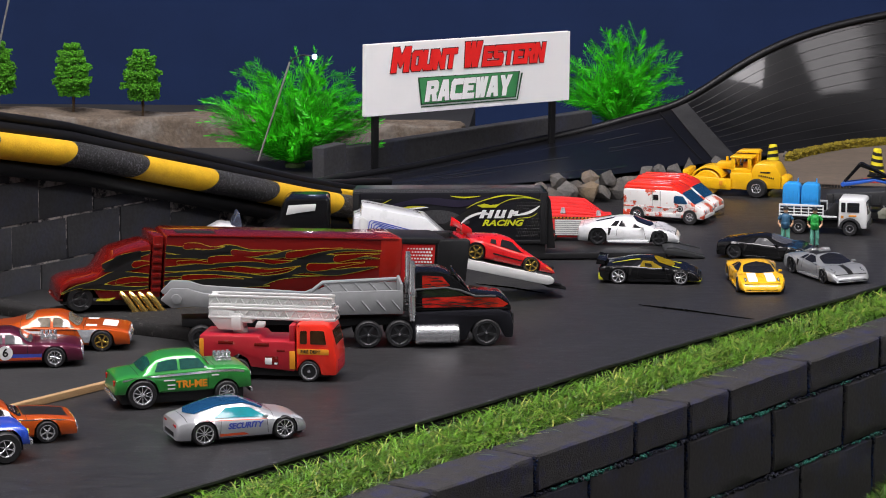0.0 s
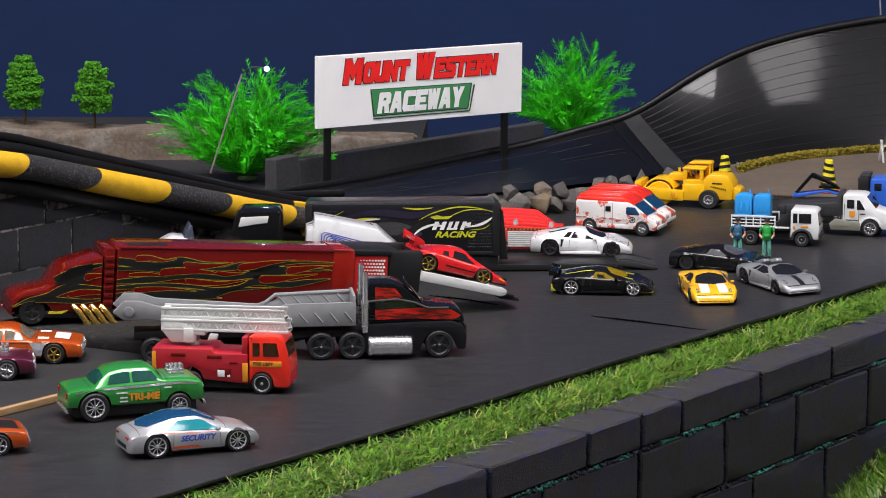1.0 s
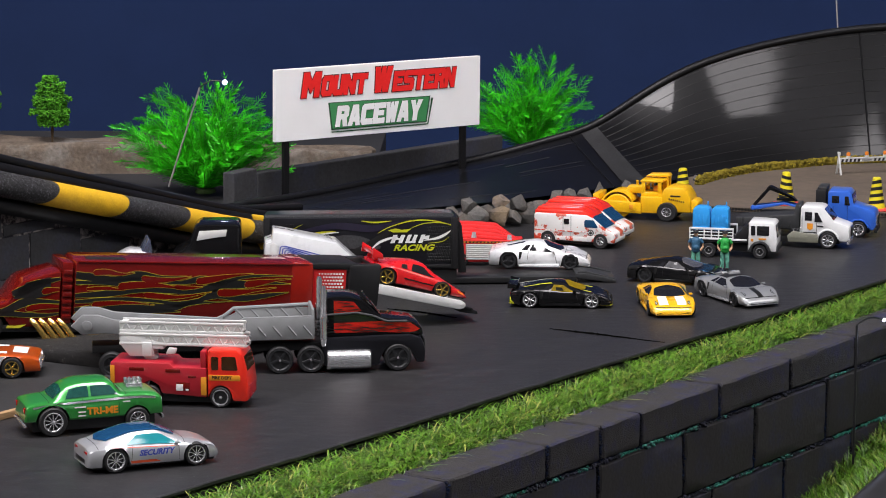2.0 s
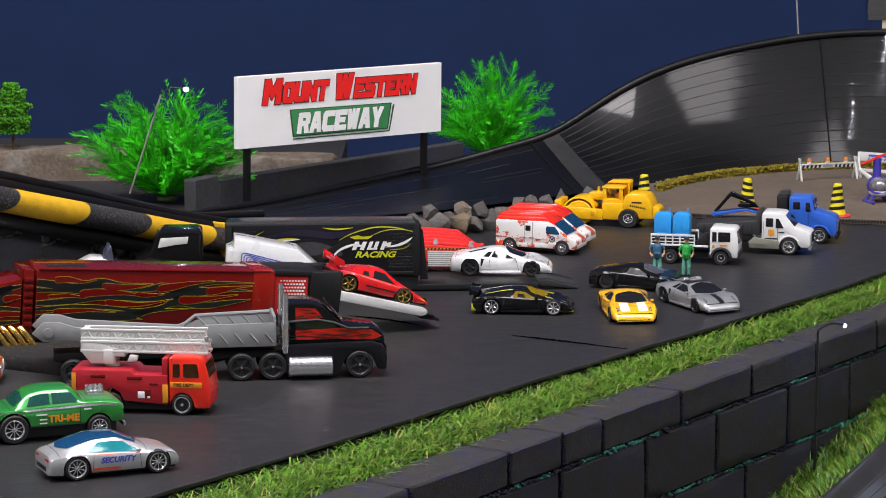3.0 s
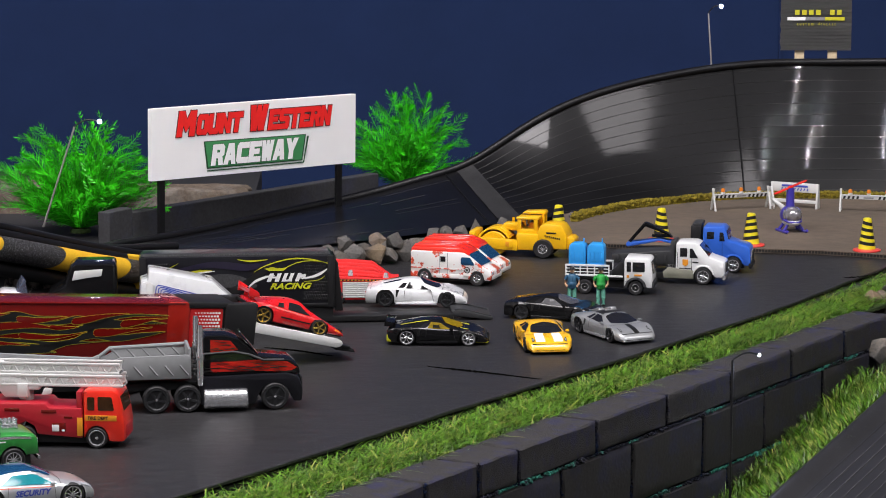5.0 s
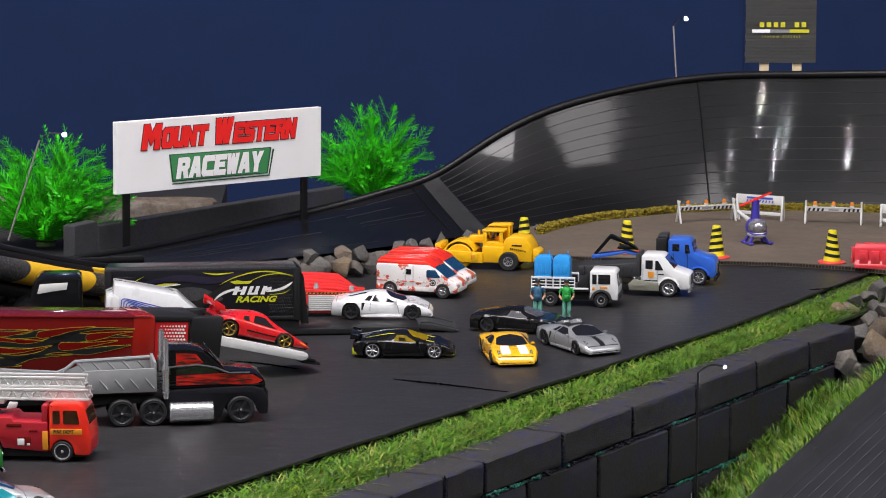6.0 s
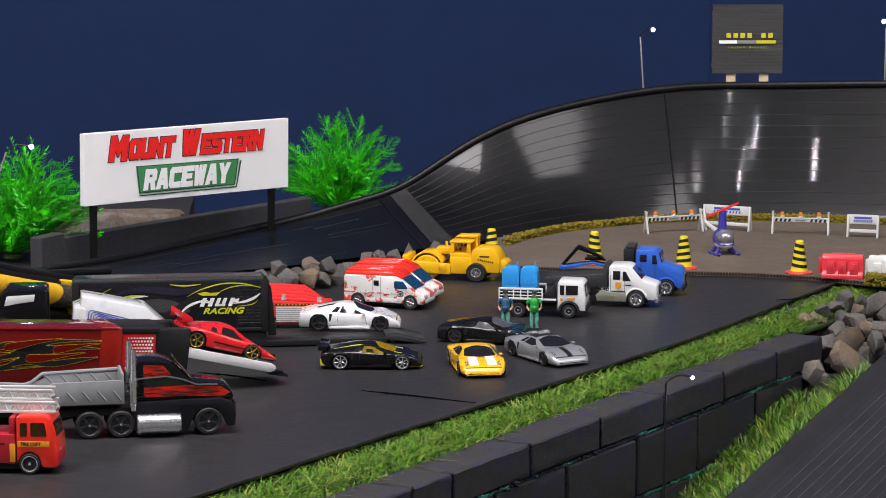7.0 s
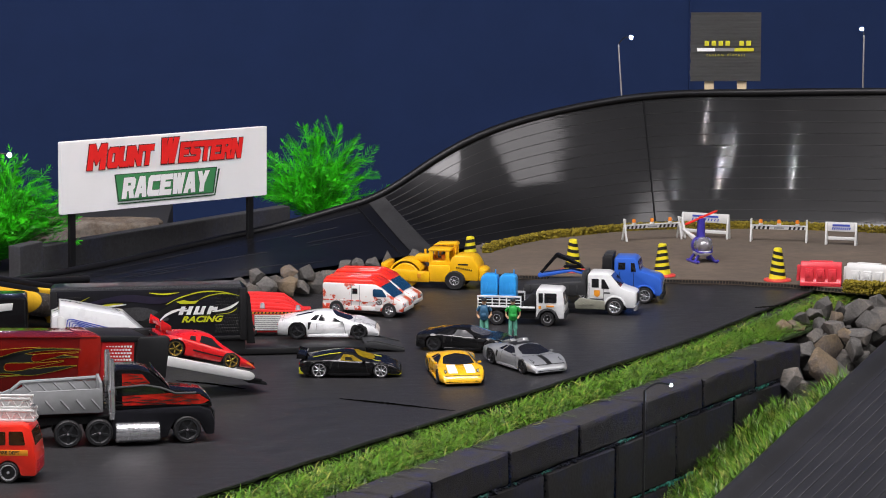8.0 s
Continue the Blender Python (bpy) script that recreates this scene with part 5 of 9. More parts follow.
t, sh = saloon("muscle_car", "plum race saloon toy with a round white number disc", on_wheels((-0.3725, 1.776), (-0.323, 1.785), 16, -22.5, 23, z=0.0022, scale=1.11), MUSCLE, P_PURPLE, P_GLASSC, P_CHROME, (6.2, 5.8), spokes=10, motor=(20, 12.2))
for s in (1, -1):
    bm = bmesh.new()
    cyl(bm, (-3.5, s * 15.95, 9.0), 4.0, 0.12, "Y", 28)
    disc = vp("number_disc", bm, P_STRW, t)
    bm = words("6", 6.6, 0.05, 0.0, 1.0, 0.15)
    move(bm, Matrix.Translation((-3.5, s * 16.1, 9.0)) @ Matrix.Rotation(radians(180 if s > 0 else 0), 4, "Z") @ Matrix.Rotation(radians(90), 4, "X"))
    vp("numeral", bm, P_STRK, disc, "black numeral six")
    bm = bmesh.new()
    sh.patch(bm, -14, 16, 7.0 * s, 7.55 * s, out=0.1, nx=26, ns=2)
    vp("lower_stripe", bm, P_STRB, t)
    bm = bmesh.new()
    sh.patch(bm, -14, 16, 7.55 * s, 8.25 * s, out=0.1, nx=26, ns=2)
    vp("lower_stripe", bm, P_STRO, t)

t, sh = saloon("muscle_car", "orange and black muscle car toy with chrome bumper", on_wheels((-0.343, 1.590), (-0.2955, 1.606), 16, -22.5, 23, scale=1.1), MUSCLE, P_ORANGE, P_GLASSK, P_CHROME, (6.0, 5.6))
bm = bmesh.new()
sh.patch(bm, 12, 34, -1.7, 1.7, out=0.1, nx=18)
vp("bonnet_stripe", bm, P_STRK, t)
for s in (1, -1):
    bm = bmesh.new()
    sh.patch(bm, (-34, -34), (36, 30), 5.2 * s, 5.9 * s, out=0.1, nx=26, ns=3)
    vp("side_stripe", bm, P_STRK, t)

# ---- blue off-road pick-up ----
PICK = [(-34, 16, 15, 13.0, 12.0), (-33, 20, 19, 14.0, 12.5), (-12, 20.4, 19, 14.4, 12.4), (-9, 28.0, 18.8, 14.4, 10.5), (2, 28.4, 18.6, 14.4, 10.4), (8, 20.5, 18.4, 14.4, 12.5), (28, 19.2, 18.0, 14.2, 12.6), (33, 17.2, 16.0, 13.4, 12.0), (34, 11.5, 10.8, 13.0, 11.5)]
t = thing("pickup_truck", "blue off-road pick-up toy with knobbly black tyres", "toy car", on_wheels((-0.345, 1.543), (-0.309, 1.559), 17.5, -19, 20))
sh = Shell(PICK, [(-19, 9.0), (20, 9.0)], sill=9.0, arch=1.1)
vp("body", sh.mesh(), P_JEEP, t)
chassis(t, (-30, 31), 14, 5.5, 11)
axles(t, (-19, 20), 18.0, (8.6, 8.6), 6.4, P_CHROME, 6, 0.56)
bm = bmesh.new()
for s in (1, -1):
    sh.patch(bm, (3, 4), (8.2, 7.5), 0, 2.9 * s)
vp("windscreen", bm, P_GLASSK, t, smooth=60)
for s in (1, -1):
    bm = bmesh.new()
    sh.patch(bm, (-8, -8.5), (2.5, 6), 3.4 * s, 4.8 * s)
    vp("side_window", bm, P_GLASSK, t, smooth=60)
    bm = bmesh.new()
    cyl(bm, (33.8, s * 9.0, 14.6), 1.9, 1.0, "X", 14, bev=0.2)
    vp("headlight", bm, P_STRY, t)
    bm = bmesh.new()
    sh.patch(bm, (10, 12), (26, 24), 6.2 * s, 7.0 * s, out=0.1)
    vp("side_marking", bm, P_STRW, t)
bm = bmesh.new()
box(bm, (35.0, 0, 9.6), (2.2, 25, 3.4), 0.8)
vp("front_bumper", bm, P_CHROME, t)
bm = bmesh.new()
box(bm, (-22, 0, 20.4), (19, 21, 0.4), 0.1)
vp("load_bed", bm, P_CHASSIS, t)

# ---- long vehicles, in millimetres in their own frames ----


def ribbon(bm, pts, widths, y, plane=-1):
    """A flat shape in the side plane that follows a line, wide as given."""
    n = len(pts)
    for i in range(n - 1):
        d0 = (pts[min(i + 1, n - 1)] - pts[max(i - 1, 0)]).normalized()
        d1 = (pts[min(i + 2, n - 1)] - pts[i]).normalized()
        n0, n1 = Vector((-d0.y, d0.x)), Vector((-d1.y, d1.x))
        q = [pts[i] + n0 * widths[i], pts[i] - n0 * widths[i], pts[i + 1] - n1 * widths[i + 1], pts[i + 1] + n1 * widths[i + 1]]
        bm.faces.new([bm.verts.new((p.x, y, p.y)) for p in q])


def tongue(x0, z0, length, rise, fat, seed, sway=1.0):
    """The line and half widths of one flame tongue."""
    rnd = random.Random(seed)
    ph, amp = rnd.uniform(0, 6.28), rnd.uniform(1.2, 2.4) * sway
    pts, ws = [], []
    for i in range(25):
        f = i / 24
        pts.append(Vector((x0 + length * f, z0 + rise * f + amp * math.sin(ph + 5.2 * f) * (0.4 + f))))
        g = min(1.0, f / 0.22)
        ws.append(fat * math.sqrt(max(0.0, 1 - (1 - g) ** 2)) * (1 - max(0.0, (f - 0.22) / 0.78)) ** 0.8 + 0.02)
    ws[-1] = 0.02
    return pts, ws


def stroke_line(pts, y, extra, n=30):
    """A flat smooth shape along (x, z, half width) stops, widened by extra."""
    line = spline([(a, b, c) for a, b, c in pts], n)
    bm = bmesh.new()
    ribbon(bm, [Vector((p.x, p.y)) for p in line], [max(0.02, p.z + extra) for p in line], y)
    return bm


def flames(t, tongues, licks, y, fill, line, ground):
    """Black tongues that run together inside one yellow outline, with outlined licks of the ground colour on them."""
    for pts in tongues:
        rim = vp("outline", stroke_line(pts, y, 0.24), line, t, "yellow outline of the flame")
        vp("flame", stroke_line(pts, y - 0.05, 0.0), fill, rim, "black flame print")
    for pts in licks:
        pts = [(a, b, c * 1.3) for a, b, c in pts]
        head = [(pts[0][0] - pts[0][2] * 0.9, pts[0][1], 0.1)] + pts
        rim = vp("outline", stroke_line(head, y - 0.10, 0.24), line, t, "yellow outline of the flame")
        vp("lick", stroke_line(head, y - 0.15, 0.0), ground, rim, "red lick between the flames")


# ---- red transporter with flames ----
T_RED = Matrix.Translation((-0.2785, 1.925, 0.0078)) @ Matrix.Rotation(radians(21.0), 4, "Z") @ Matrix.Rotation(radians(4.2), 4, "Y") @ Matrix.Diagonal((1, 1, 0.96, 1))
t = thing("transporter_truck", "translucent red flame transporter toy with its rear ramp lowered", "toy truck", T_RED)
bm = bmesh.new()
prism(bm, [(0.5, 11), (160, 11), (161, 53), (157, 54.5), (3, 54.5), (0.5, 52)], 0.0, 36, 1.6)
vp("trailer_body", bm, P_MAROON, t, "glossy dark red trailer shell")
bm = bmesh.new()
prism(bm, [(146, 10.4), (161.5, 10.4), (161.5, 54), (159, 55), (148, 55), (146, 54)], -0.5, 36.5, 1.2)
vp("rear_frame", bm, P_MIDRED, t)
bm = bmesh.new()
box(bm, (80, -0.2, 53.6), (156, 1.2, 1.4), 0.5)
vp("roof_rail", bm, P_MAROON, t)
bm = bmesh.new()
box(bm, (22, 9, 54.6), (26, 10, 0.8), 0.3)
vp("roof_vent", bm, P_CHASSIS, t)
bm = bmesh.new()
box(bm, (-4, 18, 32), (7, 34, 42), 1.2)
for k in range(7):
    box(bm, (-4, 0.6, 16 + 5 * k), (6.4, 1.6, 3.2), 0.5)
vp("gap_panel", bm, P_MAROON, t, "ribbed panel between cab and trailer")
bm = bmesh.new()
prism(bm, [(-66.5, 7), (-67, 14), (-66, 18.6), (-60, 21.8), (-51, 23.8), (-42.5, 25.4), (-38, 33), (-33, 40), (-20, 44.4), (-8, 47.8), (-8, 9), (-40, 8), (-43, 13), (-47, 17), (-53, 18.5), (-59, 17), (-63, 13), (-65, 7)], 0.5, 35.5, 2.2)
vp("cab", bm, P_MAROON, t, "sleek dark red cab")
for y in (0.1, 35.9):
    bm = bmesh.new()
    prism(bm, [(-39.0, 28), (-35.5, 34), (-31, 39), (-15, 43), (-15, 31), (-24, 28.5)], y - 0.15, y + 0.15)
    vp("side_window", bm, P_CHASSIS, t)
bm = bmesh.new()
prism(bm, [(-65, 5), (205, 5), (205, 11.5), (-8, 11.5), (-60, 9)], 2, 34, 0.8)
vp("chassis", bm, P_CHASSIS, t)
for x in (-53, 19, 120, 139):
    for y, fc in ((4.6, -1), (31.4, 1)):
        wheel(t, x, y, 9.0, 6.0, P_RIMD, 5, fc, 0.62)
bm = bmesh.new()
lathe(bm, [(9.9, 0.4), (9.9, -0.6), (9.0, -0.8), (9.0, 0.4)], (19, 0.0, 9.4), "Y", 28)
vp("hub_ring", bm, P_GOLD, t, "gold wheel ring")
for k in range(4):
    bm = bmesh.new()
    x = -23.5 + 6.0 * k
    tube(bm, spline([(x - 3, 1.5, 13.5), (x - 1, -1.2, 11.4), (x + 3.0, -2.0, 6.4), (x + 6.0, -1.8, 2.0)], 14), 1.9, 10)
    lathe(bm, [(2.6, -0.6), (2.6, 0.6), (1.6, 0.6), (1.6, -0.2)], (x + 6.2, -2.6, 1.8), "Y", 14)
    vp("exhaust_pipe", bm, P_GOLD, t, "gold exhaust pipe")
flames(t, [((1, 44.5, 2.4), (14, 43, 2.6), (27, 42.4, 1.6), (42, 45, 2.8), (58, 43.6, 1.2), (75, 44.6, 0.1)),
           ((1, 39.5, 1.4), (18, 39.4, 1.2), (36, 40, 2.8), (54, 41, 1.6), (70, 40, 1.2), (84, 42.4, 2.6), (97, 40.6, 2.6), (110, 44.0, 1.2), (126, 45.6, 0.7), (148, 45.4, 0.06)),
           ((1, 30.5, 1.4), (22, 32.2, 2.2), (46, 35.6, 2.4), (70, 34, 1.6), (88, 35.4, 2.8), (99, 39, 3.6), (114, 39.4, 2.6), (130, 40.6, 1.2), (146, 40.0, 0.06)),
           ((1, 26.4, 1.0), (18, 27.6, 1.6), (38, 28.4, 1.4), (58, 27, 1.0), (70, 25, 2.2), (85, 28.6, 1.4), (97, 33, 3.6), (113, 29.8, 2.2), (129, 31.8, 1.6), (145, 34.2, 0.06)),
           ((1, 21.0, 1.4), (18, 23, 2.0), (38, 24.4, 2.4), (54, 23.4, 2.4), (66, 22.8, 2.4), (78, 26, 1.4), (94, 27, 0.4), (110, 28, 0.06)),
           ((1, 16.5, 1.8), (14, 18, 2.0), (30, 20, 2.0), (54, 20.4, 1.4), (72, 20, 0.1))],
          [((14, 46.4, 1.5), (22, 46.8, 1.4), (31, 45.4, 0.7), (40, 46.6, 0.1)),
           ((46, 42.6, 1.5), (56, 41.8, 1.5), (66, 42.4, 0.9), (78, 44.4, 0.1)),
           ((31, 37.2, 1.7), (42, 38.2, 1.8), (58, 38.0, 1.0), (74, 35.6, 0.1)),
           ((68, 37.2, 1.1), (75, 36.6, 1.0), (86, 37.2, 0.1)),
           ((83, 41.2, 1.7), (92, 42.6, 1.7), (104, 45.0, 0.9), (120, 46.8, 0.1)),
           ((48, 31.4, 1.4), (58, 30.6, 1.4), (72, 30.4, 0.8), (92, 34.0, 0.1)),
           ((116, 39.4, 1.8), (124, 40.6, 1.6), (136, 42.6, 0.5), (146, 43.6, 0.1)),
           ((98, 33.4, 1.9), (107, 33.6, 1.9), (119, 35.0, 0.9), (136, 37.4, 0.1)),
           ((14, 24.8, 1.3), (24, 25.6, 1.2), (38, 26.0, 0.7), (54, 24.6, 0.1)),
           ((10, 35.2, 0.8), (22, 35.8, 0.9), (34, 34.4, 0.1))], -0.42, P_STRK, P_FLAME, P_MAROON)
flames(t, [((-40, 31.6, 1.6), (-34, 33.0, 3.2), (-26, 36.4, 2.8), (-17, 39.8, 1.6), (-9, 41.6, 0.6)), ((-31, 38.2, 0.5), (-24, 39.6, 1.2), (-15, 41.0, 1.0), (-9, 42.4, 0.5)),
           ((-66, 12.5, 0.3), (-56, 17.4, 1.0), (-44, 19.8, 2.2), (-32, 25.4, 2.8), (-20, 26.4, 1.6), (-9, 26.0, 0.9)), ((-52, 16.6, 0.8), (-42, 17.8, 1.8), (-30, 17.2, 1.6), (-18, 17.0, 1.2), (-9, 18.2, 0.6))],
          [((-19, 33.2, 1.6), (-14, 34.2, 1.3), (-9, 34.6, 0.7)), ((-29, 21.4, 1.4), (-20, 23.0, 1.5), (-9, 23.0, 1.0))], 0.0, P_STRK, P_FLAME, P_MAROON)
bm = bmesh.new()
prism(bm, [(-43, 8.0), (-34, 8.2), (-30, 10.6), (-37, 9.6), (-42, 9.8)], -0.05, 0.4)
vp("nose_badge", bm, P_FLAME, t, "yellow flame badge")
bm = bmesh.new()
box(bm, (173, 1.5, 37), (23, 2, 27), 0.5)
dots = vp("dotted_panel", bm, P_BRIGHTRED, t, "red panel with white dots")
bm = bmesh.new()
for r in range(10):
    for c in range(9):
        cyl(bm, (164.5 + 2.05 * c + (1.0 if r % 2 else 0), 0.35, 26.5 + 2.3 * r), 0.45 + 0.045 * c, 0.3, "Y", 8)
dd = vp("dots", bm, P_STRW, dots)
bm = bmesh.new()
box(bm, (176, 18, 52.6), (32, 37, 4.2), 0.8)
vp("rear_roof", bm, P_CHASSIS, t)
bm = bmesh.new()
box(bm, (174, 18, 22), (28, 34, 6), 0.8)
vp("rear_sill", bm, P_CHASSIS, t)
bm = bmesh.new()
prism(bm, [(186, 23), (207, 25), (208.5, 53), (207, 54.5), (188, 54), (186, 52)], -1.0, 5.0, 0.8)
prism(bm, [(186, 23), (207, 25), (208.5, 53), (207, 54.5), (188, 54), (186, 52)], 31.0, 37.0, 0.8)
box(bm, (196, 18, 33), (22, 30, 3), 0.5)
vp("door_frame", bm, P_CHASSIS, t, "black open rear door frame")
RSLOPE = Matrix.Translation((209, 0, 37.4)) @ Matrix.Rotation(radians(10.8), 4, "Y")
for y in (0.5, 35.5):
    bm = bmesh.new()
    prism(bm, [(-3, -4), (58.5, -3.4), (61.5, -1.8), (62.4, 0), (61.5, 1.8), (58.5, 3.0), (-3, 3)], y - 1.2, y + 1.2, 0.5)
    cyl(bm, (59, y - 1.3 if y < 10 else y + 1.3, 0), 0.8, 0.5, "Y", 10)
    vp("ramp_arm", bm, P_WPLAST, t, "white ramp arm", m=RSLOPE)
bm = bmesh.new()
box(bm, (34, 18, -1.6), (70, 33, 1.6), 0.5)
for k in range(9):
    box(bm, (2 + 7 * k, 18, -0.5), (1.2, 31, 0.8), 0.2)
prism(bm, [(60, -5.5), (74, -4.5), (73, -2.5), (62, -0.6)], 3, 33, 0.5)
vp("ramp_floor", bm, P_CHASSIS, t, m=RSLOPE)

# the red wedge car on that ramp
CLASSIC = [(-35, 11.0, 10.0, 13.5, 11.5), (-34, 14.6, 13.4, 15.0, 12.0), (-24, 16.2, 13.8, 16.2, 11.0), (-12, 19.2, 13.4, 16.0, 9.6), (-4, 20.4, 12.8, 15.6, 9.2), (1, 20.0, 12.3, 15.5, 9.3),
           (12, 14.6, 11.4, 15.3, 10.8), (18, 12.0, 10.6, 15.2, 12.4), (27, 8.6, 7.6, 14.8, 12.6), (33.5, 6.2, 5.4, 13.4, 11.5), (35.5, 4.4, 3.6, 12.4, 11)]
m_car = T_RED @ MM @ RSLOPE @ Matrix.Translation((28, 18, 2.2)) @ Matrix.Rotation(radians(-5), 4, "Z") @ Matrix.Scale(1000, 4)
c = thing("sports_car", "bright red wedge car toy with gold wheels on the lowered ramp", "toy car", m_car)
xs, rs = (-23.0, 16.8), (6.3, 5.8)
sh = Shell(CLASSIC, list(zip(xs, rs)), sill=3.0, arch=1.08, haunch=0.9)
vp("body", sh.mesh(), P_RED, c)
chassis(c, (-33, 34), 15.5, 2.0, 7.5)
axles(c, xs, 16.4, rs, 4.8, P_GOLD, 5, 0.76)
bm = bmesh.new()
for s in (1, -1):
    sh.patch(bm, (2.6, 4.6), (14.5, 12.5), 0, 2.75 * s)
vp("windscreen", bm, P_GLASSK, c, smooth=60)
for s in (1, -1):
    bm = bmesh.new()
    sh.patch(bm, (-6.0, -7.0), (1.8, 10.0), 3.35 * s, 4.85 * s)
    vp("side_window", bm, P_GLASSK, c, smooth=60)
    bm = bmesh.new()
    sh.patch(bm, (-13.5, -14.5), (-10.0, -10.0), 3.6 * s, 4.8 * s, nx=4)
    vp("air_intake", bm, P_STRK, c)
    bm = bmesh.new()
    sh.patch(bm, (-11, -11), (13, 13), 7.0 * s, 7.25 * s, out=0.12, ns=2)
    vp("door_line", bm, P_STRK, c)
    bm = bmesh.new()
    sh.patch(bm, (28, 28), (32, 33), 5.4 * s, 6.4 * s, out=0.12, nx=4)
    vp("side_light", bm, P_AMBER, c)
bm = bmesh.new()
prism(bm, [(-35.6, 18.6), (-29.0, 19.4), (-29.0, 20.4), (-35.6, 21.2)], -16, 16, 0.3)
for s in (-1, 1):
    prism(bm, [(-36.0, 16.8), (-28, 17.6), (-30, 21.2), (-36.8, 23.6)], s * 15.5 - 0.6, s * 15.5 + 0.6, 0.2)
    box(bm, (-31.5, s * 9, 17.0), (3, 1, 5.0), 0.3)
vp("rear_wing", bm, P_RED, c)
bm = bmesh.new()
box(bm, (-36.0, 0, 11.8), (0.8, 24, 2.2), 0.3)
vp("tail_panel", bm, P_STRK, c)

P_BOX = mat("box_body_plastic", (0.009, 0.009, 0.012), rough=0.3, var=0.2, scale=150, coat=0.15, spec=0.35)

# ---- black box transporter with a loading deck ----
T_BOX = Matrix.Translation((-0.172, 2.158, 0.0)) @ Matrix.Rotation(radians(4.0), 4, "Z")
t = thing("transporter_truck", "black box transporter toy with lime swooshes and a lowered deck", "toy truck", T_BOX)
bm = bmesh.new()
prism(bm, [(0, 12), (139, 12), (140, 47), (137, 50), (3, 50), (0, 47)], 0, 36, 1.0)
vp("container", bm, P_BOX, t, "charcoal box body")
for k in range(4):
    bm = bmesh.new()
    box(bm, (69, 2 + 3.4 * k, 50.2), (136, 1.2, 1.0), 0.4)
    vp("roof_rail", bm, P_DARK, t)
bm = bmesh.new()
box(bm, (69, -0.4, 14.0), (138, 1.6, 2.4), 0.5)
box(bm, (137.5, -0.5, 31), (5, 2, 38), 0.6)
box(bm, (2.5, -0.5, 31), (5, 2, 38), 0.6)
vp("side_frame", bm, P_CHASSIS, t)
bm = bmesh.new()
for r in range(12):
    for k in range(12):
        for x0 in (118,):
            box(bm, (x0 + 1.7 * k + (0.85 if r % 2 else 0), -0.1, 18 + 2.4 * r), (1.2, 0.5, 1.7), 0.15, segs=1)
vp("grille_mesh", bm, P_CHASSIS, t, "raised honeycomb relief")
bm = bmesh.new()
for r in range(12):
    for k in range(9):
        box(bm, (7 + 1.7 * k + (0.85 if r % 2 else 0), -0.1, 18 + 2.4 * r), (1.2, 0.5, 1.7), 0.15, segs=1)
g = vp("grille_mesh", bm, P_CHASSIS, t, "raised honeycomb relief")


def swoosh(bm, pts, w, y):
    line = spline([(a, b, 0) for a, b in pts], 22)
    ws = [w * math.sin(math.pi * (i + 0.4) / 22.5) + 0.06 for i in range(22)]
    ribbon(bm, [Vector((p.x, p.y)) for p in line], ws, y)


P_VIOLET = mat("violet_black_print", (0.016, 0.013, 0.030), rough=0.4, var=0.2, scale=200)
P_GREYPR = mat("grey_dot_print", (0.045, 0.045, 0.048), rough=0.4, var=0.4, scale=900)
for pts, w, m_, nm, lift_ in ((((30, 24), (48, 31), (68, 32), (84, 28)), 5.0, P_GREYPR, "grey dotted print", 0.36), (((24, 40), (52, 44), (78, 42), (98, 46.5)), 2.6, P_VIOLET, "violet black band", 0.40), (((40, 22.5), (64, 24), (84, 35), (96, 46)), 2.8, P_STRK, "black band", 0.42),
                              (((28, 31.5), (34, 36), (42, 38.4), (54, 39.4)), 0.85, P_STRW, "white swoosh", 0.45), (((26, 31), (32, 36.6), (41, 39.4), (52, 40)), 0.75, P_STRY, "lime swoosh", 0.48), (((2, 29.5), (14, 38), (28, 45.4)), 0.28, P_STRY, "lime line", 0.45),
                              (((82, 38.5), (92, 43.5), (108, 47.6), (124, 47), (138, 43)), 0.42, P_STRY, "lime swoosh", 0.45), (((104, 41), (114, 45), (126, 46), (138, 43.4)), 0.30, P_STRY, "lime line", 0.45), (((70, 47.6), (80, 46.4), (92, 47.4)), 0.5, P_STRY, "lime line", 0.45),
                              (((76, 25), (82, 31), (90, 34.5), (97, 35.6)), 0.85, P_STRW, "white swoosh", 0.45), (((115, 33), (124, 34.4), (130, 36.8), (134.6, 40)), 0.95, P_STRW, "white swoosh", 0.45), (((118, 31), (128, 32), (133, 35)), 0.2, P_STRY, "lime line", 0.45)):
    bm = bmesh.new()
    swoosh(bm, pts, w, -lift_)
    vp("swoosh", bm, m_, t, nm)
bm = bmesh.new()
for x, wide in ((91.0, 3.0), (96.6, 3.0), (101.6, 2.6), (106.0, 2.6), (111.2, 2.8)):
    prism(bm, [(x, 31.2), (x + wide, 31.2), (x + wide + 2.4, 37.2), (x + 2.4, 37.2)], -0.62, -0.5)
prism(bm, [(93, 33.6), (98, 33.6), (98.4, 34.9), (93.4, 34.9)], -0.62, -0.5)
prism(bm, [(103, 31.2), (109, 31.2), (109.5, 32.6), (103.5, 32.6)], -0.62, -0.5)
prism(bm, [(113.4, 35.9), (119.4, 36.6), (118.8, 33.8), (113.4, 33.9)], -0.62, -0.5)
vp("emblem", bm, P_STRW, t, "slanted white emblem")
bm = words("RACING", 6.0, 0.06, 0.35, 1.28, 0.22)
move(bm, Matrix.Translation((107.5, -0.55, 27.6)) @ Matrix.Rotation(radians(90), 4, "X"))
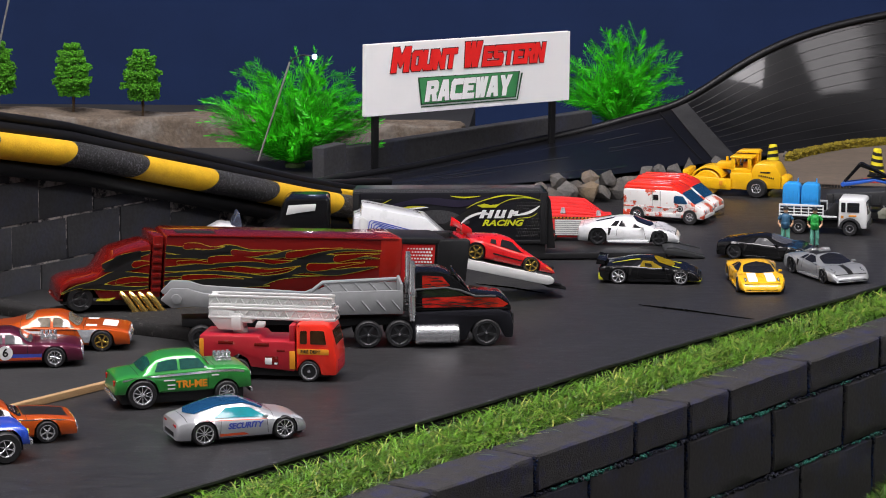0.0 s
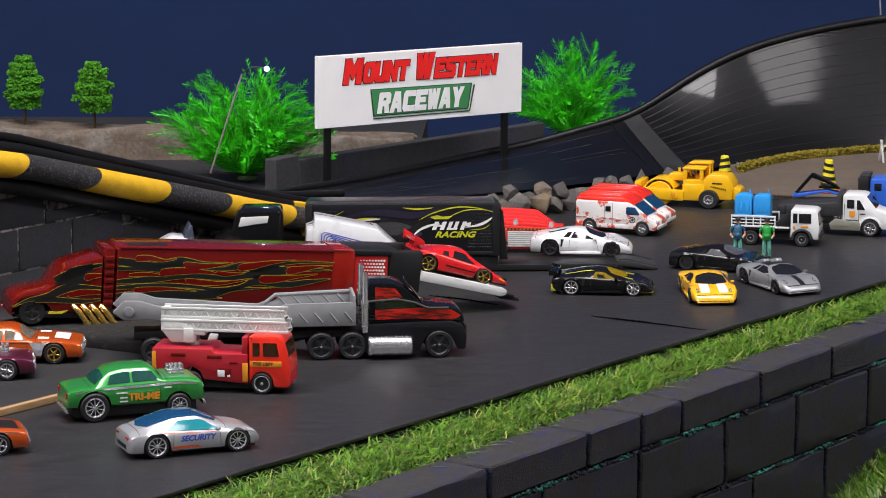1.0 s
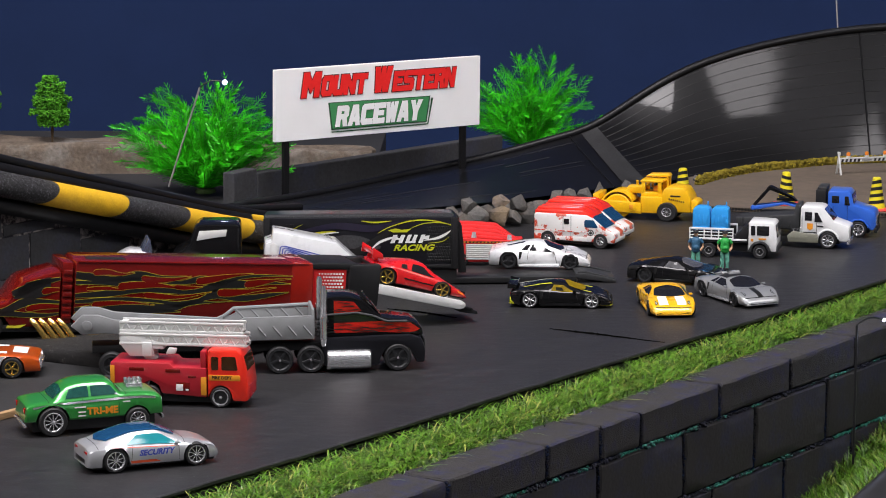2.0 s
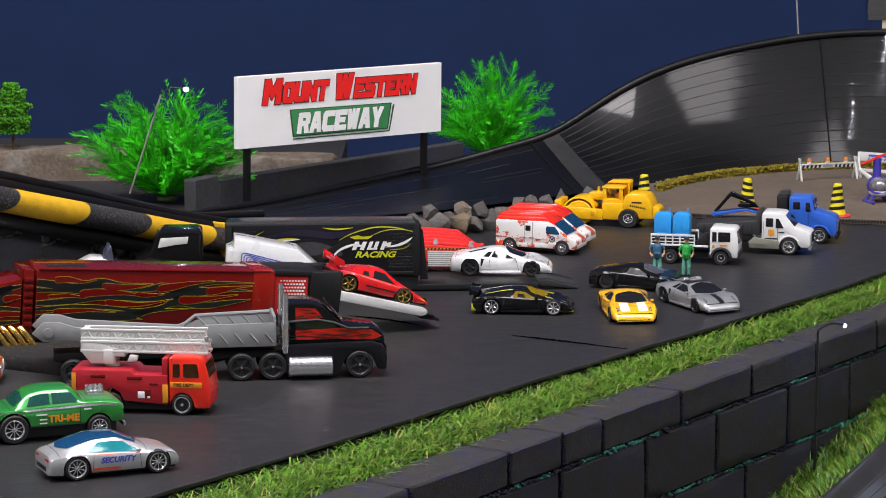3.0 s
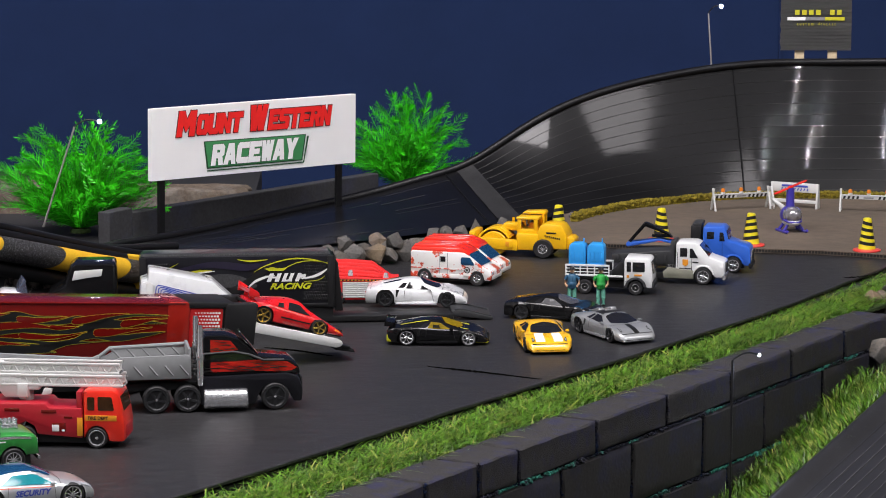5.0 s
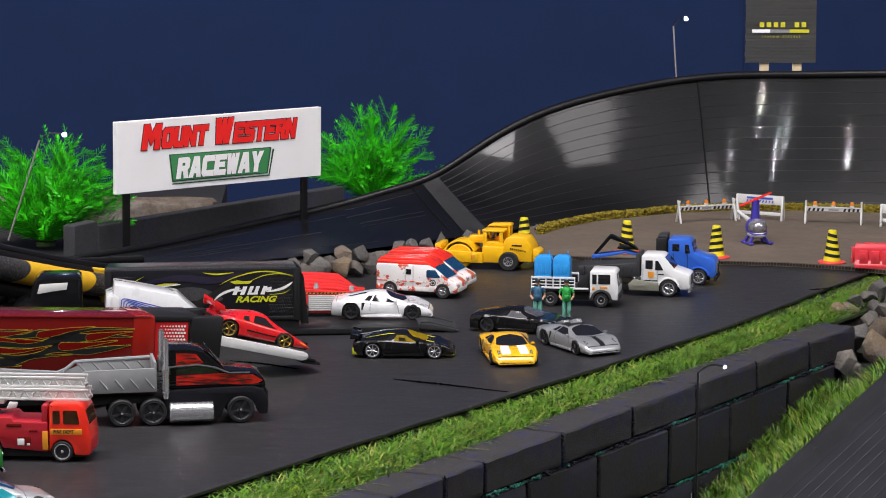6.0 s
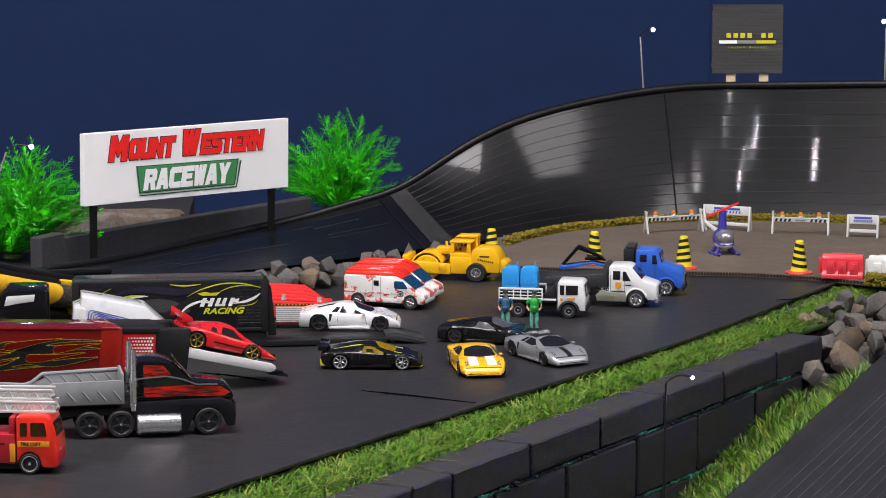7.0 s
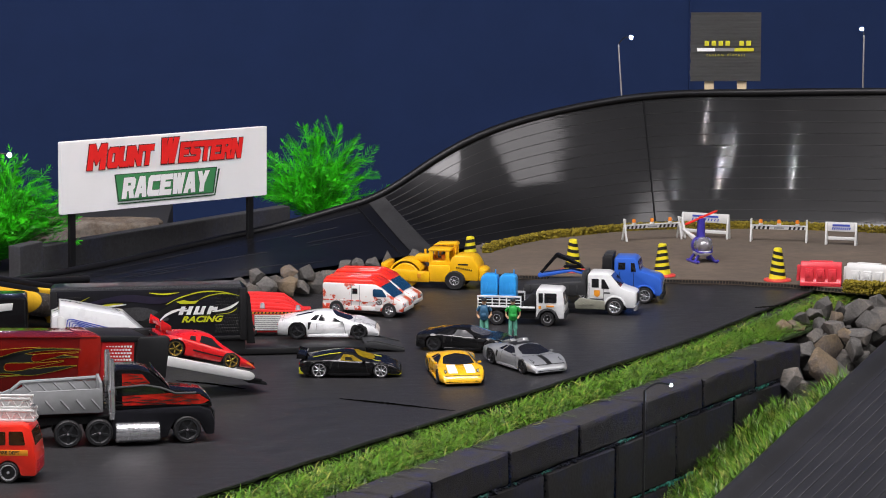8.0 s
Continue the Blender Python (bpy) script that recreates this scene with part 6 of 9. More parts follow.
vp("lettering", bm, P_STRY, t, "lime slanted lettering")
bm = bmesh.new()
prism(bm, [(89.5, 40.6), (93, 39.0), (103, 39.0), (106, 41.4), (99, 40.9), (95, 41.9)], -0.6, -0.45)
vp("emblem", bm, P_STRY, t, "small lime emblem")
bm = bmesh.new()
prism(bm, [(-70, 1.0), (226, 1.0), (226, 5.2), (139, 5.2), (139, 13), (-70, 13)], 1, 36, 0.5)
vp("deck", bm, P_CHASSIS, t, "black low loading deck")
bm = bmesh.new()
prism(bm, [(225.5, 7.0), (233, 7.4), (255, 2.0), (255, 0.4), (250, 0.4), (225.5, 3.6)], 3, 34, 0.5)
for y in (4.5, 32.5):
    prism(bm, [(227, 6.6), (233, 7.0), (254, 1.6), (254, 3.2), (233.5, 8.6), (227, 8.4)], y - 0.9, y + 0.9, 0.2)
vp("ramp", bm, P_DARK, t, "charcoal loading ramp")
bm = bmesh.new()
prism(bm, [(140, 9), (146, 9), (142.5, 44), (140, 48)], 0.4, 3.0, 0.4)
vp("door_post", bm, P_CHASSIS, t)
bm = bmesh.new()
prism(bm, [(140, 9), (146, 9), (142.5, 44), (140, 48)], 33, 35.6, 0.4)
vp("door_post", bm, P_CHASSIS, t)
bm = bmesh.new()
prism(bm, [(-66, 8), (-66, 24), (-54, 30), (-50, 42), (-46, 46), (-18, 46), (-16, 43), (-16, 8)], 1, 35, 2.4)
vp("cab", bm, P_BLACK, t, "black cab with a pale windscreen")
bm = bmesh.new()
prism(bm, [(-48, 34), (-46, 41), (-26, 42), (-27, 37), (-36, 36)], 0.4, 0.9, 0.1)
vp("side_window", bm, P_WPLAST, t, "pale side window")
for x in (-56, -6, 20, 110, 128):
    for y, fc in ((4, -1), (32, 1)):
        wheel(t, x, y, 8.6, 5.6, P_RIMD, 5, fc, 0.62)

def tilt_bed(bm):
    """The bed rises towards its tail."""
    for v in bm.verts:
        v.co.z += max(0.0, -108 - v.co.x) * 0.075


# ---- black tractor with chrome stack and a grey low trailer ----
T_TRUCK = Matrix.Translation((-0.0655, 1.870, 0)) @ Matrix.Rotation(radians(8.0), 4, "Z")
t = thing("tractor_truck", "black and red flame tractor toy towing a grey plastic trailer", "toy truck", T_TRUCK)
bm = bmesh.new()
prism(bm, [(-47, 4), (-12, 4), (-10.6, 9), (-7, 14.5), (0, 17), (7, 14.5), (10.4, 9), (11.5, 5), (17, 5), (17.6, 13), (15, 21), (8, 23.5), (-47, 22)], 0.6, 31.4, 1.4)
vp("lower_body", bm, P_BOX, t, "satin black lower body")
bm = bmesh.new()
prism(bm, [(-46, 22), (16.5, 22), (15, 27.5), (10, 31.5), (-10, 34), (-18, 42), (-23, 46), (-30, 48), (-42, 48), (-46, 46)], 2.4, 29.6, 1.6)
vp("cab", bm, P_BLACK, t, "gloss black cab")
for y in (1.9, 30.1):
    bm = bmesh.new()
    prism(bm, [(-40, 25), (-10, 25), (9, 23.8), (14, 26.5), (8, 30.4), (-9, 32), (-40, 31.2)], y - 0.25, y + 0.25)
    low_panel = vp("flame_panel", bm, P_FLAMEB, t, "red flame panel with black licks")
    out_y = y - 0.34 if y < 10 else y + 0.34
    bm = bmesh.new()
    for a in [(13.5 - 5.2 * k, (25.4, 28.0, 26.6, 29.6, 27.4)[k % 5] - 0.12 * max(0, 13.5 - 3.3 * k - 4), -15 + (k % 3), 0.5, (0.5, 0.35, 0.45, 0.3, 0.4)[k % 5], 41 + k, 0.30) for k in range(14)]:
        ribbon(bm, *tongue(*a), out_y)
    vp("flame_print", bm, P_STRK, low_panel, "black lick print")
    bm = bmesh.new()
    prism(bm, [(-40, 37.0), (-22.5, 38.5), (-27.5, 44.5), (-40, 45.4)], y - 0.25, y + 0.25)
    top_panel = vp("flame_panel", bm, P_FLAMEB, t, "red flame panel with black licks")
    bm = bmesh.new()
    for a in [(-24.5 - 2.4 * k, (39.4, 41.6, 43.6, 38.4)[k % 4], -9, 0.3, (0.35, 0.45, 0.3, 0.3)[k % 4], 51 + k, 0.22) for k in range(5)]:
        ribbon(bm, *tongue(*a), out_y)
    vp("flame_print", bm, P_STRK, top_panel, "black lick print")
    bm = bmesh.new()
    prism(bm, [(-40, 31.4), (-12.6, 32), (-19, 36.9), (-40, 36.0)], y - 0.2, y + 0.2)
    vp("side_window", bm, P_GLASSK, t)
    bm = bmesh.new()
    ln = [Vector((-44, 32.0)), Vector((-44, 36.6)), Vector((-26, 37.6)), Vector((-16, 35.6)), Vector((-7, 31.8)), Vector((6, 31.6))]
    tube(bm, [(p.x, y + (-0.2 if y < 10 else 0.2), p.y) for p in ln], 0.8, 6)
    vp("body_rib", bm, P_DARK, t)
bm = bmesh.new()
prism(bm, [(-20, 47.4), (-9.8, 34.6), (-10.4, 34.4), (-20.6, 47.0)], 4.5, 27.5, 0.1)
vp("windscreen", bm, P_GLASSK, t)
bm = bmesh.new()
box(bm, (17.4, 16, 15), (1.2, 18, 9), 0.4)
vp("grille", bm, P_DARK, t)
for y, k in ((-0.4, -1), (32.4, 1)):
    bm = bmesh.new()
    lathe(bm, [(1.7, 0), (1.9, 3)] + [q for i in range(6) for q in ((2.3, 4 + 2 * i), (2.0, 5 + 2 * i))] + [(2.5, 17), (2.5, 20), (1.9, 21), (1.9, 35), (1.5, 38), (1.2, 38), (1.0, 36), (0.0, 36)], (-46.5, y + 1.6, 17), "Z", 16)
    vp("chimney_pipe", bm, P_CHROME, t, "tall chrome exhaust stack")
    bm = bmesh.new()
    lathe(bm, [(0, -13.6), (5.6, -13.6), (6.4, -12.8)] + [c_ for q in range(8) for c_ in ((6.5, -11.6 + 3.2 * q), (6.0, -11.1 + 3.2 * q), (6.0, -9.6 + 3.2 * q), (6.5, -9.1 + 3.2 * q))] + [(6.4, 13.2), (5.6, 13.8), (0, 13.8)], (-31, y + 1.4 * -k, 8.2), "X", 24)
    vp("fuel_tank", bm, P_CHROME, t, "ribbed chrome fuel tank")
for x in (-74, -54.5, 0):
    for y, fc in ((3.0, -1), (29.0, 1)):
        w_ = wheel(t, x, y, 8.7, 6.2, P_RIMD, 5, fc, 0.78)
        bm = bmesh.new()
        cyl(bm, (x, y + fc * 3.4, 8.7), 0.75, 0.8, "Y", 12, bev=0.15)
        vp("axle_end", bm, P_CHROME, w_, "shiny axle end")
bm = bmesh.new()
box(bm, (-78, 16, 16), (70, 20, 5), 0.8)
box(bm, (-150, 16, 17), (80, 18, 5), 0.8)
vp("frame_rail", bm, P_CHASSIS, t)
for x in (-178,):
    for y, fc in ((3.0, -1), (29.0, 1)):
        wheel(t, x, y, 8.2, 6.0, P_RIMD, 5, fc, 0.7)
bm = bmesh.new()
prism(bm, [(-203, 26), (-196, 33.5), (-186, 34.0), (-176, 31.5), (-112, 31.0), (-108, 33.0), (-108, 23.5), (-112, 21.5), (-182, 22.5), (-196, 21.0)], 1.5, 4.0, 0.7)
prism(bm, [(-203, 26), (-196, 33.5), (-186, 34.0), (-176, 31.5), (-112, 31.0), (-108, 33.0), (-108, 23.5), (-112, 21.5), (-182, 22.5), (-196, 21.0)], 28, 30.5, 0.7)
box(bm, (-150, 16, 23.5), (94, 26, 2.4), 0.5)
tilt_bed(bm)
vp("trailer_bed", bm, P_GREY, t, "grey plastic trailer bed")
bm = bmesh.new()
box(bm, (-80, 16, 22.5), (56, 29, 2.2), 0.6)
for y in (1.8, 30.2):
    prism(bm, [(-109, 21.5), (-54, 21.5), (-52.5, 26), (-52.5, 36), (-55, 36.5), (-96, 36.0), (-103, 32.5), (-109, 31.5)], y - 0.9, y + 0.9, 0.4)
    if y > 10:
        tube(bm, [(-108, y, 31.0), (-101, y, 36.6), (-54, y, 38.2), (-53, y, 32)], 1.3, 8)
    for q in range(5):
        x = -100 + 9.5 * q
        if y > 10:
            tube(bm, [(x, y, 36.6), (x + 6.0, y, 30.0)], 1.3, 6)
        tube(bm, [(x + 3, y - (0.9 if y < 10 else -0.9), 30.0), (x + 8.0, y - (0.9 if y < 10 else -0.9), 24.0)], 0.7, 6)
box(bm, (-53, 16, 31), (1.8, 30, 19), 0.5)
vp("trailer_basket", bm, P_GREY, t, "grey plastic basket with slanted bars")
for y in (0.9, 31.1):
    bm = bmesh.new()
    cyl(bm, (-193, y, 27), 3.2, 1.4, "Y", 16, bev=0.3)
    tilt_bed(bm)
    vp("hinge", bm, P_GREY, t)

# ---- fire engine with a white ladder ----
t = thing("fire_engine", "red fire engine toy carrying a raised white plastic ladder", "toy truck", Matrix.Translation((-0.186, 1.7795, 0)) @ Matrix.Rotation(radians(-6), 4, "Z"))
bm = bmesh.new()
prism(bm, [(-46, 8), (-29, 8), (-27, 13), (-22, 15.6), (-17, 13), (-15, 8), (12, 6), (12, 24), (-8, 24), (-10, 26.5), (-46, 26.5)], -14, 14, 1.0)
box(bm, (10, 0, 28), (3.5, 26, 12), 0.8)
vp("body", bm, P_FIRED, t, "dark red plastic body")
for y in (-14.1, 14.1):
    for x, z, w, h in ((-30, 22.5, 9, 2.0), (-8, 21.8, 9, 2.0), (-2, 12.5, 8, 5.0), (-34, 14, 7, 6), (3.5, 18.5, 5, 1.2)):
        bm = bmesh.new()
        box(bm, (x, y, z), (w, 0.5, h), 0.2)
        vp("side_hatch", bm, P_MAROON, t)
for y in (-14.2, 14.2):
    bm = bmesh.new()
    box(bm, (10.5, y, 13), (3.4, 0.5, 11), 0.2)
    vp("amber_panel", bm, P_AMBER, t)
    bm = bmesh.new()
    box(bm, (-44.6, y, 19), (2.6, 0.5, 11), 0.2)
    vp("amber_panel", bm, P_AMBER, t)
    bm = bmesh.new()
    box(bm, (-4, y, 12), (4.2, 0.5, 4.0), 0.1)
    box(bm, (0.5, y, 10.6), (1.8, 0.5, 1.2), 0.1)
    vp("side_marking", bm, P_STRW, t)
bm = bmesh.new()
prism(bm, [(12.5, 5), (14.6, 9), (16.5, 12), (20.5, 13.4), (24.5, 12), (26.6, 9), (27.4, 4), (37, 4), (37.4, 14), (36, 24), (33.5, 33), (30, 35.5), (14, 35.5), (12.5, 34)], -14.2, 14.2, 1.9)
vp("cab", bm, P_FIRE, t, "bright red cab")
for y in (-14.3, 14.3):
    for a, b, z0, z1 in ((15.2, 19.4, 23, 31), (21.4, 31.0, 23, 31.2)):
        bm = bmesh.new()
        prism(bm, [(a + 0.5, z0), (b - 0.5, z0), (b, z0 + 0.6), (b - (1.2 if b > 30 else 0), z1 - 0.6), (b - (1.8 if b > 30 else 0.5), z1), (a + 0.5, z1), (a, z1 - 0.6), (a, z0 + 0.6)], y - 0.15, y + 0.15)
        vp("side_window", bm, P_GLASSN, t)
    bm = bmesh.new()
    box(bm, (23, y, 18.4), (19, 0.3, 3.4), 0.1)
    vp("side_band", bm, P_AMBER, t)
    s = -1 if y < 0 else 1
    bm = words("FIRE DEPT", 2.7, 0.05, 0.0, 1.0, 0.08)
    move(bm, Matrix.Translation((21.5, y + s * 0.2, 18.4)) @ Matrix.Rotation(radians(180 if s > 0 else 0), 4, "Z") @ Matrix.Rotation(radians(90), 4, "X"))
    vp("lettering", bm, P_STRK, t, "black fire department lettering")
bm = bmesh.new()
prism(bm, [(36.45, 22.5), (34.4, 31.0), (33.6, 31.0), (35.6, 22.5)], -10.6, 10.6)
vp("windscreen", bm, P_GLASSN, t)
bm = bmesh.new()
for k in range(5):
    box(bm, (37.3, 0, 6.5 + 1.6 * k), (0.8, 20, 0.7), 0.2)
vp("grille", bm, P_FIRED, t)
bm = bmesh.new()
box(bm, (-2, 0, 5), (70, 22, 5), 0.6)
vp("chassis", bm, P_CHASSIS, t)
axles(t, (-22, 20.5), 14.4, (6.4, 6.4), 4.6, P_CHROME, 0, 0.74)
bm = bmesh.new()
cyl(bm, (-24, 0, 27.2), 4.4, 5, n=20, bev=0.4)
prism(bm, [(-36, 28.6), (-21, 28.6), (-21, 33), (-15, 33), (-15, 36.5), (-36, 43), (-41, 42), (-42, 36)], -6.5, 6.5, 0.8)
box(bm, (-25, -6.4, 33), (6, 2.4, 8.5), 0.5)
prism(bm, [(-14, 30), (-8, 30.6), (-7, 34), (-12, 34.5)], -7, -4, 0.6)
vp("turntable", bm, P_WPLAST, t, "white ladder turntable")


def ladder(t, x0, x1, z, w, h):
    bm = bmesh.new()
    for y in (-w, w):
        box(bm, ((x0 + x1) / 2, y, z), (x1 - x0, 1.4, 1.6), 0.3)
        box(bm, ((x0 + x1) / 2, y, z + h), (x1 - x0, 1.4, 1.6), 0.3)
        n = int((x1 - x0) / 7)
        for k in range(n + 1):
            x = x0 + (x1 - x0) * k / n
            if k < n:
                tube(bm, [(x + 0.5, y, z), (x + 4.0, y, z + h)], 0.6, 6)
                tube(bm, [(x + 4.0, y, z + h), (x + 7, y, z)], 0.6, 6)
            box(bm, (x if k else x + 0.8, 0, z), (1.2, 2 * w, 1.0), 0.2)
        box(bm, ((x0 + x1) / 2, y * 0.98, z + h / 2), (x1 - x0 - 1, 0.5, h), 0.1)
    box(bm, (x0 + 2, 0, z + h / 2), (4, 2 * w, h), 0.5)
    vp("ladder", bm, P_WPLAST, t, "white plastic ladder section")


ladder(t, -42, 35, 36.2, 6.0, 5.6)
ladder(t, -42, 33, 43.6, 5.0, 5.2)

# ---- second fire engine behind the white car ----
t = thing("fire_engine", "red rescue truck toy with pale roller shutters and ribbed roof", "toy truck", Matrix.Translation((0.000, 2.259, 0)) @ Matrix.Rotation(radians(-2), 4, "Z"))
bm = bmesh.new()
prism(bm, [(-48, 3), (15, 3), (16, 8), (14, 18.6), (-48, 18.6)], -13, 13, 0.8)
vp("body", bm, P_FIREM, t, "bright red body")
for k in range(6):
    y, top = -10.9 + 4.35 * k, 20.6 + 1.9 * k
    bm = bmesh.new()
    prism(bm, [(-48, 18), (15 - 1.6 * k, 18), (15.5 - 1.6 * k, 19.2), (-6, top - 1.2), (-24, top), (-48, top)], y - 2.05, y + 2.05, 0.7)
    vp("roof_rib", bm, P_FIREM, t)
for x, w in ((-41, 18), (-15.5, 23)):
    bm = bmesh.new()
    box(bm, (x, -13.0, 10.6), (w + 0.8, 0.5, 12), 0.1)
    shutter = vp("roller_shutter", bm, P_GREY, t, "pale ribbed roller shutter")
    for k in range(8):
        bm = bmesh.new()
        box(bm, (x, -13.35, 5.4 + 1.5 * k), (w, 0.6, 1.05), 0.25)
        vp("slat", bm, P_WPLAST, shutter)
bm = bmesh.new()
box(bm, (-16, -13.1, 18.0), (60, 0.4, 1.3), 0.1)
band = vp("side_band", bm, P_STRK, t, "black band with amber dashes")
for k in range(22):
    bm = bmesh.new()
    prism(bm, [(-45.4 + 2.7 * k, 17.5), (-44.0 + 2.7 * k, 17.5), (-43.6 + 2.7 * k, 18.5), (-45.0 + 2.7 * k, 18.5)], -13.5, -13.3)
    vp("dash", bm, P_AMBER, band)
for x, z in ((-21.5, 21.6), (5, 19.6)):
    bm = bmesh.new()
    cyl(bm, (x, -8, z + 1.2), 2.2, 4, n=14, r2=1.4)
    vp("beacon", bm, P_LAMPG, t)
axles(t, (-30, 8), 13.4, (4.8, 4.8), 4.4, P_RIMD, 6)

# ---- two ambulances side by side ----
def ambulance(m):
    t = thing("ambulance", "white ambulance toy with chipped red roof and stripes", "toy truck", m, "ambulances parked side by side")
    bm = bmesh.new()
    prism(bm, [(-35, 5), (-28.8, 5), (-27, 9.5), (-22.5, 12), (-18, 9.5), (-16.2, 5), (18, 5), (19.8, 9.6), (24, 12), (28.2, 9.6), (30, 5), (36, 5), (37, 9), (36, 13), (27, 17.2), (15, 26.5), (12, 28), (-34, 28), (-35, 26)], -14, 14, 1.2)
    vp("body", bm, M_AMB, t, "white body with chipped red paint")
    bm = bmesh.new()
    prism(bm, [(-35, 26.5), (-34, 30.5), (8, 31.2), (14, 28.8), (17.5, 25.2), (12, 26.6)], -13.4, 13.4, 0.9)
    for y in (-9, 0, 9):
        prism(bm, [(-34, 30), (-32, 33), (4, 33.6), (13, 29.2), (10, 28.5)], y - 2.2, y + 2.2, 0.9)
    vp("roof", bm, P_FIRE, t, "ribbed red roof")
    for y in (-14.15, 14.15):
        bm = bmesh.new()
        prism(bm, [(9.8, 18.2), (11.2, 17.4), (21.4, 17.4), (21.6, 18.6), (17.8, 23.9), (10.8, 24.0), (9.8, 22.8)], y - 0.15, y + 0.15, 0.1)
        vp("side_window", bm, P_GLASSB, t, "dark blue side window")
        bm = bmesh.new()
        box(bm, (-6, y, 21.5), (4.6, 0.4, 4.6), 0.2)
        vp("small_window", bm, P_GLASSK, t)
        bm = bmesh.new()
        cyl(bm, (15.5, y, 13.2), 2.7, 0.3, "Y", 24)
        emblem = vp("round_emblem", bm, P_STRK, t)
        bm = bmesh.new()
        s = -1 if y < 0 else 1
        cyl(bm, (15.5, y + s * 0.2, 13.2), 1.9, 0.12, "Y", 20)
        vp("emblem_disc", bm, P_WPLAST, emblem)
        bm = bmesh.new()
        for a in (0, 60, 120):
            box(bm, (15.5, y + s * 0.3, 13.2), (0.7, 0.12, 3.2), 0.05)
            bmesh.ops.rotate(bm, verts=bm.verts[:], cent=(15.5, y, 13.2), matrix=Matrix.Rotation(radians(60), 3, "Y"))
        vp("emblem_star", bm, P_STRK, emblem)
        bm = bmesh.new()
        box(bm, (-10, y, 13.4), (49, 0.3, 1.0), 0.1)
        vp("upper_stripe", bm, M_AMBR, t)
        bm = bmesh.new()
        box(bm, (1, y, 7.4), (31, 0.3, 3.6), 0.1)
        box(bm, (-31.5, y, 8.0), (6.5, 0.3, 4.4), 0.1)
        box(bm, (15.5, y, 8.6), (7.0, 0.3, 4.0), 0.1)
        vp("lower_stripe", bm, M_AMBR, t)
        bm = bmesh.new()
        tube(bm, [(-9, y, 27), (-9, y, 9)], 0.25, 5)
        tube(bm, [(-2, y, 27), (-2, y, 9)], 0.25, 5)
        vp("door_groove", bm, P_GREY, t)
        s = -1 if y < 0 else 1
        bm = bmesh.new()
        box(bm, (36.4, s * 9.6, 10.8), (1.0, 4.0, 2.2), 0.4)
        vp("headlight", bm, P_LAMPG, t)
    bm = bmesh.new()
    prism(bm, [(27.8, 17.6), (16.6, 26.3), (16.2, 25.9), (27.4, 17.2)], -11.5, 11.5)
    vp("windscreen", bm, P_GLASSB, t, "dark blue windscreen")
    bm = bmesh.new()
    box(bm, (36.6, 0, 7.4), (1.6, 24, 3.2), 0.6)
    vp("front_bumper", bm, P_WPLAST, t)
    chassis(t, (-33, 34), 13, 3.0, 9)
    axles(t, (-22.5, 24), 14.4, (6.6, 6.6), 4.8, P_CHROME, 6, 0.52)
    return t


M_AMB = mat("chipped_white_paint", (0.74, 0.73, 0.71), rough=0.35, var=0.03, scale=110, second=(0.55, 0.07, 0.03), mix=0.56, spread=0.012, coat=0.3)
M_AMBR = mat("chipped_red_stripe", (0.64, 0.06, 0.025), rough=0.4, var=0.06, scale=150, second=(0.74, 0.73, 0.71), mix=0.50, spread=0.012, coat=0.2)
A1 = on_wheels((0.0335, 2.3375), (0.0760, 2.3215), 14.4, -22.5, 24, scale=0.925)
ambulance(A1)
ambulance(Matrix.Translation((0.0085, 0.033, 0)) @ A1)

# ---- yellow road roller ----
t = thing("road_roller", "yellow road roller toy with a rear rubber wheel", "toy truck", Matrix.Translation((0.1147, 2.4742, 0)) @ Matrix.Rotation(radians(-16), 4, "Z") @ Matrix.Diagonal((1, 1, 0.93, 1)))
bm = bmesh.new()
prism(bm, [(17, 8), (42, 8), (42.6, 20), (41, 24), (37.5, 29.4), (34, 30.2), (23, 30.2), (20, 28.5), (17, 21)], -11.6, 11.6, 1.4)
vp("engine_hood", bm, P_ROLLER, t, "yellow sloping engine hood")
bm = bmesh.new()
prism(bm, [(0.5, 6.5), (15.5, 6.5), (18.5, 12), (18.5, 21), (0.5, 21)], -12.4, 12.4, 0.8)
vp("mid_body", bm, P_ROLLER, t)
bm = bmesh.new()
prism(bm, [(41.8, 8), (47.5, 8), (48, 17), (45, 19.4), (41.8, 19)], -9.5, 9.5, 0.8)
vp("rear_weight", bm, P_ROLLER, t)
for s in (-1, 1):
    bm = bmesh.new()
    prism(bm, [(-38.5, 9.5), (-36, 7.0), (1.5, 6.0), (1.5, 15.5), (-8, 16.0), (-38.5, 17.0)], s * 12.6 - 1.3, s * 12.6 + 1.3, 0.5)
    box(bm, (-5.2, s * 14.0, 11.4), (5.4, 1.0, 7.0), 0.4)
    vp("yoke_beam", bm, P_ROLLER, t)
    bm = bmesh.new()
    box(bm, (-6.6, s * 14.6, 11.6), (3.0, 0.4, 4.0), 0.2)
    vp("beam_hatch", bm, P_AMBER, t)
bm = bmesh.new()
box(bm, (-36.6, 0, 18.6), (5.6, 25, 6.4), 0.9)
vp("front_crossbar", bm, P_ROLLER, t)
bm = bmesh.new()
lathe(bm, [(0, -10.6), (10.2, -10.6), (11, -9.8), (11, 9.8), (10.2, 10.6), (0, 10.6)], (-19, 0, 11), "Y", 36)
vp("drum", bm, P_ROLLER, t, "yellow smooth drum")
bm = bmesh.new()
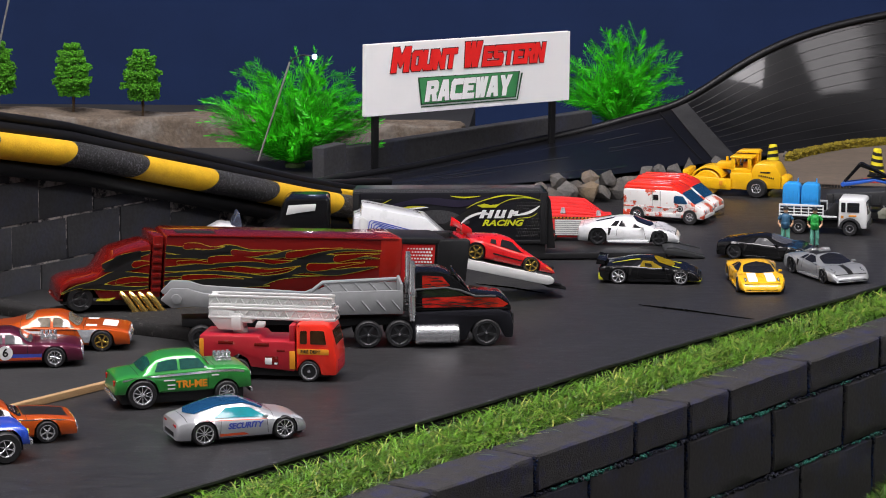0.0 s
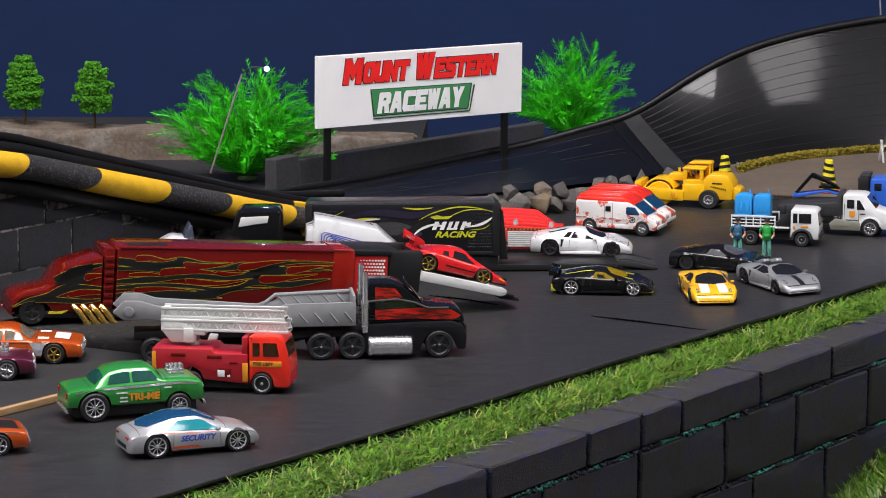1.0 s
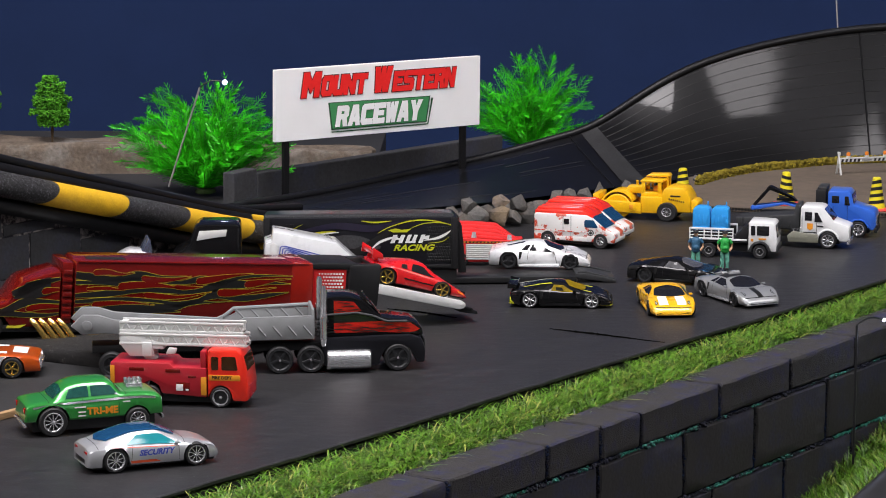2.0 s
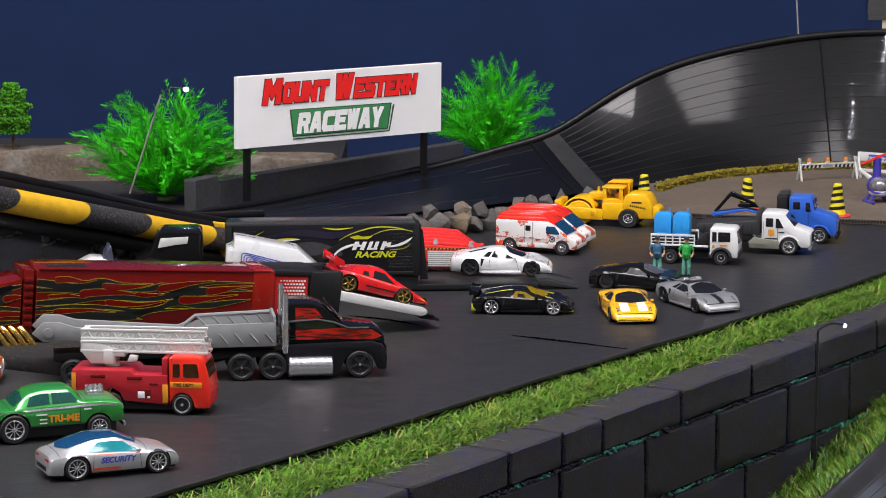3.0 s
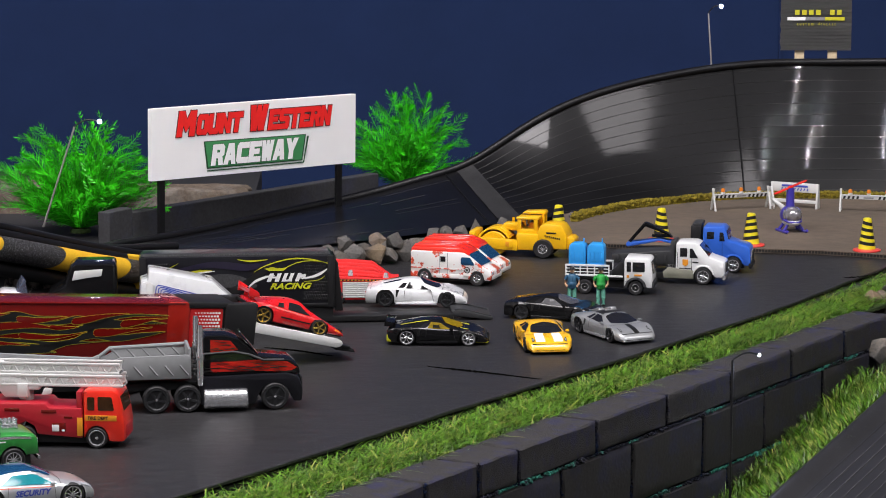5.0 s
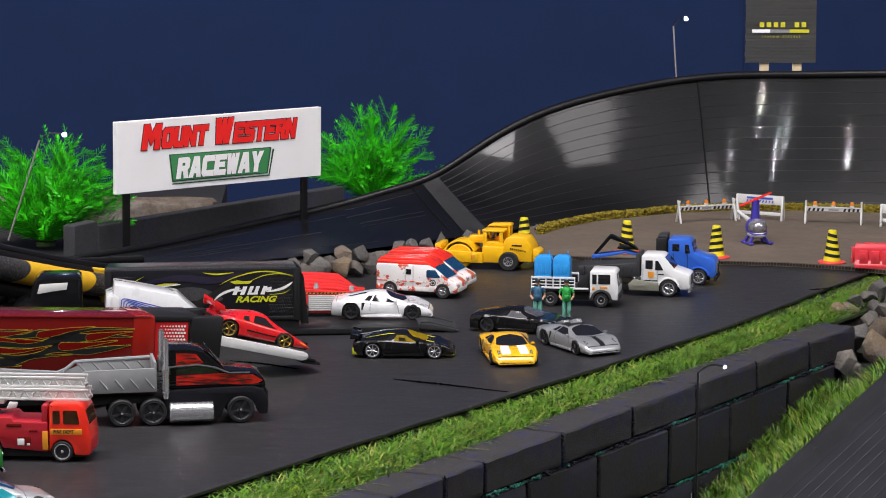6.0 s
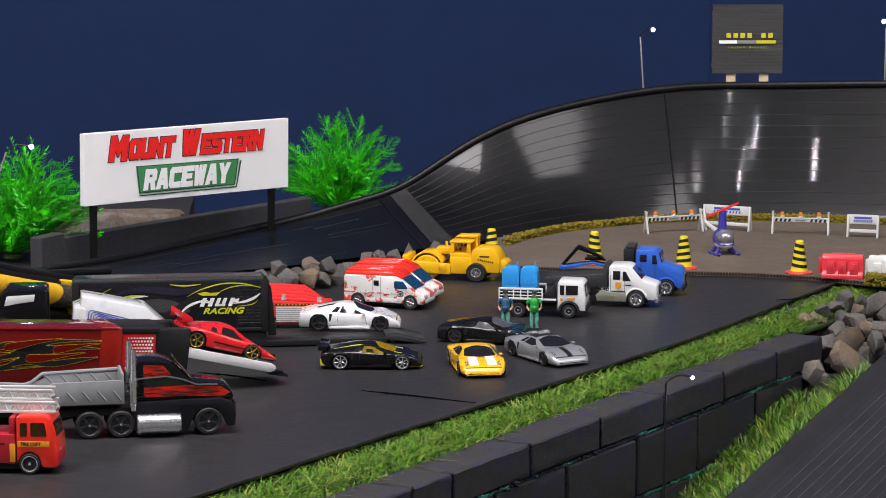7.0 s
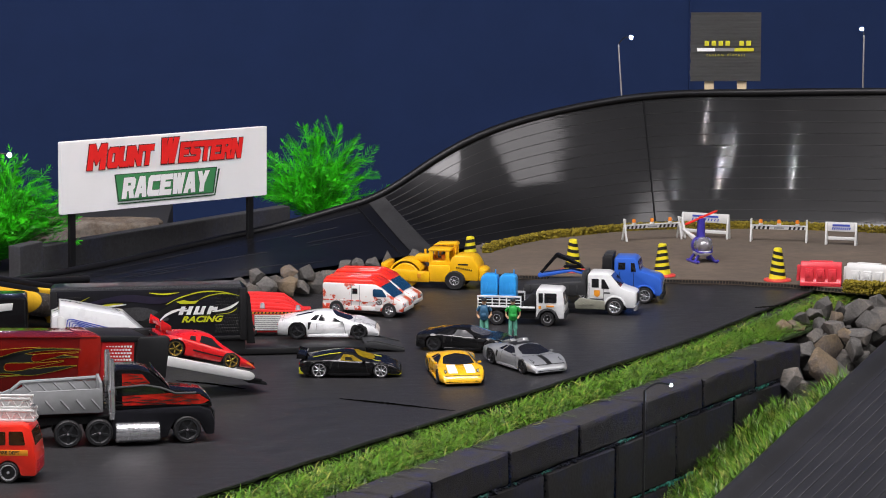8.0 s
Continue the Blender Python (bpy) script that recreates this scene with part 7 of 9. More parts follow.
arc = [(-19 - 14.2 * math.cos(radians(a)), 11 + 14.2 * math.sin(radians(a))) for a in range(14, 167, 9)]
prism(bm, arc + [(-19 + 12.6 * math.cos(radians(a)), 11 + 12.6 * math.sin(radians(a))) for a in range(14, 167, 9)], -10.8, 10.8, 0.3)
vp("drum_fender", bm, P_ROLLER, t, "rounded yellow drum fender")
bm = bmesh.new()
prism(bm, [(-16, 22), (1.5, 21), (1.5, 28.4), (-13, 28.0)], 1, 11.5, 0.8)
cyl(bm, (-6, 5, 30), 1.1, 5, n=12)
vp("tank", bm, P_ROLLER, t)
bm = bmesh.new()
box(bm, (9.2, 0, 22.6), (17.6, 19, 4), 0.6)
for x in (2.2, 15.8):
    for y in (-8.6, 8.6):
        box(bm, (x, y, 28.6), (3.2, 2.0, 10.5), 0.5)
box(bm, (9.0, 0, 34.2), (18.5, 20, 2.2), 0.8)
vp("cab", bm, P_ROLLER, t, "open yellow driver cab")
bm = bmesh.new()
box(bm, (11.0, 2, 26.4), (5, 6, 5), 0.8)
box(bm, (13.5, 2, 30), (1.4, 6, 5), 0.5)
vp("driver_seat", bm, P_AMBER, t)
bm = bmesh.new()
prism(bm, [(1.0, 36.4), (4.0, 38.6), (20.0, 39.2), (21.5, 37.0), (19, 36.2)], 4, 15, 0.7)
vp("canopy", bm, P_ROLLER, t, "yellow sun canopy")
for x, y in ((19.4, 5.0), (19.4, 14.0), (5.0, 14.0)):
    bm = bmesh.new()
    tube(bm, [(x, y, 36.8), (x - 0.4, y, 25.5)], 1.1, 6)
    vp("canopy_post", bm, P_ROLLER, t)
for k in range(8):
    bm = bmesh.new()
    box(bm, (24.5 + 1.7 * k, -11.8, 19.6 - 0.3 * k), (0.9, 0.5, 1.6), 0.1)
    vp("vent_slot", bm, P_STRK, t)
bm = bmesh.new()
box(bm, (29.5, -11.7, 22.4), (8.4, 0.3, 1.3), 0.1)
vp("side_marking", bm, P_STRK, t)
for y, fc in ((-11.6, -1), (11.6, 1)):
    wheel(t, 23, y, 8.4, 6.4, P_CHROME, 8, fc, 0.48)

# ---- white flat truck with two blue cabins ----
t = thing("flatbed_truck", "white stake-bed truck toy carrying two blue portable toilets", "toy truck", on_wheels((0.1560, 2.2862), (0.1940, 2.2785), 13.0, -20, 20, scale=0.97))
bm = bmesh.new()
prism(bm, [(11, 6), (13, 10.6), (16, 13), (20, 13.8), (24, 13), (27, 10.6), (28.5, 6), (33, 6), (33.6, 15), (32, 27), (30, 29), (12, 29.4), (11, 28)], -13, 13, 1.2)
vp("cab", bm, P_TRUCKW, t)
for y in (-13.15, 13.15):
    for a, b in ((13.0, 16.4), (17.6, 27.2)):
        bm = bmesh.new()
        box(bm, ((a + b) / 2, y, 22.5), (b - a, 0.4, 7.6), 0.3)
        vp("side_window", bm, P_GLASSK, t)
    bm = bmesh.new()
    box(bm, (22, y, 16.0), (6, 0.3, 1.4), 0.1)
    box(bm, (14, y, 15.0), (2, 0.3, 2.2), 0.1)
    vp("door_marking", bm, P_AMBER, t)
bm = bmesh.new()
prism(bm, [(32.6, 17), (33.8, 17), (32.4, 26.6), (31.4, 26.6)], -11, 11, 0.2)
vp("windscreen", bm, P_GLASSK, t)
bm = bmesh.new()
box(bm, (33.6, 0, 8.6), (1.6, 25, 5), 0.6)
vp("front_bumper", bm, P_DARK, t)
for s in (-1, 1):
    bm = bmesh.new()
    arc = [(20 - 8.4 * math.cos(radians(a)), 6 + 8.4 * math.sin(radians(a))) for a in range(0, 181, 15)]
    prism(bm, arc + [(20 + 6.6 * math.cos(radians(a)), 6 + 6.6 * math.sin(radians(a))) for a in range(0, 181, 15)], s * 13.2 - 0.7, s * 13.2 + 0.7, 0.2)
    vp("wheel_fender", bm, P_DARK, t, "dark grey wheel fender")
bm = bmesh.new()
box(bm, (12, 0, 8.0), (4, 24, 5), 0.5)
vp("battery_box", bm, P_DARK, t)
bm = bmesh.new()
box(bm, (-12, 0, 13.4), (46, 25, 2.6), 0.5)
box(bm, (0, 0, 8), (58, 16, 6), 0.6)
vp("flat_bed", bm, P_CHASSIS, t)
bm = bmesh.new()
for y in (-11.6, 11.6):
    box(bm, (-18, y, 18.6), (33, 0.6, 6.0), 0.1)
vp("inner_board", bm, P_CHASSIS, t)
bm = bmesh.new()
for y in (-12.6, 12.6):
    for z in (15.0, 22.8):
        box(bm, (-18, y, z), (35, 1.1, 1.6), 0.3)
    for z in (17.6, 20.2):
        box(bm, (-18, y, z), (34, 0.7, 0.7), 0.2)
    for k in range(7):
        box(bm, (-35 + 5.66 * k, y, 18.8), (1.0, 0.9, 8.4), 0.2)
    box(bm, (4, y, 14.6), (12, 1.1, 1.6), 0.3)
vp("stake_rail", bm, P_TRUCKW, t, "white stake rails")
bm = bmesh.new()
prism(bm, [(1, 14), (10, 14), (10, 25), (7, 25.6), (4, 21), (1, 19)], -10, 10, 0.6)
vp("crane_base", bm, P_CHASSIS, t)
axles(t, (-20, 20), 13.2, (5.8, 5.8), 4.6, P_CHROME, 0, 0.52)
for x in (-27, -12.4):
    bm = bmesh.new()
    prism(bm, [(-6.8, 0), (6.8, 0), (6.8, 20), (6.2, 22.5), (3.6, 24.0), (-3.6, 24.0), (-6.2, 22.5), (-6.8, 20)], -6.5, 6.5, 0.6)
    for k in range(4):
        box(bm, (-4.6 + 3.06 * k, -6.6, 14), (1.3, 0.5, 7.5), 0.3)
    box(bm, (0, -6.6, 5), (9.5, 0.5, 7), 0.3)
    cyl(bm, (4, 3, 25.5), 0.5, 3.4, n=8)
    c = vp("portable_toilet", bm, P_LOO, t, "sky blue portable toilet cabin")
    c.location = (x * 0.001, 0, 0.0148)

# ---- long-nosed trucks ----
def nose_truck(name, label, m, colour, cab, panes, screen, bumper, rim, r):
    """A truck with a bonnet; cab is its outline from the side, panes its side windows, screen the line of its windscreen."""
    t = thing(name, label, "toy truck", m)
    bm = bmesh.new()
    prism(bm, cab, -12.4, 12.4, 1.3)
    vp("cab", bm, colour, t)
    for y in (-12.5, 12.5):
        for pts in panes:
            bm = bmesh.new()
            prism(bm, pts, y - 0.15, y + 0.15, 0.1)
            vp("side_window", bm, P_GLASSK, t)
        # dark strips laid on the door edges for the shade in their gaps
        for s0 in (-0.6, 10.6):
            bm = bmesh.new()
            box(bm, (s0, y, 16.5), (0.3, 0.24, 17))
            vp("door_gap", bm, P_SEAM, t)
        bm = bmesh.new()
        arc = [(19.5 - (r + 2.2) * math.cos(radians(a)), r + (r + 2.2) * math.sin(radians(a))) for a in range(10, 171, 16)]
        prism(bm, arc + [(19.5 + (r + 0.8) * math.cos(radians(a)), r + (r + 0.8) * math.sin(radians(a))) for a in range(10, 171, 16)], y - 0.8, y + 0.8, 0.4)
        vp("wheel_fender", bm, colour, t)
    (xa, za), (xb, zb) = screen
    for y0, y1 in ((-10.8, -0.5), (0.5, 10.8)):
        bm = bmesh.new()
        prism(bm, [(xa + 0.35, za + 0.2), (xb + 0.35, zb + 0.2), (xb - 0.2, zb - 0.2), (xa - 0.2, za - 0.2)], y0, y1)
        vp("windscreen_pane", bm, P_GLASSK, t)
    xf = max(p[0] for p in cab)
    bm = bmesh.new()
    box(bm, (xf - 0.2, 0, 13.0), (1.2, 13.5, 8.0), 0.4)
    grille = vp("grille", bm, P_CHROME, t, "bright grille")
    for k in range(6):
        bm = bmesh.new()
        box(bm, (xf + 0.5, -5 + 2 * k, 13.0), (0.3, 0.9, 6.8), 0.1)
        vp("grille_slot", bm, P_STRK, grille)
    bm = bmesh.new()
    box(bm, (xf - 0.4, 0, 6.0), (2.6, 25, 4.0), 0.8)
    vp("front_bumper", bm, bumper, t)
    for s in (-1, 1):
        bm = bmesh.new()
        box(bm, (xf - 0.5, s * 9.6, 12.4), (1.0, 3.6, 2.8), 0.4)
        vp("headlight", bm, P_LAMPG, t)
    bm = bmesh.new()
    box(bm, (-8, 0, 6), (72, 17, 5), 0.6)
    vp("chassis", bm, P_CHASSIS, t)
    axles(t, (-28, 19.5), 13.2, (r, r), 4.6, rim, 8, 0.68)
    return t


t = nose_truck("dump_truck", "white cab tow truck toy with a grey bed and badge", on_wheels((0.2040, 2.3350), (0.2500, 2.3240), 13, -28, 19.5), P_TRUCKW,
               [(-2, 6), (11, 6), (12.6, 11), (19.5, 15), (26.4, 11), (28, 6), (34.5, 6), (36, 9), (36, 17.4), (33, 18.8), (24, 21.6), (16, 31.4), (13, 32.6), (-1, 32.6), (-2, 31)],
               (((1.4, 21.6), (7.0, 21.6), (7.0, 28.4), (1.4, 28.4)), ((9.0, 20.8), (15.4, 20.8), (11.2, 28.2), (9.0, 28.2))), ((16.2, 31.0), (23.4, 22.2)), P_CHROME, P_CHROME, 6.7)
bm = bmesh.new()
prism(bm, [(-52, 15), (-3, 15), (-3, 33.5), (-6, 33.5), (-7, 26), (-52, 22)], -12.2, 12.2, 0.8)
bed = vp("bed", bm, P_DARK, t, "charcoal tow bed")
for k in range(6):
    bm = bmesh.new()
    box(bm, (-47 + 7.4 * k, -12.5, 19), (1.4, 0.9, 7), 0.2)
    vp("bed_rib", bm, P_DARK, bed)
bm = bmesh.new()
prism(bm, [(-12, 9.6), (-8, 13.0), (12, 11.0), (12, 4.6), (-11, 4.6)], -13.4, -10.5, 0.5)
lk = vp("side_locker", bm, P_OLIVE, t, "olive grey side locker")
for k in range(5):
    bm = bmesh.new()
    cyl(bm, (-8.6 + 2.8 * k, -13.4, 8.6), 1.0, 0.8, "Y", 12)
    vp("locker_boss", bm, P_OLIVE, lk)
bm = bmesh.new()
prism(bm, [(3.4, 15.6), (5.6, 14.2), (7.8, 15.6), (7.8, 19.6), (3.4, 19.6)], -12.8, -12.55)
vp("shield_badge", bm, P_AMBER, t, "tan shield badge")
bm = bmesh.new()
box(bm, (13.5, -12.6, 17.6), (4.5, 0.3, 0.9))
vp("door_marking", bm, P_STRK, t)
bm = bmesh.new()
box(bm, (5.5, -12.6, 12.6), (10, 0.3, 0.7))
vp("door_marking", bm, P_STRK, t)
t = nose_truck("crane_truck", "blue crane truck toy with a folded black boom", on_wheels((0.2330, 2.3885), (0.2800, 2.3780), 13, -28, 19.5), P_BLUE,
               [(-5, 6), (11, 6), (12.6, 11), (19.5, 15), (26.4, 11), (28, 6), (32, 6), (33.4, 10), (33.0, 19), (30.5, 21.6), (15.5, 26.0), (13.6, 34.6), (11, 36.6), (-4, 36.6), (-5, 35)],
               (((-1.6, 27.0), (4.0, 27.0), (4.0, 32.6), (-1.6, 32.6)), ((8.4, 25.4), (12.6, 25.4), (11.4, 32.4), (8.4, 32.4))), ((13.9, 34.0), (15.6, 26.6)), P_CHASSIS, P_CHROME, 6.5)
bm = bmesh.new()
prism(bm, [(-60, 12), (-10, 12), (-10, 18), (-60, 16)], -11.5, 11.5, 0.8)
vp("bed", bm, P_DARK, t, "charcoal bed")
bm = bmesh.new()
box(bm, (-10.5, 0, 26), (8.5, 23, 22), 1.0)
vp("headboard", bm, P_CHASSIS, t, "black headboard behind the cab")
bm = bmesh.new()
box(bm, (-9.5, 0, 37.8), (7.5, 21, 2.6), 0.5)
vp("light_bar", bm, P_DARK, t)
bm = bmesh.new()
prism(bm, [(-33, 28.6), (-30, 25.6), (-46, 25.6), (-47, 27.2), (-35, 28.0), (-52, 34.0), (-64.5, 19.6), (-66.8, 20.6), (-53.2, 37.0), (-51, 37.2)], -3.4, 3.4, 0.5)
vp("boom", bm, P_BLACK, t, "folded black boom")
for y in (-4.6, 4.6):
    bm = bmesh.new()
    prism(bm, [(-67, 19.0), (-64, 18.0), (-40, 23.0), (-30, 21), (-30, 22.8), (-40, 24.8), (-66, 20.9)], y - 1.0, y + 1.0, 0.4)
    cyl(bm, (-65.2, y, 19.8), 1.9, 3.2, "Y", 14, bev=0.3)
    vp("tow_arm", bm, P_BLUE, t, "blue towing arm")

# ---- cars half hidden behind the red transporter ----
t = thing("race_car", "white race car toy with concentric violet lines, half hidden", "toy car", Matrix.Translation((-0.139, 2.122, 0.0105)) @ Matrix.Rotation(radians(6), 4, "Z") @ Matrix.Scale(1.2, 4))
bm = bmesh.new()
prism(bm, [(-25, 6), (34, 6), (30, 13), (25, 17.5), (17.5, 24.6), (-14.9, 31.4), (-19.6, 32), (-20.3, 26.6), (-24.3, 25.2), (-25, 17.8)], -13, 13, 0.6)
vp("body", bm, P_WHITE, t)
bm = bmesh.new()
prism(bm, [(-21.5, 8), (-18, 8), (-17, 24.0), (-19.4, 26.0), (-21.5, 24.8)], -13.8, -12.8, 0.4)
vp("side_pod", bm, P_WPLAST, t)
for k in range(5):
    bm = bmesh.new()
    a = 1.15 * k
    ribbon(bm, [Vector((-17.5 + a * 1.25, 8)), Vector((-15.6 + a * 1.2, 23.0 - a)), Vector((-14.4 + a * 1.2, 23.8 - a)), Vector((-12.5 + a, 23.6 - a)), Vector((17 - a * 2, 15.6 - a * 0.9))], [0.30] * 5, -13.3)
    vp("violet_line", bm, P_STRB, t, "violet line of a nested set")
axles(t, (-16, 20), 13.4, (5.6, 5.6), 4.4, P_RIMD, 5)
t = thing("race_car", "white and blue car toy almost hidden behind the transporter", "toy car", Matrix.Translation((-0.2535, 2.10, 0.0125)) @ Matrix.Rotation(radians(12), 4, "Z"))
bm = bmesh.new()
prism(bm, [(-30, 5), (26, 5), (26, 12), (12, 17), (2, 24.5), (-8, 25.5), (-24, 17), (-30, 15)], -12, 12, 1.6)
vp("body", bm, P_WHITE, t)
bm = bmesh.new()
prism(bm, [(-2, 20), (8, 20), (6, 33), (4.6, 33.6)], -9, 9, 0.5)
vp("wind_deflector", bm, P_STEELB, t, "blue-grey chromed wind deflector")
axles(t, (-18, 16), 12.4, (5.4, 5.4), 4.4, P_RIMD, 5)
# ---- the big sign ----
tl, tr_ = Vector((-0.1912, 2.55, 0.1126)), Vector((-0.0205, 2.69, 0.1099))
SW, SH = (tr_ - tl).length, 0.0612
ex = (tr_ - tl).normalized()
ey = Vector((0, 0, 1)).cross(ex).normalized()
ez = ex.cross(ey).normalized()
m_sign = Matrix((ex, ey, ez)).transposed().to_4x4()
m_sign.translation = tl - ez * SH
sign = thing("billboard", "white billboard with red and green raceway lettering on two posts", "billboard", m_sign)
bm = bmesh.new()
box(bm, (SW / 2, 0.0025, SH / 2), (SW, 0.005, SH), 0.0004)
part("board", bm, M_WHITE, sign)
for x in (0.012, SW - 0.017):
    bm = bmesh.new()
    box(bm, (x, 0.003, -0.022), (0.006, 0.0035, 0.050), 0.0004)
    part("post", bm, M_RUBBER, sign, "black flat post")


# heavy block capitals, each an outline in a unit box
GLYPH = {
    "M": ((0, 0), (0, 1), (.3, 1), (.5, .6), (.7, 1), (1, 1), (1, 0), (.74, 0), (.74, .55), (.5, .2), (.26, .55), (.26, 0)),
    "O": ((0, .14), (0, .86), (.16, 1), (.499, 1), (.499, .76), (.33, .76), (.33, .24), (.67, .24), (.67, .76), (.501, .76), (.501, 1), (.84, 1), (1, .86), (1, .14), (.84, 0), (.16, 0)),
    "U": ((0, 1), (0, .14), (.16, 0), (.84, 0), (1, .14), (1, 1), (.67, 1), (.67, .25), (.33, .25), (.33, 1)),
    "N": ((0, 0), (0, 1), (.3, 1), (.69, .45), (.69, 1), (1, 1), (1, 0), (.7, 0), (.31, .55), (.31, 0)),
    "T": ((.33, 0), (.33, .74), (0, .74), (0, 1), (1, 1), (1, .74), (.67, .74), (.67, 0)),
    "W": ((.14, 0), (0, 1), (.26, 1), (.32, .45), (.42, 1), (.58, 1), (.68, .45), (.74, 1), (1, 1), (.86, 0), (.58, 0), (.5, .45), (.42, 0)),
    "E": ((0, 0), (0, 1), (1, 1), (1, .76), (.36, .76), (.36, .62), (.86, .62), (.86, .4), (.36, .4), (.36, .24), (1, .24), (1, 0)),
    "S": ((0, 0), (0, .24), (.66, .24), (.66, .38), (.14, .38), (0, .5), (0, .87), (.14, 1), (1, 1), (1, .76), (.34, .76), (.34, .62), (.86, .62), (1, .5), (1, .13), (.86, 0)),
    "R": ((0, 0), (0, 1), (.498, 1), (.498, .77), (.34, .77), (.34, .59), (.66, .59), (.66, .77), (.502, .77), (.502, 1), (.86, 1), (1, .88), (1, .5), (.85, .41), (1, 0), (.66, 0), (.54, .36), (.34, .36), (.34, 0)),
    "A": ((0, 0), (.28, 1), (.499, 1), (.499, .74), (.42, .42), (.58, .42), (.501, .74), (.501, 1), (.72, 1), (1, 0), (.68, 0), (.63, .2), (.37, .2), (.32, 0)),
    "C": ((0, .14), (0, .86), (.16, 1), (1, 1), (1, .74), (.34, .74), (.34, .26), (1, .26), (1, 0), (.16, 0)),
    "Y": ((.33, 0), (.33, .4), (0, 1), (.33, 1), (.5, .66), (.67, 1), (1, 1), (.67, .4), (.67, 0)),
}


def block_word(word, x0, x1, z0, z1, lean, y, rim, gap=0.10, rise=0.0, stroke=0.02):
    """A word of block capitals on the board, and the dark rim round each letter."""
    face, dark = bmesh.new(), bmesh.new()
    n = len(word)
    w = (x1 - x0) / (n + gap * (n - 1))
    for i, ch in enumerate(word):
        ox = x0 + i * w * (1 + gap)
        pts = [Vector((ox + a * w + lean * (z1 - z0) * b, z0 + b * (z1 - z0) + rise * (ox + a * w - x0))) for a, b in GLYPH[ch]]
        prism(face, [tuple(p) for p in pts], y, y - 0.0003)
        bold = w * stroke
        m_ = len(pts)
        for k in range(m_):
            p, q = pts[k], pts[(k + 1) % m_]
            if (p - q).length < 1e-5:
                continue
            d = (q - p).normalized() * bold
            nn = Vector((-d.y, d.x))
            prism(face, [tuple(p - d - nn), tuple(q + d - nn), tuple(q + d + nn), tuple(p - d + nn)], y - 0.00028 - 0.00001 * (k % 7), y)
            d = (q - p).normalized() * (rim + bold)
            nn = Vector((-d.y, d.x))
            prism(dark, [tuple(p - d - nn), tuple(q + d - nn), tuple(q + d + nn), tuple(p - d + nn)], y + 0.0001 + 0.00001 * (k % 5), y + 0.0003)
    return face, dark


for word, x0, x1, z0, z1 in (("M", 0.117, 0.197, 0.592, 0.93), ("OUNT", 0.209, 0.424, 0.594, 0.87), ("W", 0.461, 0.541, 0.594, 0.94), ("ESTERN", 0.555, 0.862, 0.586, 0.865)):
    face, dark = block_word(word, x0 * SW, x1 * SW, z0 * SH, z1 * SH, 0.16, -0.0007, 0.0006, gap=0.06, stroke=0.034)
    part("letter_rim", dark, M_INK, sign, "black letter rim")
    part("lettering", face, M_RED, sign, "red slanted block capitals")
bm = bmesh.new()
prism(bm, [(0.262 * SW, 0.085 * SH), (0.732 * SW, 0.085 * SH), (0.752 * SW, 0.45 * SH), (0.760 * SW, 0.45 * SH), (0.736 * SW, 0.070 * SH), (0.262 * SW, 0.070 * SH)], -0.0002, -0.0005)
part("shadow_panel", bm, M_GREEND, sign, "thin dark line below and beside the green panel")
bm = bmesh.new()
prism(bm, [(0.245 * SW, 0.495 * SH), (0.745 * SW, 0.480 * SH), (0.727 * SW, 0.108 * SH), (0.260 * SW, 0.108 * SH)], -0.0005, -0.0007)
part("shadow_panel", bm, M_GREEND, sign, "dark green border of the panel")
bm = bmesh.new()
prism(bm, [(0.251 * SW, 0.483 * SH), (0.738 * SW, 0.468 * SH), (0.721 * SW, 0.120 * SH), (0.266 * SW, 0.120 * SH)], -0.0007, -0.0009)
part("green_panel", bm, M_GREEN, sign, "green panel behind the lettering")
face, dark = block_word("RACEWAY", 0.277 * SW, 0.690 * SW, 0.152 * SH, 0.435 * SH, 0.16, -0.0014, 0.0003, gap=0.10, stroke=0.032)
part("letter_rim", dark, M_GREEND, sign, "dark green letter rim")
part("lettering", face, M_WHITE, sign, "white slanted block capitals")

# ---- small dark billboard on the rim of the turn ----
M_CARD = mat("grey_corrugated_card", (0.11, 0.11, 0.108), rough=0.36, var=0.15, scale=60, fine=0.2, stretch=(0.3, 1, 4))
b2 = thing("billboard", "dark grey card billboard with yellow print on pine legs", "billboard", Matrix.Translation((0.4085, 2.8405, 0.1215)) @ Matrix.Rotation(radians(-3), 4, "Z") @ Matrix.Scale(0.958, 4))
bm = bmesh.new()
rows_ = []
for i in range(61):
    z = 0.0125 + 0.0675 * i / 60
    wave = 0.0002 * math.sin(i * 2.2)
    rows_.append([(-0.0345 + 0.001 * noise.noise((i * 0.2, 0, 0)), wave, z), (0.0, wave * 0.4, z), (0.0345, wave * 2.2, z)])
sheet(bm, rows_)
bmesh.ops.solidify(bm, geom=bm.faces[:], thickness=0.002)
part("card", bm, M_CARD, b2, smooth=60)
for x in (-0.0155, 0.0165):
    bm = bmesh.new()
    box(bm, (x, 0.003, 0.008), (0.0092, 0.0018, 0.03), 0.0003)
    part("leg", bm, M_PINE, b2, "pale pine leg")
for x0, x1, m_ in ((-0.028, -0.0105, M_WHITE), (-0.0105, 0.0085, mat("grey_print", (0.25, 0.25, 0.25))), (0.0085, 0.0275, mat("yellow_print", (0.55, 0.52, 0.03)))):
    bm = bmesh.new()
    box(bm, ((x0 + x1) / 2, -0.0013, 0.0435), (x1 - x0, 0.0004, 0.0032))
    part("print_bar", bm, m_, b2)
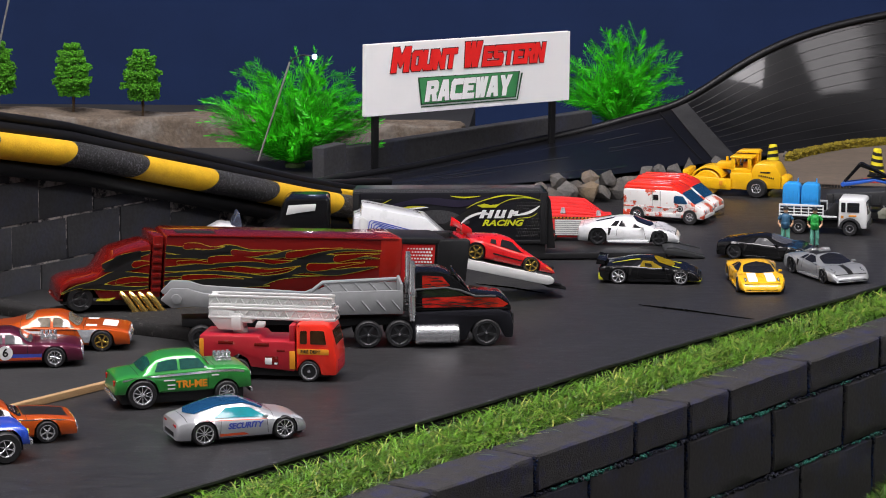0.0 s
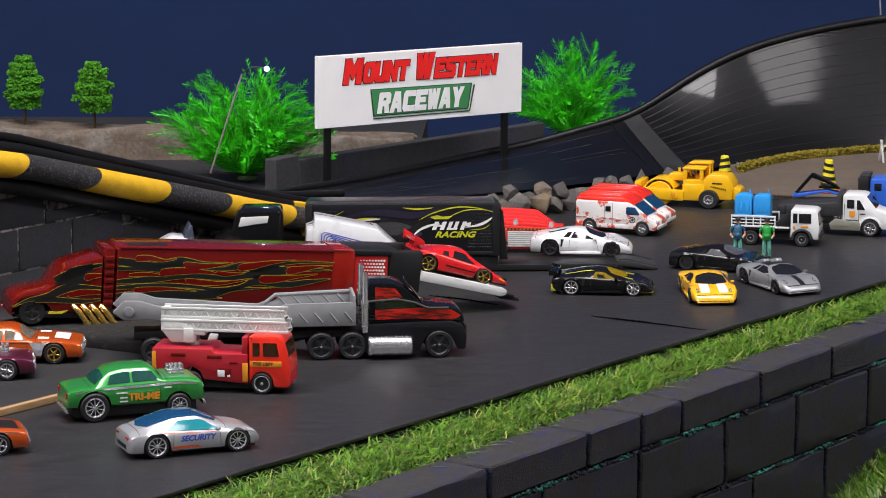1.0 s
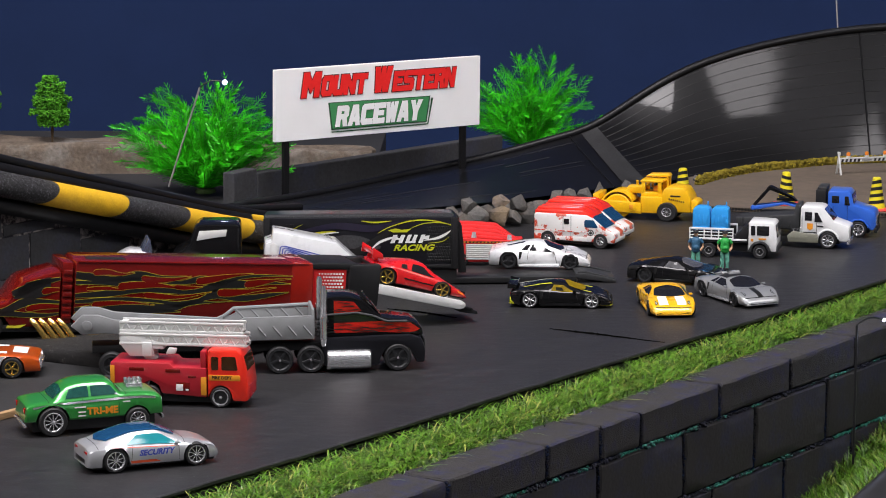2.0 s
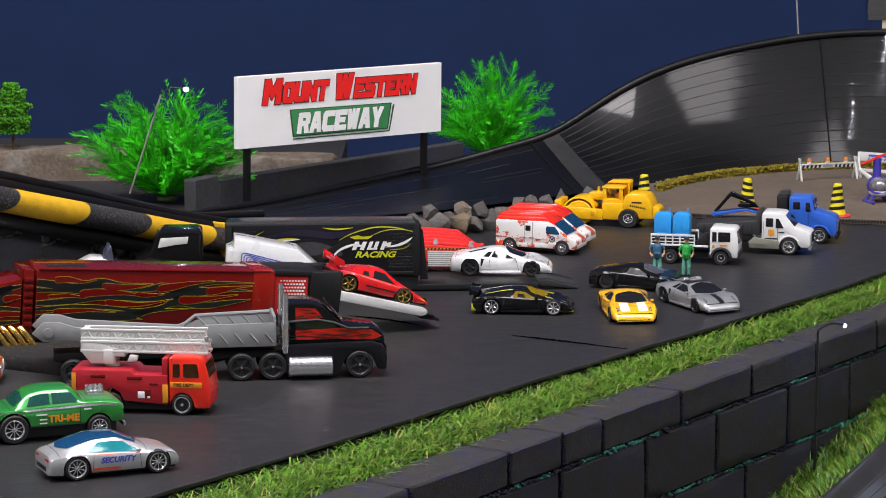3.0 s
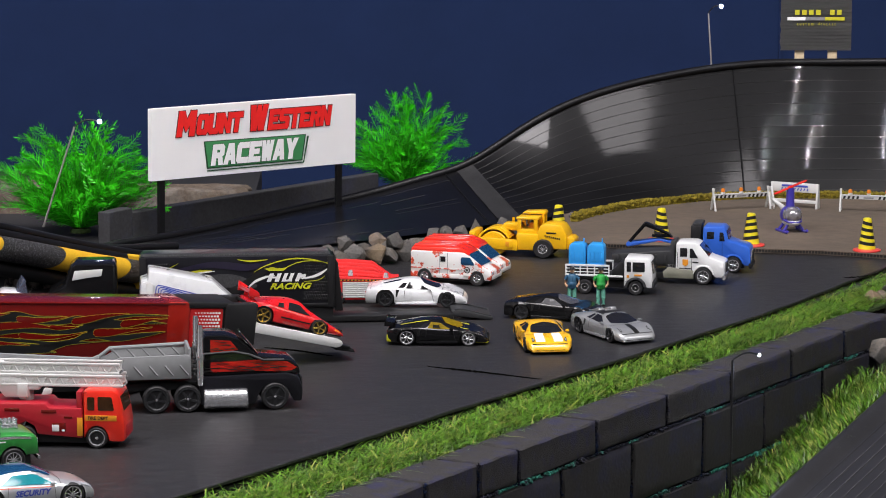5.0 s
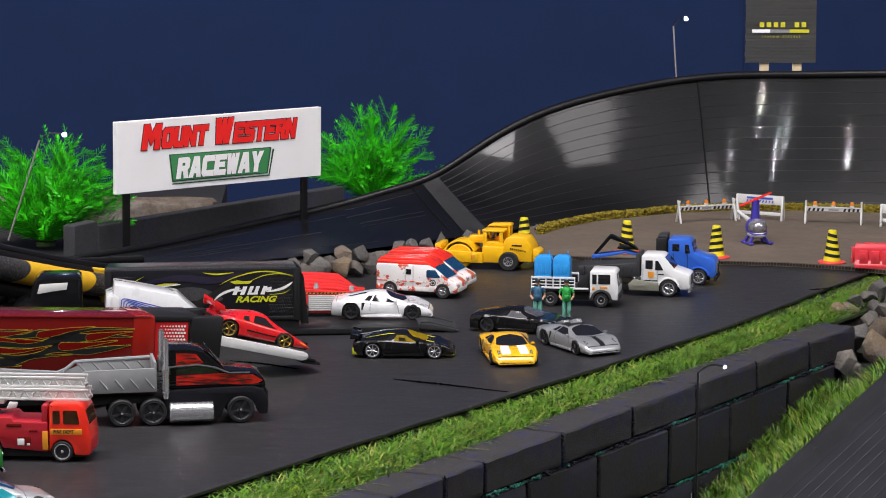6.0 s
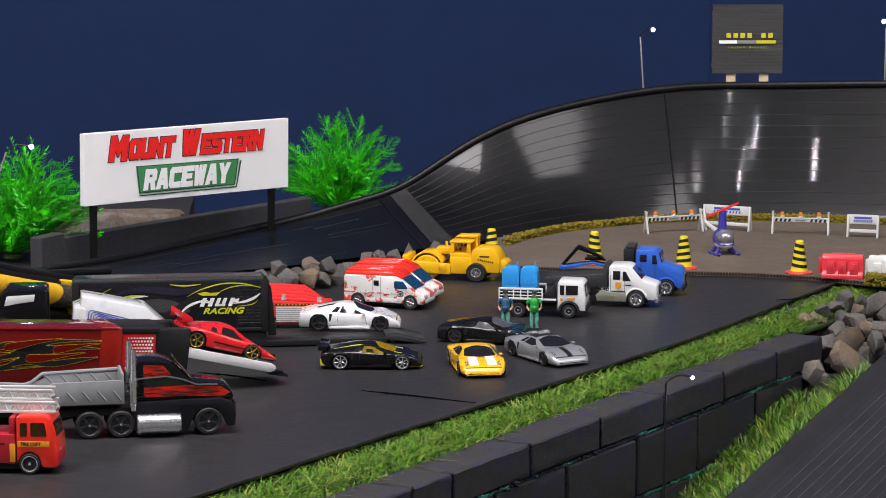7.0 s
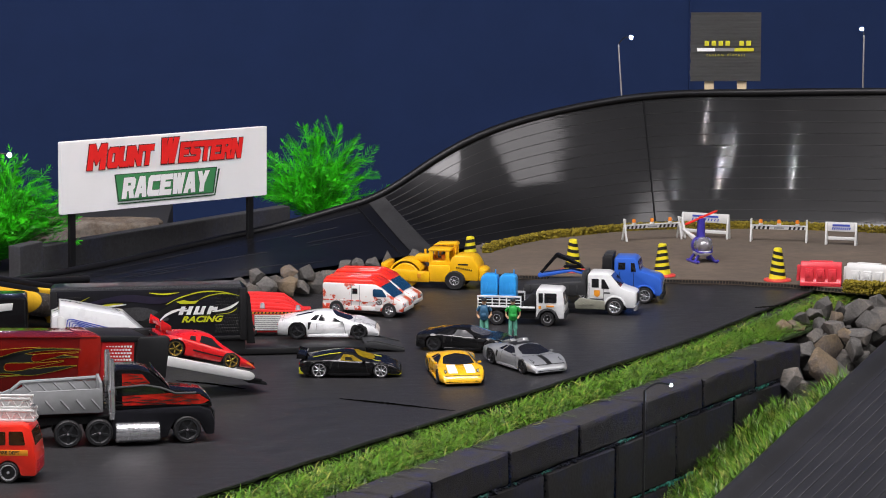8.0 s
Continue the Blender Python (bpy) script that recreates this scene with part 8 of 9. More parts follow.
M_YPRINT = bpy.data.materials["yellow_print"]
for k in range(7):
    if k == 4:
        continue
    bm = bmesh.new()
    box(bm, (-0.0185 + 0.0068 * k, -0.0013, 0.0497), (0.0044, 0.0004, 0.0048), 0.0001)
    part("print_bar", bm, M_YPRINT, b2)
bm = words("c u s t o m   d i e c a s t", 0.0040, 0.0001, stretch=0.98)
move(bm, Matrix.Translation((0.0, -0.0014, 0.0383)) @ Matrix.Rotation(radians(90), 4, "X"))
part("lettering", bm, M_YPRINT, b2, "small yellow lettering")

# ---- street lamps ----
def street_lamp(base, bend, led, metal, glow=0.012, r=0.0008, head=0.0019):
    base, bend, led = Vector(base), Vector(bend), Vector(led)
    t = thing("street_lamp", "thin wire street lamp with a lit white lamp head", "street lamp", Matrix.Translation(base), "model street lamps")
    bm = bmesh.new()
    tube(bm, [Vector((0, 0, 0)), (bend - base) * 0.5, bend - base], r, 8)
    part("pole", bm, metal, t, smooth=60)
    bm = bmesh.new()
    d = led - bend
    tube(bm, spline([bend - base, bend - base + d * 0.15 + Vector((0, 0, 0.002)), bend - base + d * 0.5 + Vector((0, 0, 0.0035)), led - base - d.normalized() * head * 0.9 + Vector((0, 0, head * 0.5))], 10), r * 0.8, 6)
    part("arm", bm, M_POLEB, t, smooth=60)
    bm = bmesh.new()
    bmesh.ops.create_uvsphere(bm, u_segments=14, v_segments=10, radius=head, matrix=Matrix.Translation(led - base))
    part("lamp_head", bm, M_LED, t, "lit white lamp", smooth=80)
    data = bpy.data.lights.new("lamp_glow", "POINT")
    data.energy, data.color, data.shadow_soft_size = glow, (0.62, 0.72, 1.0), 0.0022
    new("lamp_glow", data).location = led + Vector((0.006, -0.020, -0.008))
    return t


street_lamp((-0.2688, 2.42, 0.033), (-0.2425, 2.42, 0.1133), (-0.2225, 2.42, 0.1175), M_POLE)
street_lamp((-0.4995, 2.42, 0.03), (-0.4660, 2.42, 0.170), (-0.446, 2.42, 0.176), M_POLE)
street_lamp((0.3087, 2.8182, 0.1197), (0.3059, 2.8250, 0.1695), (0.3173, 2.8211, 0.1764), M_POLE)
street_lamp((0.5337, 2.8134, 0.1245), (0.5345, 2.8163, 0.1777), (0.5315, 2.8124, 0.1839), M_POLE)
p0, p1, p2 = at(0.262, -0.0965, lane_z(0.262) - 0.018), at(0.263, -0.0965, 0.0125), at(0.2995, -0.0965, 0.0105)
street_lamp(p0, p1, p2, M_POLEB, 0.018, 0.0009, 0.0011)

# ---- model trees on the ledge ----
def model_tree(x, y, z, h, seed):
    rnd = random.Random(seed)
    t = thing("model_tree", "small flocked green model tree with a brown trunk", "model tree", Matrix.Translation((x, y, z)), "model trees on the ledge")
    bm = bmesh.new()
    tube(bm, [(0, 0, -0.004), (0.0006, 0, h * 0.2), (-0.0004, 0.0003, h * 0.55), (0, 0, h * 0.9)], 0.0018, 8, 0.4)
    for k in range(7):
        a = rnd.uniform(0, 6.28)
        z0 = h * rnd.uniform(0.3, 0.75)
        tube(bm, [(0, 0, z0), (math.cos(a) * 0.006, math.sin(a) * 0.006, z0 + 0.004)], 0.0006, 5, 0.5)
    part("trunk", bm, M_TRUNK, t)
    vs, fs = [], []
    # flocked tiers, each a sagging ring of fine tufts
    lean = [(rnd.uniform(-0.0012, 0.0012), rnd.uniform(-0.001, 0.001)) for _ in range(8)]
    for _ in range(3800):
        j = rnd.choice((0, 0, 1, 1, 1, 2, 2, 2, 3, 3, 3, 4, 4, 5, 5, 6, 7))
        f = j / 7
        wide = 0.0188 * (0.80, 0.98, 1.04, 1.02, 0.97, 0.88, 0.74, 0.50)[j] * (0.9 + 0.1 * math.sin(j * 3 + seed))
        a = rnd.uniform(0, 6.28)
        q = wide * math.sqrt(rnd.uniform(0.25, 1.0)) * (0.92 + 0.12 * math.sin(a * 5 + j * 2))
        sag = 0.0026 * (q / 0.021) ** 2
        c = Vector((math.cos(a) * q + lean[j][0], math.sin(a) * q + lean[j][1], h * (0.34 + 0.64 * f) - sag + rnd.uniform(-0.0024, 0.0024)))
        clump(vs, fs, c, rnd.uniform(0.0006, 0.0013), rnd)
    ob = loose("crown", vs, fs, M_TREE)
    ob.parent = t
    ob["label"] = "flocked green crown"


model_tree(-0.4784, 2.770, 0.0205, 0.0665, 1)
model_tree(-0.4142, 2.770, 0.0185, 0.0630, 2)
model_tree(-0.5480, 2.770, 0.0230, 0.0650, 3)

# ---- feathery plastic plants ----
def feather_plant(x, y, z, spread, tall, n, seed):
    rnd = random.Random(seed)
    t = thing("plastic_plant", "bright green feathery plastic aquarium plant", "plastic plant", Matrix.Translation((x, y, z)), "feathery plants behind the track")
    bm = bmesh.new()
    cyl(bm, (0, 0, 0.001), 0.009, 0.004, n=16, bev=0.001)
    part("base", bm, M_SOIL, t)
    bms = bmesh.new()
    vs, fs = [], []
    def leaflet(p, way, up, ln, w):
        """A thin curved blade with a raised middle."""
        side = way.cross(up).normalized() * w
        b = len(vs)
        for f, wk in ((0, 0.75), (0.4, 1.0), (0.8, 0.75), (1.0, 0.2)):
            q = p + way * (ln * f) + up * (ln * 0.30 * f * f)
            vs.extend((tuple(q - side * wk), tuple(q + side * wk - up * 0.0002)))
        fs.extend((b + 2 * i, b + 2 * i + 1, b + 2 * i + 3, b + 2 * i + 2) for i in range(3))

    def frond(line, r, size):
        tube(bms, line, r, 5, 0.35)
        n_ = len(line)
        # most fronds lie open to the front, like a feather
        face_ = Vector((rnd.gauss(0, 0.45), -1.0, rnd.gauss(0.2, 0.4))).normalized()
        for i in range(max(2, n_ // 6), n_):
            tang = (line[min(i + 1, n_ - 1)] - line[i - 1]).normalized()
            side = tang.cross(face_).normalized()
            f = i / n_
            for s in (-1, 1):
                ln = size * rnd.uniform(0.75, 1.15) * (1 - 0.55 * max(0.0, f - 0.55) / 0.45)
                way = (side * s + tang * rnd.uniform(0.55, 1.0) + face_ * rnd.uniform(-0.35, 0.5)).normalized()
                leaflet(line[i], way, (tang + face_ * 0.2).normalized(), ln, rnd.uniform(0.00045, 0.00068))
        leaflet(line[-1], tang, face_, size * 0.7, 0.0005)

    for k in range(n):
        a = rnd.uniform(0, 2 * math.pi)
        out = spread * math.sqrt(rnd.uniform(0.03, 1.0))
        h = tall * rnd.uniform(0.30, 1.05) * (1 - 0.45 * (out / spread) ** 2)
        d = Vector((math.cos(a), 0.55 * math.sin(a), 0))
        bend = rnd.uniform(0.55, 1.0)
        pts = [Vector((0, 0, 0.004)) + d * 0.006, d * out * 0.42 + Vector((0, 0, h * 0.5)), d * out * 0.8 + Vector((0, 0, h * 0.9)), d * out * 1.08 + Vector((rnd.uniform(-0.006, 0.006), 0, h * (0.78 + 0.26 * bend)))]
        long_ = sum((q - p).length for p, q in zip(pts, pts[1:]))
        line = spline(pts, max(8, int(long_ / 0.0023)))
        frond(line, 0.00065, rnd.uniform(0.0062, 0.0090))
        # a short side frond from half way
        if rnd.random() < 0.6:
            i = int(len(line) * rnd.uniform(0.35, 0.7))
            q = line[i]
            tang = (line[i + 1] - line[i - 1]).normalized()
            w_ = (tang + Vector((rnd.choice((-0.9, 0.9)), rnd.uniform(-0.6, 0.2), rnd.uniform(-0.2, 0.5)))).normalized()
            ln = rnd.uniform(0.016, 0.028)
            frond(spline([q, q + w_ * ln * 0.55, q + w_ * ln + Vector((0, 0, ln * 0.25))], 9), 0.0005, rnd.uniform(0.0045, 0.0065))
    part("stalk", bms, M_PLANT, t)
    ob = loose("foliage", vs, fs, M_PLANT)
    ob.parent = t
    tagged(ob, "thin bright green leaflets", "", "", "stuff")


feather_plant(-0.258, 2.610, 0.0, 0.080, 0.096, 175, 5)
feather_plant(0.026, 2.900, -0.004, 0.062, 0.090, 125, 8)

# ---- broken stone ----
def rock(u, v, z, r, kind, seed, base=False):
    rnd = random.Random(seed)
    bm = bmesh.new()
    for _ in range(15):
        d = Vector((rnd.gauss(0, 1), rnd.gauss(0, 1), rnd.gauss(0, 1))).normalized()
        bm.verts.new(Vector((d.x * 1.15, d.y * 0.95, d.z * 0.9)) * (r * 0.001 * rnd.uniform(0.92, 1.2)))
    res_ = bmesh.ops.convex_hull(bm, input=bm.verts[:])
    bmesh.ops.delete(bm, geom=list({g for g in res_["geom_interior"] + res_["geom_unused"] if isinstance(g, bmesh.types.BMVert)}), context="VERTS")
    bmesh.ops.bevel(bm, geom=bm.edges[:], offset=r * 0.00003, segments=1, affect="EDGES")
    bmesh.ops.subdivide_edges(bm, edges=bm.edges[:], cuts=1, use_grid_fill=True)
    for q in bm.verts:
        q.co += noise.noise_vector(q.co * 260 + Vector((seed, 0, 0))) * (r * 0.00006)
    ob = part("stone", bm, M_ROCKB if kind else M_ROCK, smooth=22)
    ob.location = at(u, v, z) if not base else Vector((u, v, z))
    ob.rotation_euler = (rnd.uniform(0, 6), rnd.uniform(0, 6), rnd.uniform(0, 6))
    return tagged(ob, "rough tan broken stone" if kind else "rough grey broken stone", "stone", "stones in a pile")


seed = 100
for x, y, z, r, k in ((0.4235, 2.3318, 0.001, 9.4, 0), (0.4473, 2.3278, 0.0006, 11, 0), (0.4109, 2.3153, -0.0019, 7.4, 0), (0.4277, 2.3053, -0.0034, 6.6, 1), (0.4133, 2.2959, -0.0052, 6.0, 0), (0.3839, 2.285, -0.0074, 8.2, 1),
                      (0.3947, 2.2919, -0.006, 7.2, 1), (0.4022, 2.3029, -0.0041, 7.6, 0), (0.406, 2.269, -0.01, 6.8, 0), (0.4215, 2.2804, -0.0078, 9.4, 0), (0.4382, 2.2672, -0.01, 9.4, 0), (0.4504, 2.295, -0.0049, 9.6, 0),
                      (0.4105, 2.245, -0.0144, 11.4, 1), (0.389, 2.237, -0.0162, 10, 0), (0.4031, 2.2083, -0.0217, 12, 1), (0.3722, 2.1918, -0.0254, 10, 0), (0.4296, 2.2677, -0.0095, 6.4, 1), (0.4296, 2.244, -0.0144, 8.2, 0), (0.4345, 2.3285, 0.0006, 6, 0),
                      (0.466, 2.315, -0.002, 11, 0), (0.47, 2.345, 0.0, 10, 0)):
    seed += 1
    rock(x - 0.008, y, z + 0.001, r * 1.08, k, seed, True)
    rock(x + 0.001, y + 0.010, z - 0.011, r * 1.15, 0, seed + 400, True)
seed = 300
for x, y, r, k in ((-0.046, 2.447, 9.5, 0), (-0.033, 2.452, 9, 0), (-0.020, 2.458, 10, 0), (-0.006, 2.466, 10.5, 1), (0.007, 2.474, 9, 0), (0.019, 2.485, 10, 0), (-0.040, 2.466, 9, 0), (-0.012, 2.482, 10, 0), (0.004, 2.492, 9, 0), (0.030, 2.500, 9, 0),
                   (0.033, 2.520, 8, 0), (0.046, 2.545, 8, 0), (0.056, 2.566, 7, 0), (0.069, 2.585, 7, 0), (0.082, 2.605, 7, 0), (0.158, 2.668, 5, 0), (0.172, 2.670, 5.5, 0), (0.106, 2.635, 6, 0), (0.128, 2.650, 6, 0)):
    seed += 1
    near = 0.040 if x < 0.04 else 0.015
    rock(x, y - near, r * 0.00072, r, k, seed, True)
for x, y, z, r, k in ((-0.028, 2.462, 0.017, 8, 0), (-0.003, 2.476, 0.0185, 7.5, 1), (0.012, 2.484, 0.017, 8, 0)):
    seed += 1
    rock(x, y - 0.040, z - 0.001, r, k, seed, True)

# ---- traffic cones ----
M_CONEY = mat("cone_yellow", (0.72, 0.62, 0.02), rough=0.35, var=0.06, coat=0.3)
M_CONER = mat("cone_red", (0.62, 0.05, 0.04), rough=0.4, var=0.06, coat=0.2)


def traffic_cone(x, y, z, k=1.0):
    t = thing("traffic_cone", "yellow and black striped traffic cone on a red base", "traffic cone", Matrix.Translation((x, y, z)) @ Matrix.Rotation(x * 40, 4, "Z"), "traffic cones on the platform")
    bm = bmesh.new()
    lathe(bm, [(11.2, 0), (11.6, 0.6), (11.2, 1.4), (7.6, 2.2), (7.4, 1.0)], n=26)
    vp("base", bm, M_CONER, t, "red round base", m=Matrix.Scale(k, 4))
    bm = bmesh.new()
    lathe(bm, [(7.4, 1.6), (7.0, 3.0), (3.4, 26.6), (2.8, 27.2), (1.6, 27.0), (1.6, 22)], n=26)
    vp("body", bm, M_CONEY, t, m=Matrix.Scale(k, 4))
    for z0 in (5.5, 11.0, 16.5, 21.8):
        bm = bmesh.new()
        n = 26
        rings = []
        for dz in (0, 2.7):
            ring = []
            for i in range(n):
                a = 2 * math.pi * i / n
                zz = z0 + dz + 0.9 * math.cos(a + 0.6)
                rr = 7.0 - (zz - 3.0) * 3.6 / 23.6 + 0.12
                ring.append(bm.verts.new((rr * math.cos(a), rr * math.sin(a), zz)))
            rings.append(ring)
        for i in range(n):
            bm.faces.new((rings[0][i], rings[0][(i + 1) % n], rings[1][(i + 1) % n], rings[1][i]))
        vp("stripe", bm, P_STRK, t, "black slanted stripe", m=Matrix.Scale(k, 4))


for x, y, z in ((0.2360, 2.5215, 0.0042), (0.3076, 2.4915, 0.0042), (0.3993, 2.4620, 0.0042), (0.1510, 2.5420, 0.0042)):
    traffic_cone(x, y, z)

# ---- road barriers ----
M_ORANGE = mat("orange_lens", (0.75, 0.22, 0.02), rough=0.3, var=0.05, coat=0.5)


def lamp_barrier(a, b):
    a, b = Vector((*a, 0.0042)), Vector((*b, 0.0042))
    L = (b - a).length * 1000
    t = thing("road_barrier", "white striped road barrier with three orange lamps", "road barrier", Matrix.Translation(a) @ Matrix.Rotation(math.atan2(b.y - a.y, b.x - a.x), 4, "Z"), "barriers on the platform")
    bm = bmesh.new()
    box(bm, (L / 2, 0, 14.2), (L, 2.4, 1.0), 0.2)
    box(bm, (L / 2, 0, 12.4), (L, 1.2, 3.2), 0.2)
    vp("beam", bm, P_WPLAST, t)
    n = int(L / 4)
    for k in range(n):
        if abs(k - n / 2 + 0.5) < 1.6:
            continue
        x = 2 + (L - 4) * (k + 0.5) / n
        bm = bmesh.new()
        prism(bm, [(x - 1.3, 10.9), (x + 0.7, 10.9), (x + 1.5, 13.6), (x - 0.5, 13.6)], -0.8, -0.62)
        vp("stripe", bm, P_STRK, t, "black slanted stripe")
    bm = bmesh.new()
    box(bm, (L / 2, -0.7, 12.2), (9, 0.3, 1.3))
    vp("name_plate", bm, P_GREY, t)
    for x in (0.8, L - 0.8):
        for s in (-1, 1):
            bm = bmesh.new()
            prism(bm, [(s * 5.2 - 1, 0), (s * 5.2 + 1, 0), (-s * 1.6 + 0.9, 20), (-s * 1.6 - 0.9, 20)], x - 0.8, x + 0.8, 0.3, plane="YZ")
            vp("leg", bm, P_WPLAST, t)
    for k in range(3):
        x = L * (0.18 + 0.32 * k)
        bm = bmesh.new()
        lathe(bm, [(1.9, 14.5), (1.9, 16.4), (0, 16.4)], (x, 0, 0), n=14)
        lo = vp("lamp_foot", bm, P_WPLAST, t)
        bm = bmesh.new()
        lathe(bm, [(1.6, 16.4), (1.9, 17.6), (1.5, 19.4), (0, 19.9)], (x, 0, 0), n=14)
        vp("lamp_lens", bm, M_ORANGE, lo, "orange lamp lens")


def board_barrier(a, b, h=21):
    a, b = Vector((*a, 0.0042)), Vector((*b, 0.0042))
    L = (b - a).length * 1000
    t = thing("road_barrier", "white road barrier board with violet print", "road barrier", Matrix.Translation(a) @ Matrix.Rotation(math.atan2(b.y - a.y, b.x - a.x), 4, "Z"), "barriers on the platform")
    bm = bmesh.new()
    box(bm, (L / 2, 0, h - 4.0), (L - 1, 1.4, 8.4), 0.4)
    vp("panel", bm, P_WPLAST, t)
    bm = bmesh.new()
    box(bm, (L / 2, 0, 5.6), (L - 2, 1.2, 3.0), 0.4)
    vp("rail", bm, P_WPLAST, t)
    for x in (0.8, L - 0.8):
        bm = bmesh.new()
        prism(bm, [(-4, 0), (-2, 0), (0.5, h * 0.7), (2, 0), (4, 0), (1.2, h), (-1.2, h)], x - 0.9, x + 0.9, 0.2, plane="YZ")
        vp("leg", bm, P_WPLAST, t)
    bm = bmesh.new()
    box(bm, (L / 2, -0.85, h - 2.6), (L * 0.55, 0.3, 1.8))
    vp("print_bar", bm, P_STRB, t)
    n = 9
    for k in range(n):
        x = L / 2 - L * 0.27 + L * 0.54 * k / (n - 1)
        bm = bmesh.new()
        prism(bm, [(x - 0.9, h - 6.6), (x + 0.2, h - 6.6), (x + 1.0, h - 4.4), (x - 0.1, h - 4.4)], -0.95, -0.72)
        vp("print_bar", bm, P_STRB, t)


lamp_barrier((0.2975, 2.692), (0.3500, 2.707))
lamp_barrier((0.4110, 2.689), (0.4605, 2.676))
board_barrier((0.3540, 2.722), (0.3935, 2.700), 22)
board_barrier((0.4745, 2.664), (0.5010, 2.655), 20)


def water_barrier(a, b, m_, label):
    a, b = Vector((*a, 0.0042)), Vector((*b, 0.0042))
    L = (b - a).length * 1000
    t = thing("water_barrier", label, "plastic barrier", Matrix.Translation(a) @ Matrix.Rotation(math.atan2(b.y - a.y, b.x - a.x), 4, "Z"), "plastic barriers at the platform edge")
    bm = bmesh.new()
    prism(bm, [(-7, 0), (7, 0), (7, 3), (4.5, 6), (4, 16), (2.6, 19.5), (-2.6, 19.5), (-4, 16), (-4.5, 6), (-7, 3)], 2, L - 2, 0.6, plane="YZ")
    box(bm, (L / 2, 0, 19.6), (L * 0.5, 3.4, 1.6), 0.5)
    vp("body", bm, m_, t)
    for k in range(3):
        x = L * (0.25 + 0.25 * k)
        bm = bmesh.new()
        prism(bm, [(x - L * 0.095, 3.6), (x + L * 0.095, 3.6), (x + L * 0.085, 14.2), (x - L * 0.085, 14.2)], -6.6, -3.8, 0.5)
        pk = vp("recess_frame", bm, m_, t)
        bm = bmesh.new()
        prism(bm, [(x - L * 0.045, 8.0), (x, 6.6), (x + L * 0.045, 8.0), (x + L * 0.04, 12.4), (x - L * 0.04, 12.4)], -7.2, -6.2, 0.3)
        vp("recess", bm, m_, pk)
    bm = bmesh.new()
    box(bm, (1.0, 0, 12), (4.0, 5, 9), 0.8)
    cyl(bm, (0.0, -1, 6.0), 1.4, 5, n=12)
    vp("coupling", bm, m_, t)


M_WBR = mat("red_barrier_plastic", (0.62, 0.035, 0.05), rough=0.4, var=0.06, coat=0.2)
water_barrier((0.4130, 2.441), (0.4490, 2.431), M_WBR, "red plastic water-filled road barrier")
water_barrier((0.4500, 2.431), (0.4850, 2.411), P_WPLAST, "white plastic water-filled road barrier")

# ---- helicopter ----
M_HBLUE = mat("helicopter_blue", (0.05, 0.04, 0.32), rough=0.3, var=0.06, coat=0.4)
M_CANOPY = mat("clear_canopy", (0.34, 0.33, 0.36), rough=0.10, metal=0.6, var=0.6, scale=140, coat=0.8)
t = thing("helicopter", "small blue and silver toy helicopter with a red rotor", "toy helicopter", Matrix.Translation((0.3510, 2.567, 0.0042)) @ Matrix.Rotation(radians(-74), 4, "Z") @ Matrix.Scale(0.89, 4))


def egg(c, s):
    bm = bmesh.new()
    bmesh.ops.create_uvsphere(bm, u_segments=28, v_segments=18, radius=1.0, matrix=Matrix.Translation(c) @ Matrix.Diagonal((*s, 1)))
    return bm


vp("cabin", egg((-3.0, 0, 15.6), (11.5, 9.4, 9.6)), M_HBLUE, t, "blue cabin shell", smooth=80)
vp("belly", egg((1.0, 0, 9.8), (11.6, 8.6, 4.4)), P_WPLAST, t, "white belly", smooth=80)
vp("canopy_glass", egg((2.2, 0, 16.6), (11.0, 9.2, 8.2)), M_CANOPY, t, "shiny clear canopy", smooth=80)
bm = bmesh.new()
tube(bm, spline([(2, -8.4, 12.0), (8.5, -6.6, 10.6), (11.6, 0, 10.2), (8.5, 6.6, 10.6), (2, 8.4, 12.0)], 20), 1.0, 8)
vp("nose_band", bm, M_HBLUE, t)
for y in (-8.8, 8.8):
    bm = bmesh.new()
    tube(bm, spline([(11.4 - abs(y) * 0.55, y * 0.8, 11), (11.6 - abs(y) * 0.6, y * 0.92, 16), (6.5 - abs(y) * 0.3, y * 0.75, 22.2), (0, y * 0.5, 23.6)], 12), 0.45, 6)
    vp("canopy_frame", bm, M_HBLUE, t)
bm = bmesh.new()
lathe(bm, [(4.6, 21), (4.2, 26), (3.9, 36), (3.7, 42), (0, 42)], (-3, 0, 0), n=18)
vp("mast", bm, M_HBLUE, t, "blue rotor mast")
bm = bmesh.new()
mm = Matrix.Translation((-3, 0, 42.6)) @ Matrix.Rotation(radians(100), 4, "Z") @ Matrix.Rotation(radians(-17), 4, "Y")
prism(bm, [(-19, -1.2), (-17, -2.3), (-3, -1.8), (3, -1.8), (17, -2.3), (19, -1.2), (19, 1.2), (17, 2.3), (3, 1.8), (-3, 1.8), (-17, 2.3), (-19, 1.2)], -0.5, 0.5, 0.2, plane="XY")
cyl(bm, (0, 0, 0), 2.2, 2.6, n=14, bev=0.4)
move(bm, mm)
vp("rotor", bm, P_FIRE, t, "red two-blade rotor")
bm = bmesh.new()
tube(bm, [(-10, 0, 19), (-26, 0, 22.0), (-46, 0, 25.5)], 2.9, 10, 0.5)
vp("tail_boom", bm, P_WPLAST, t, "white tail boom")
bm = bmesh.new()
prism(bm, [(-42, 16), (-40, 18), (-43, 25), (-47, 37), (-50, 37), (-47, 25)], -0.8, 0.8, 0.3)
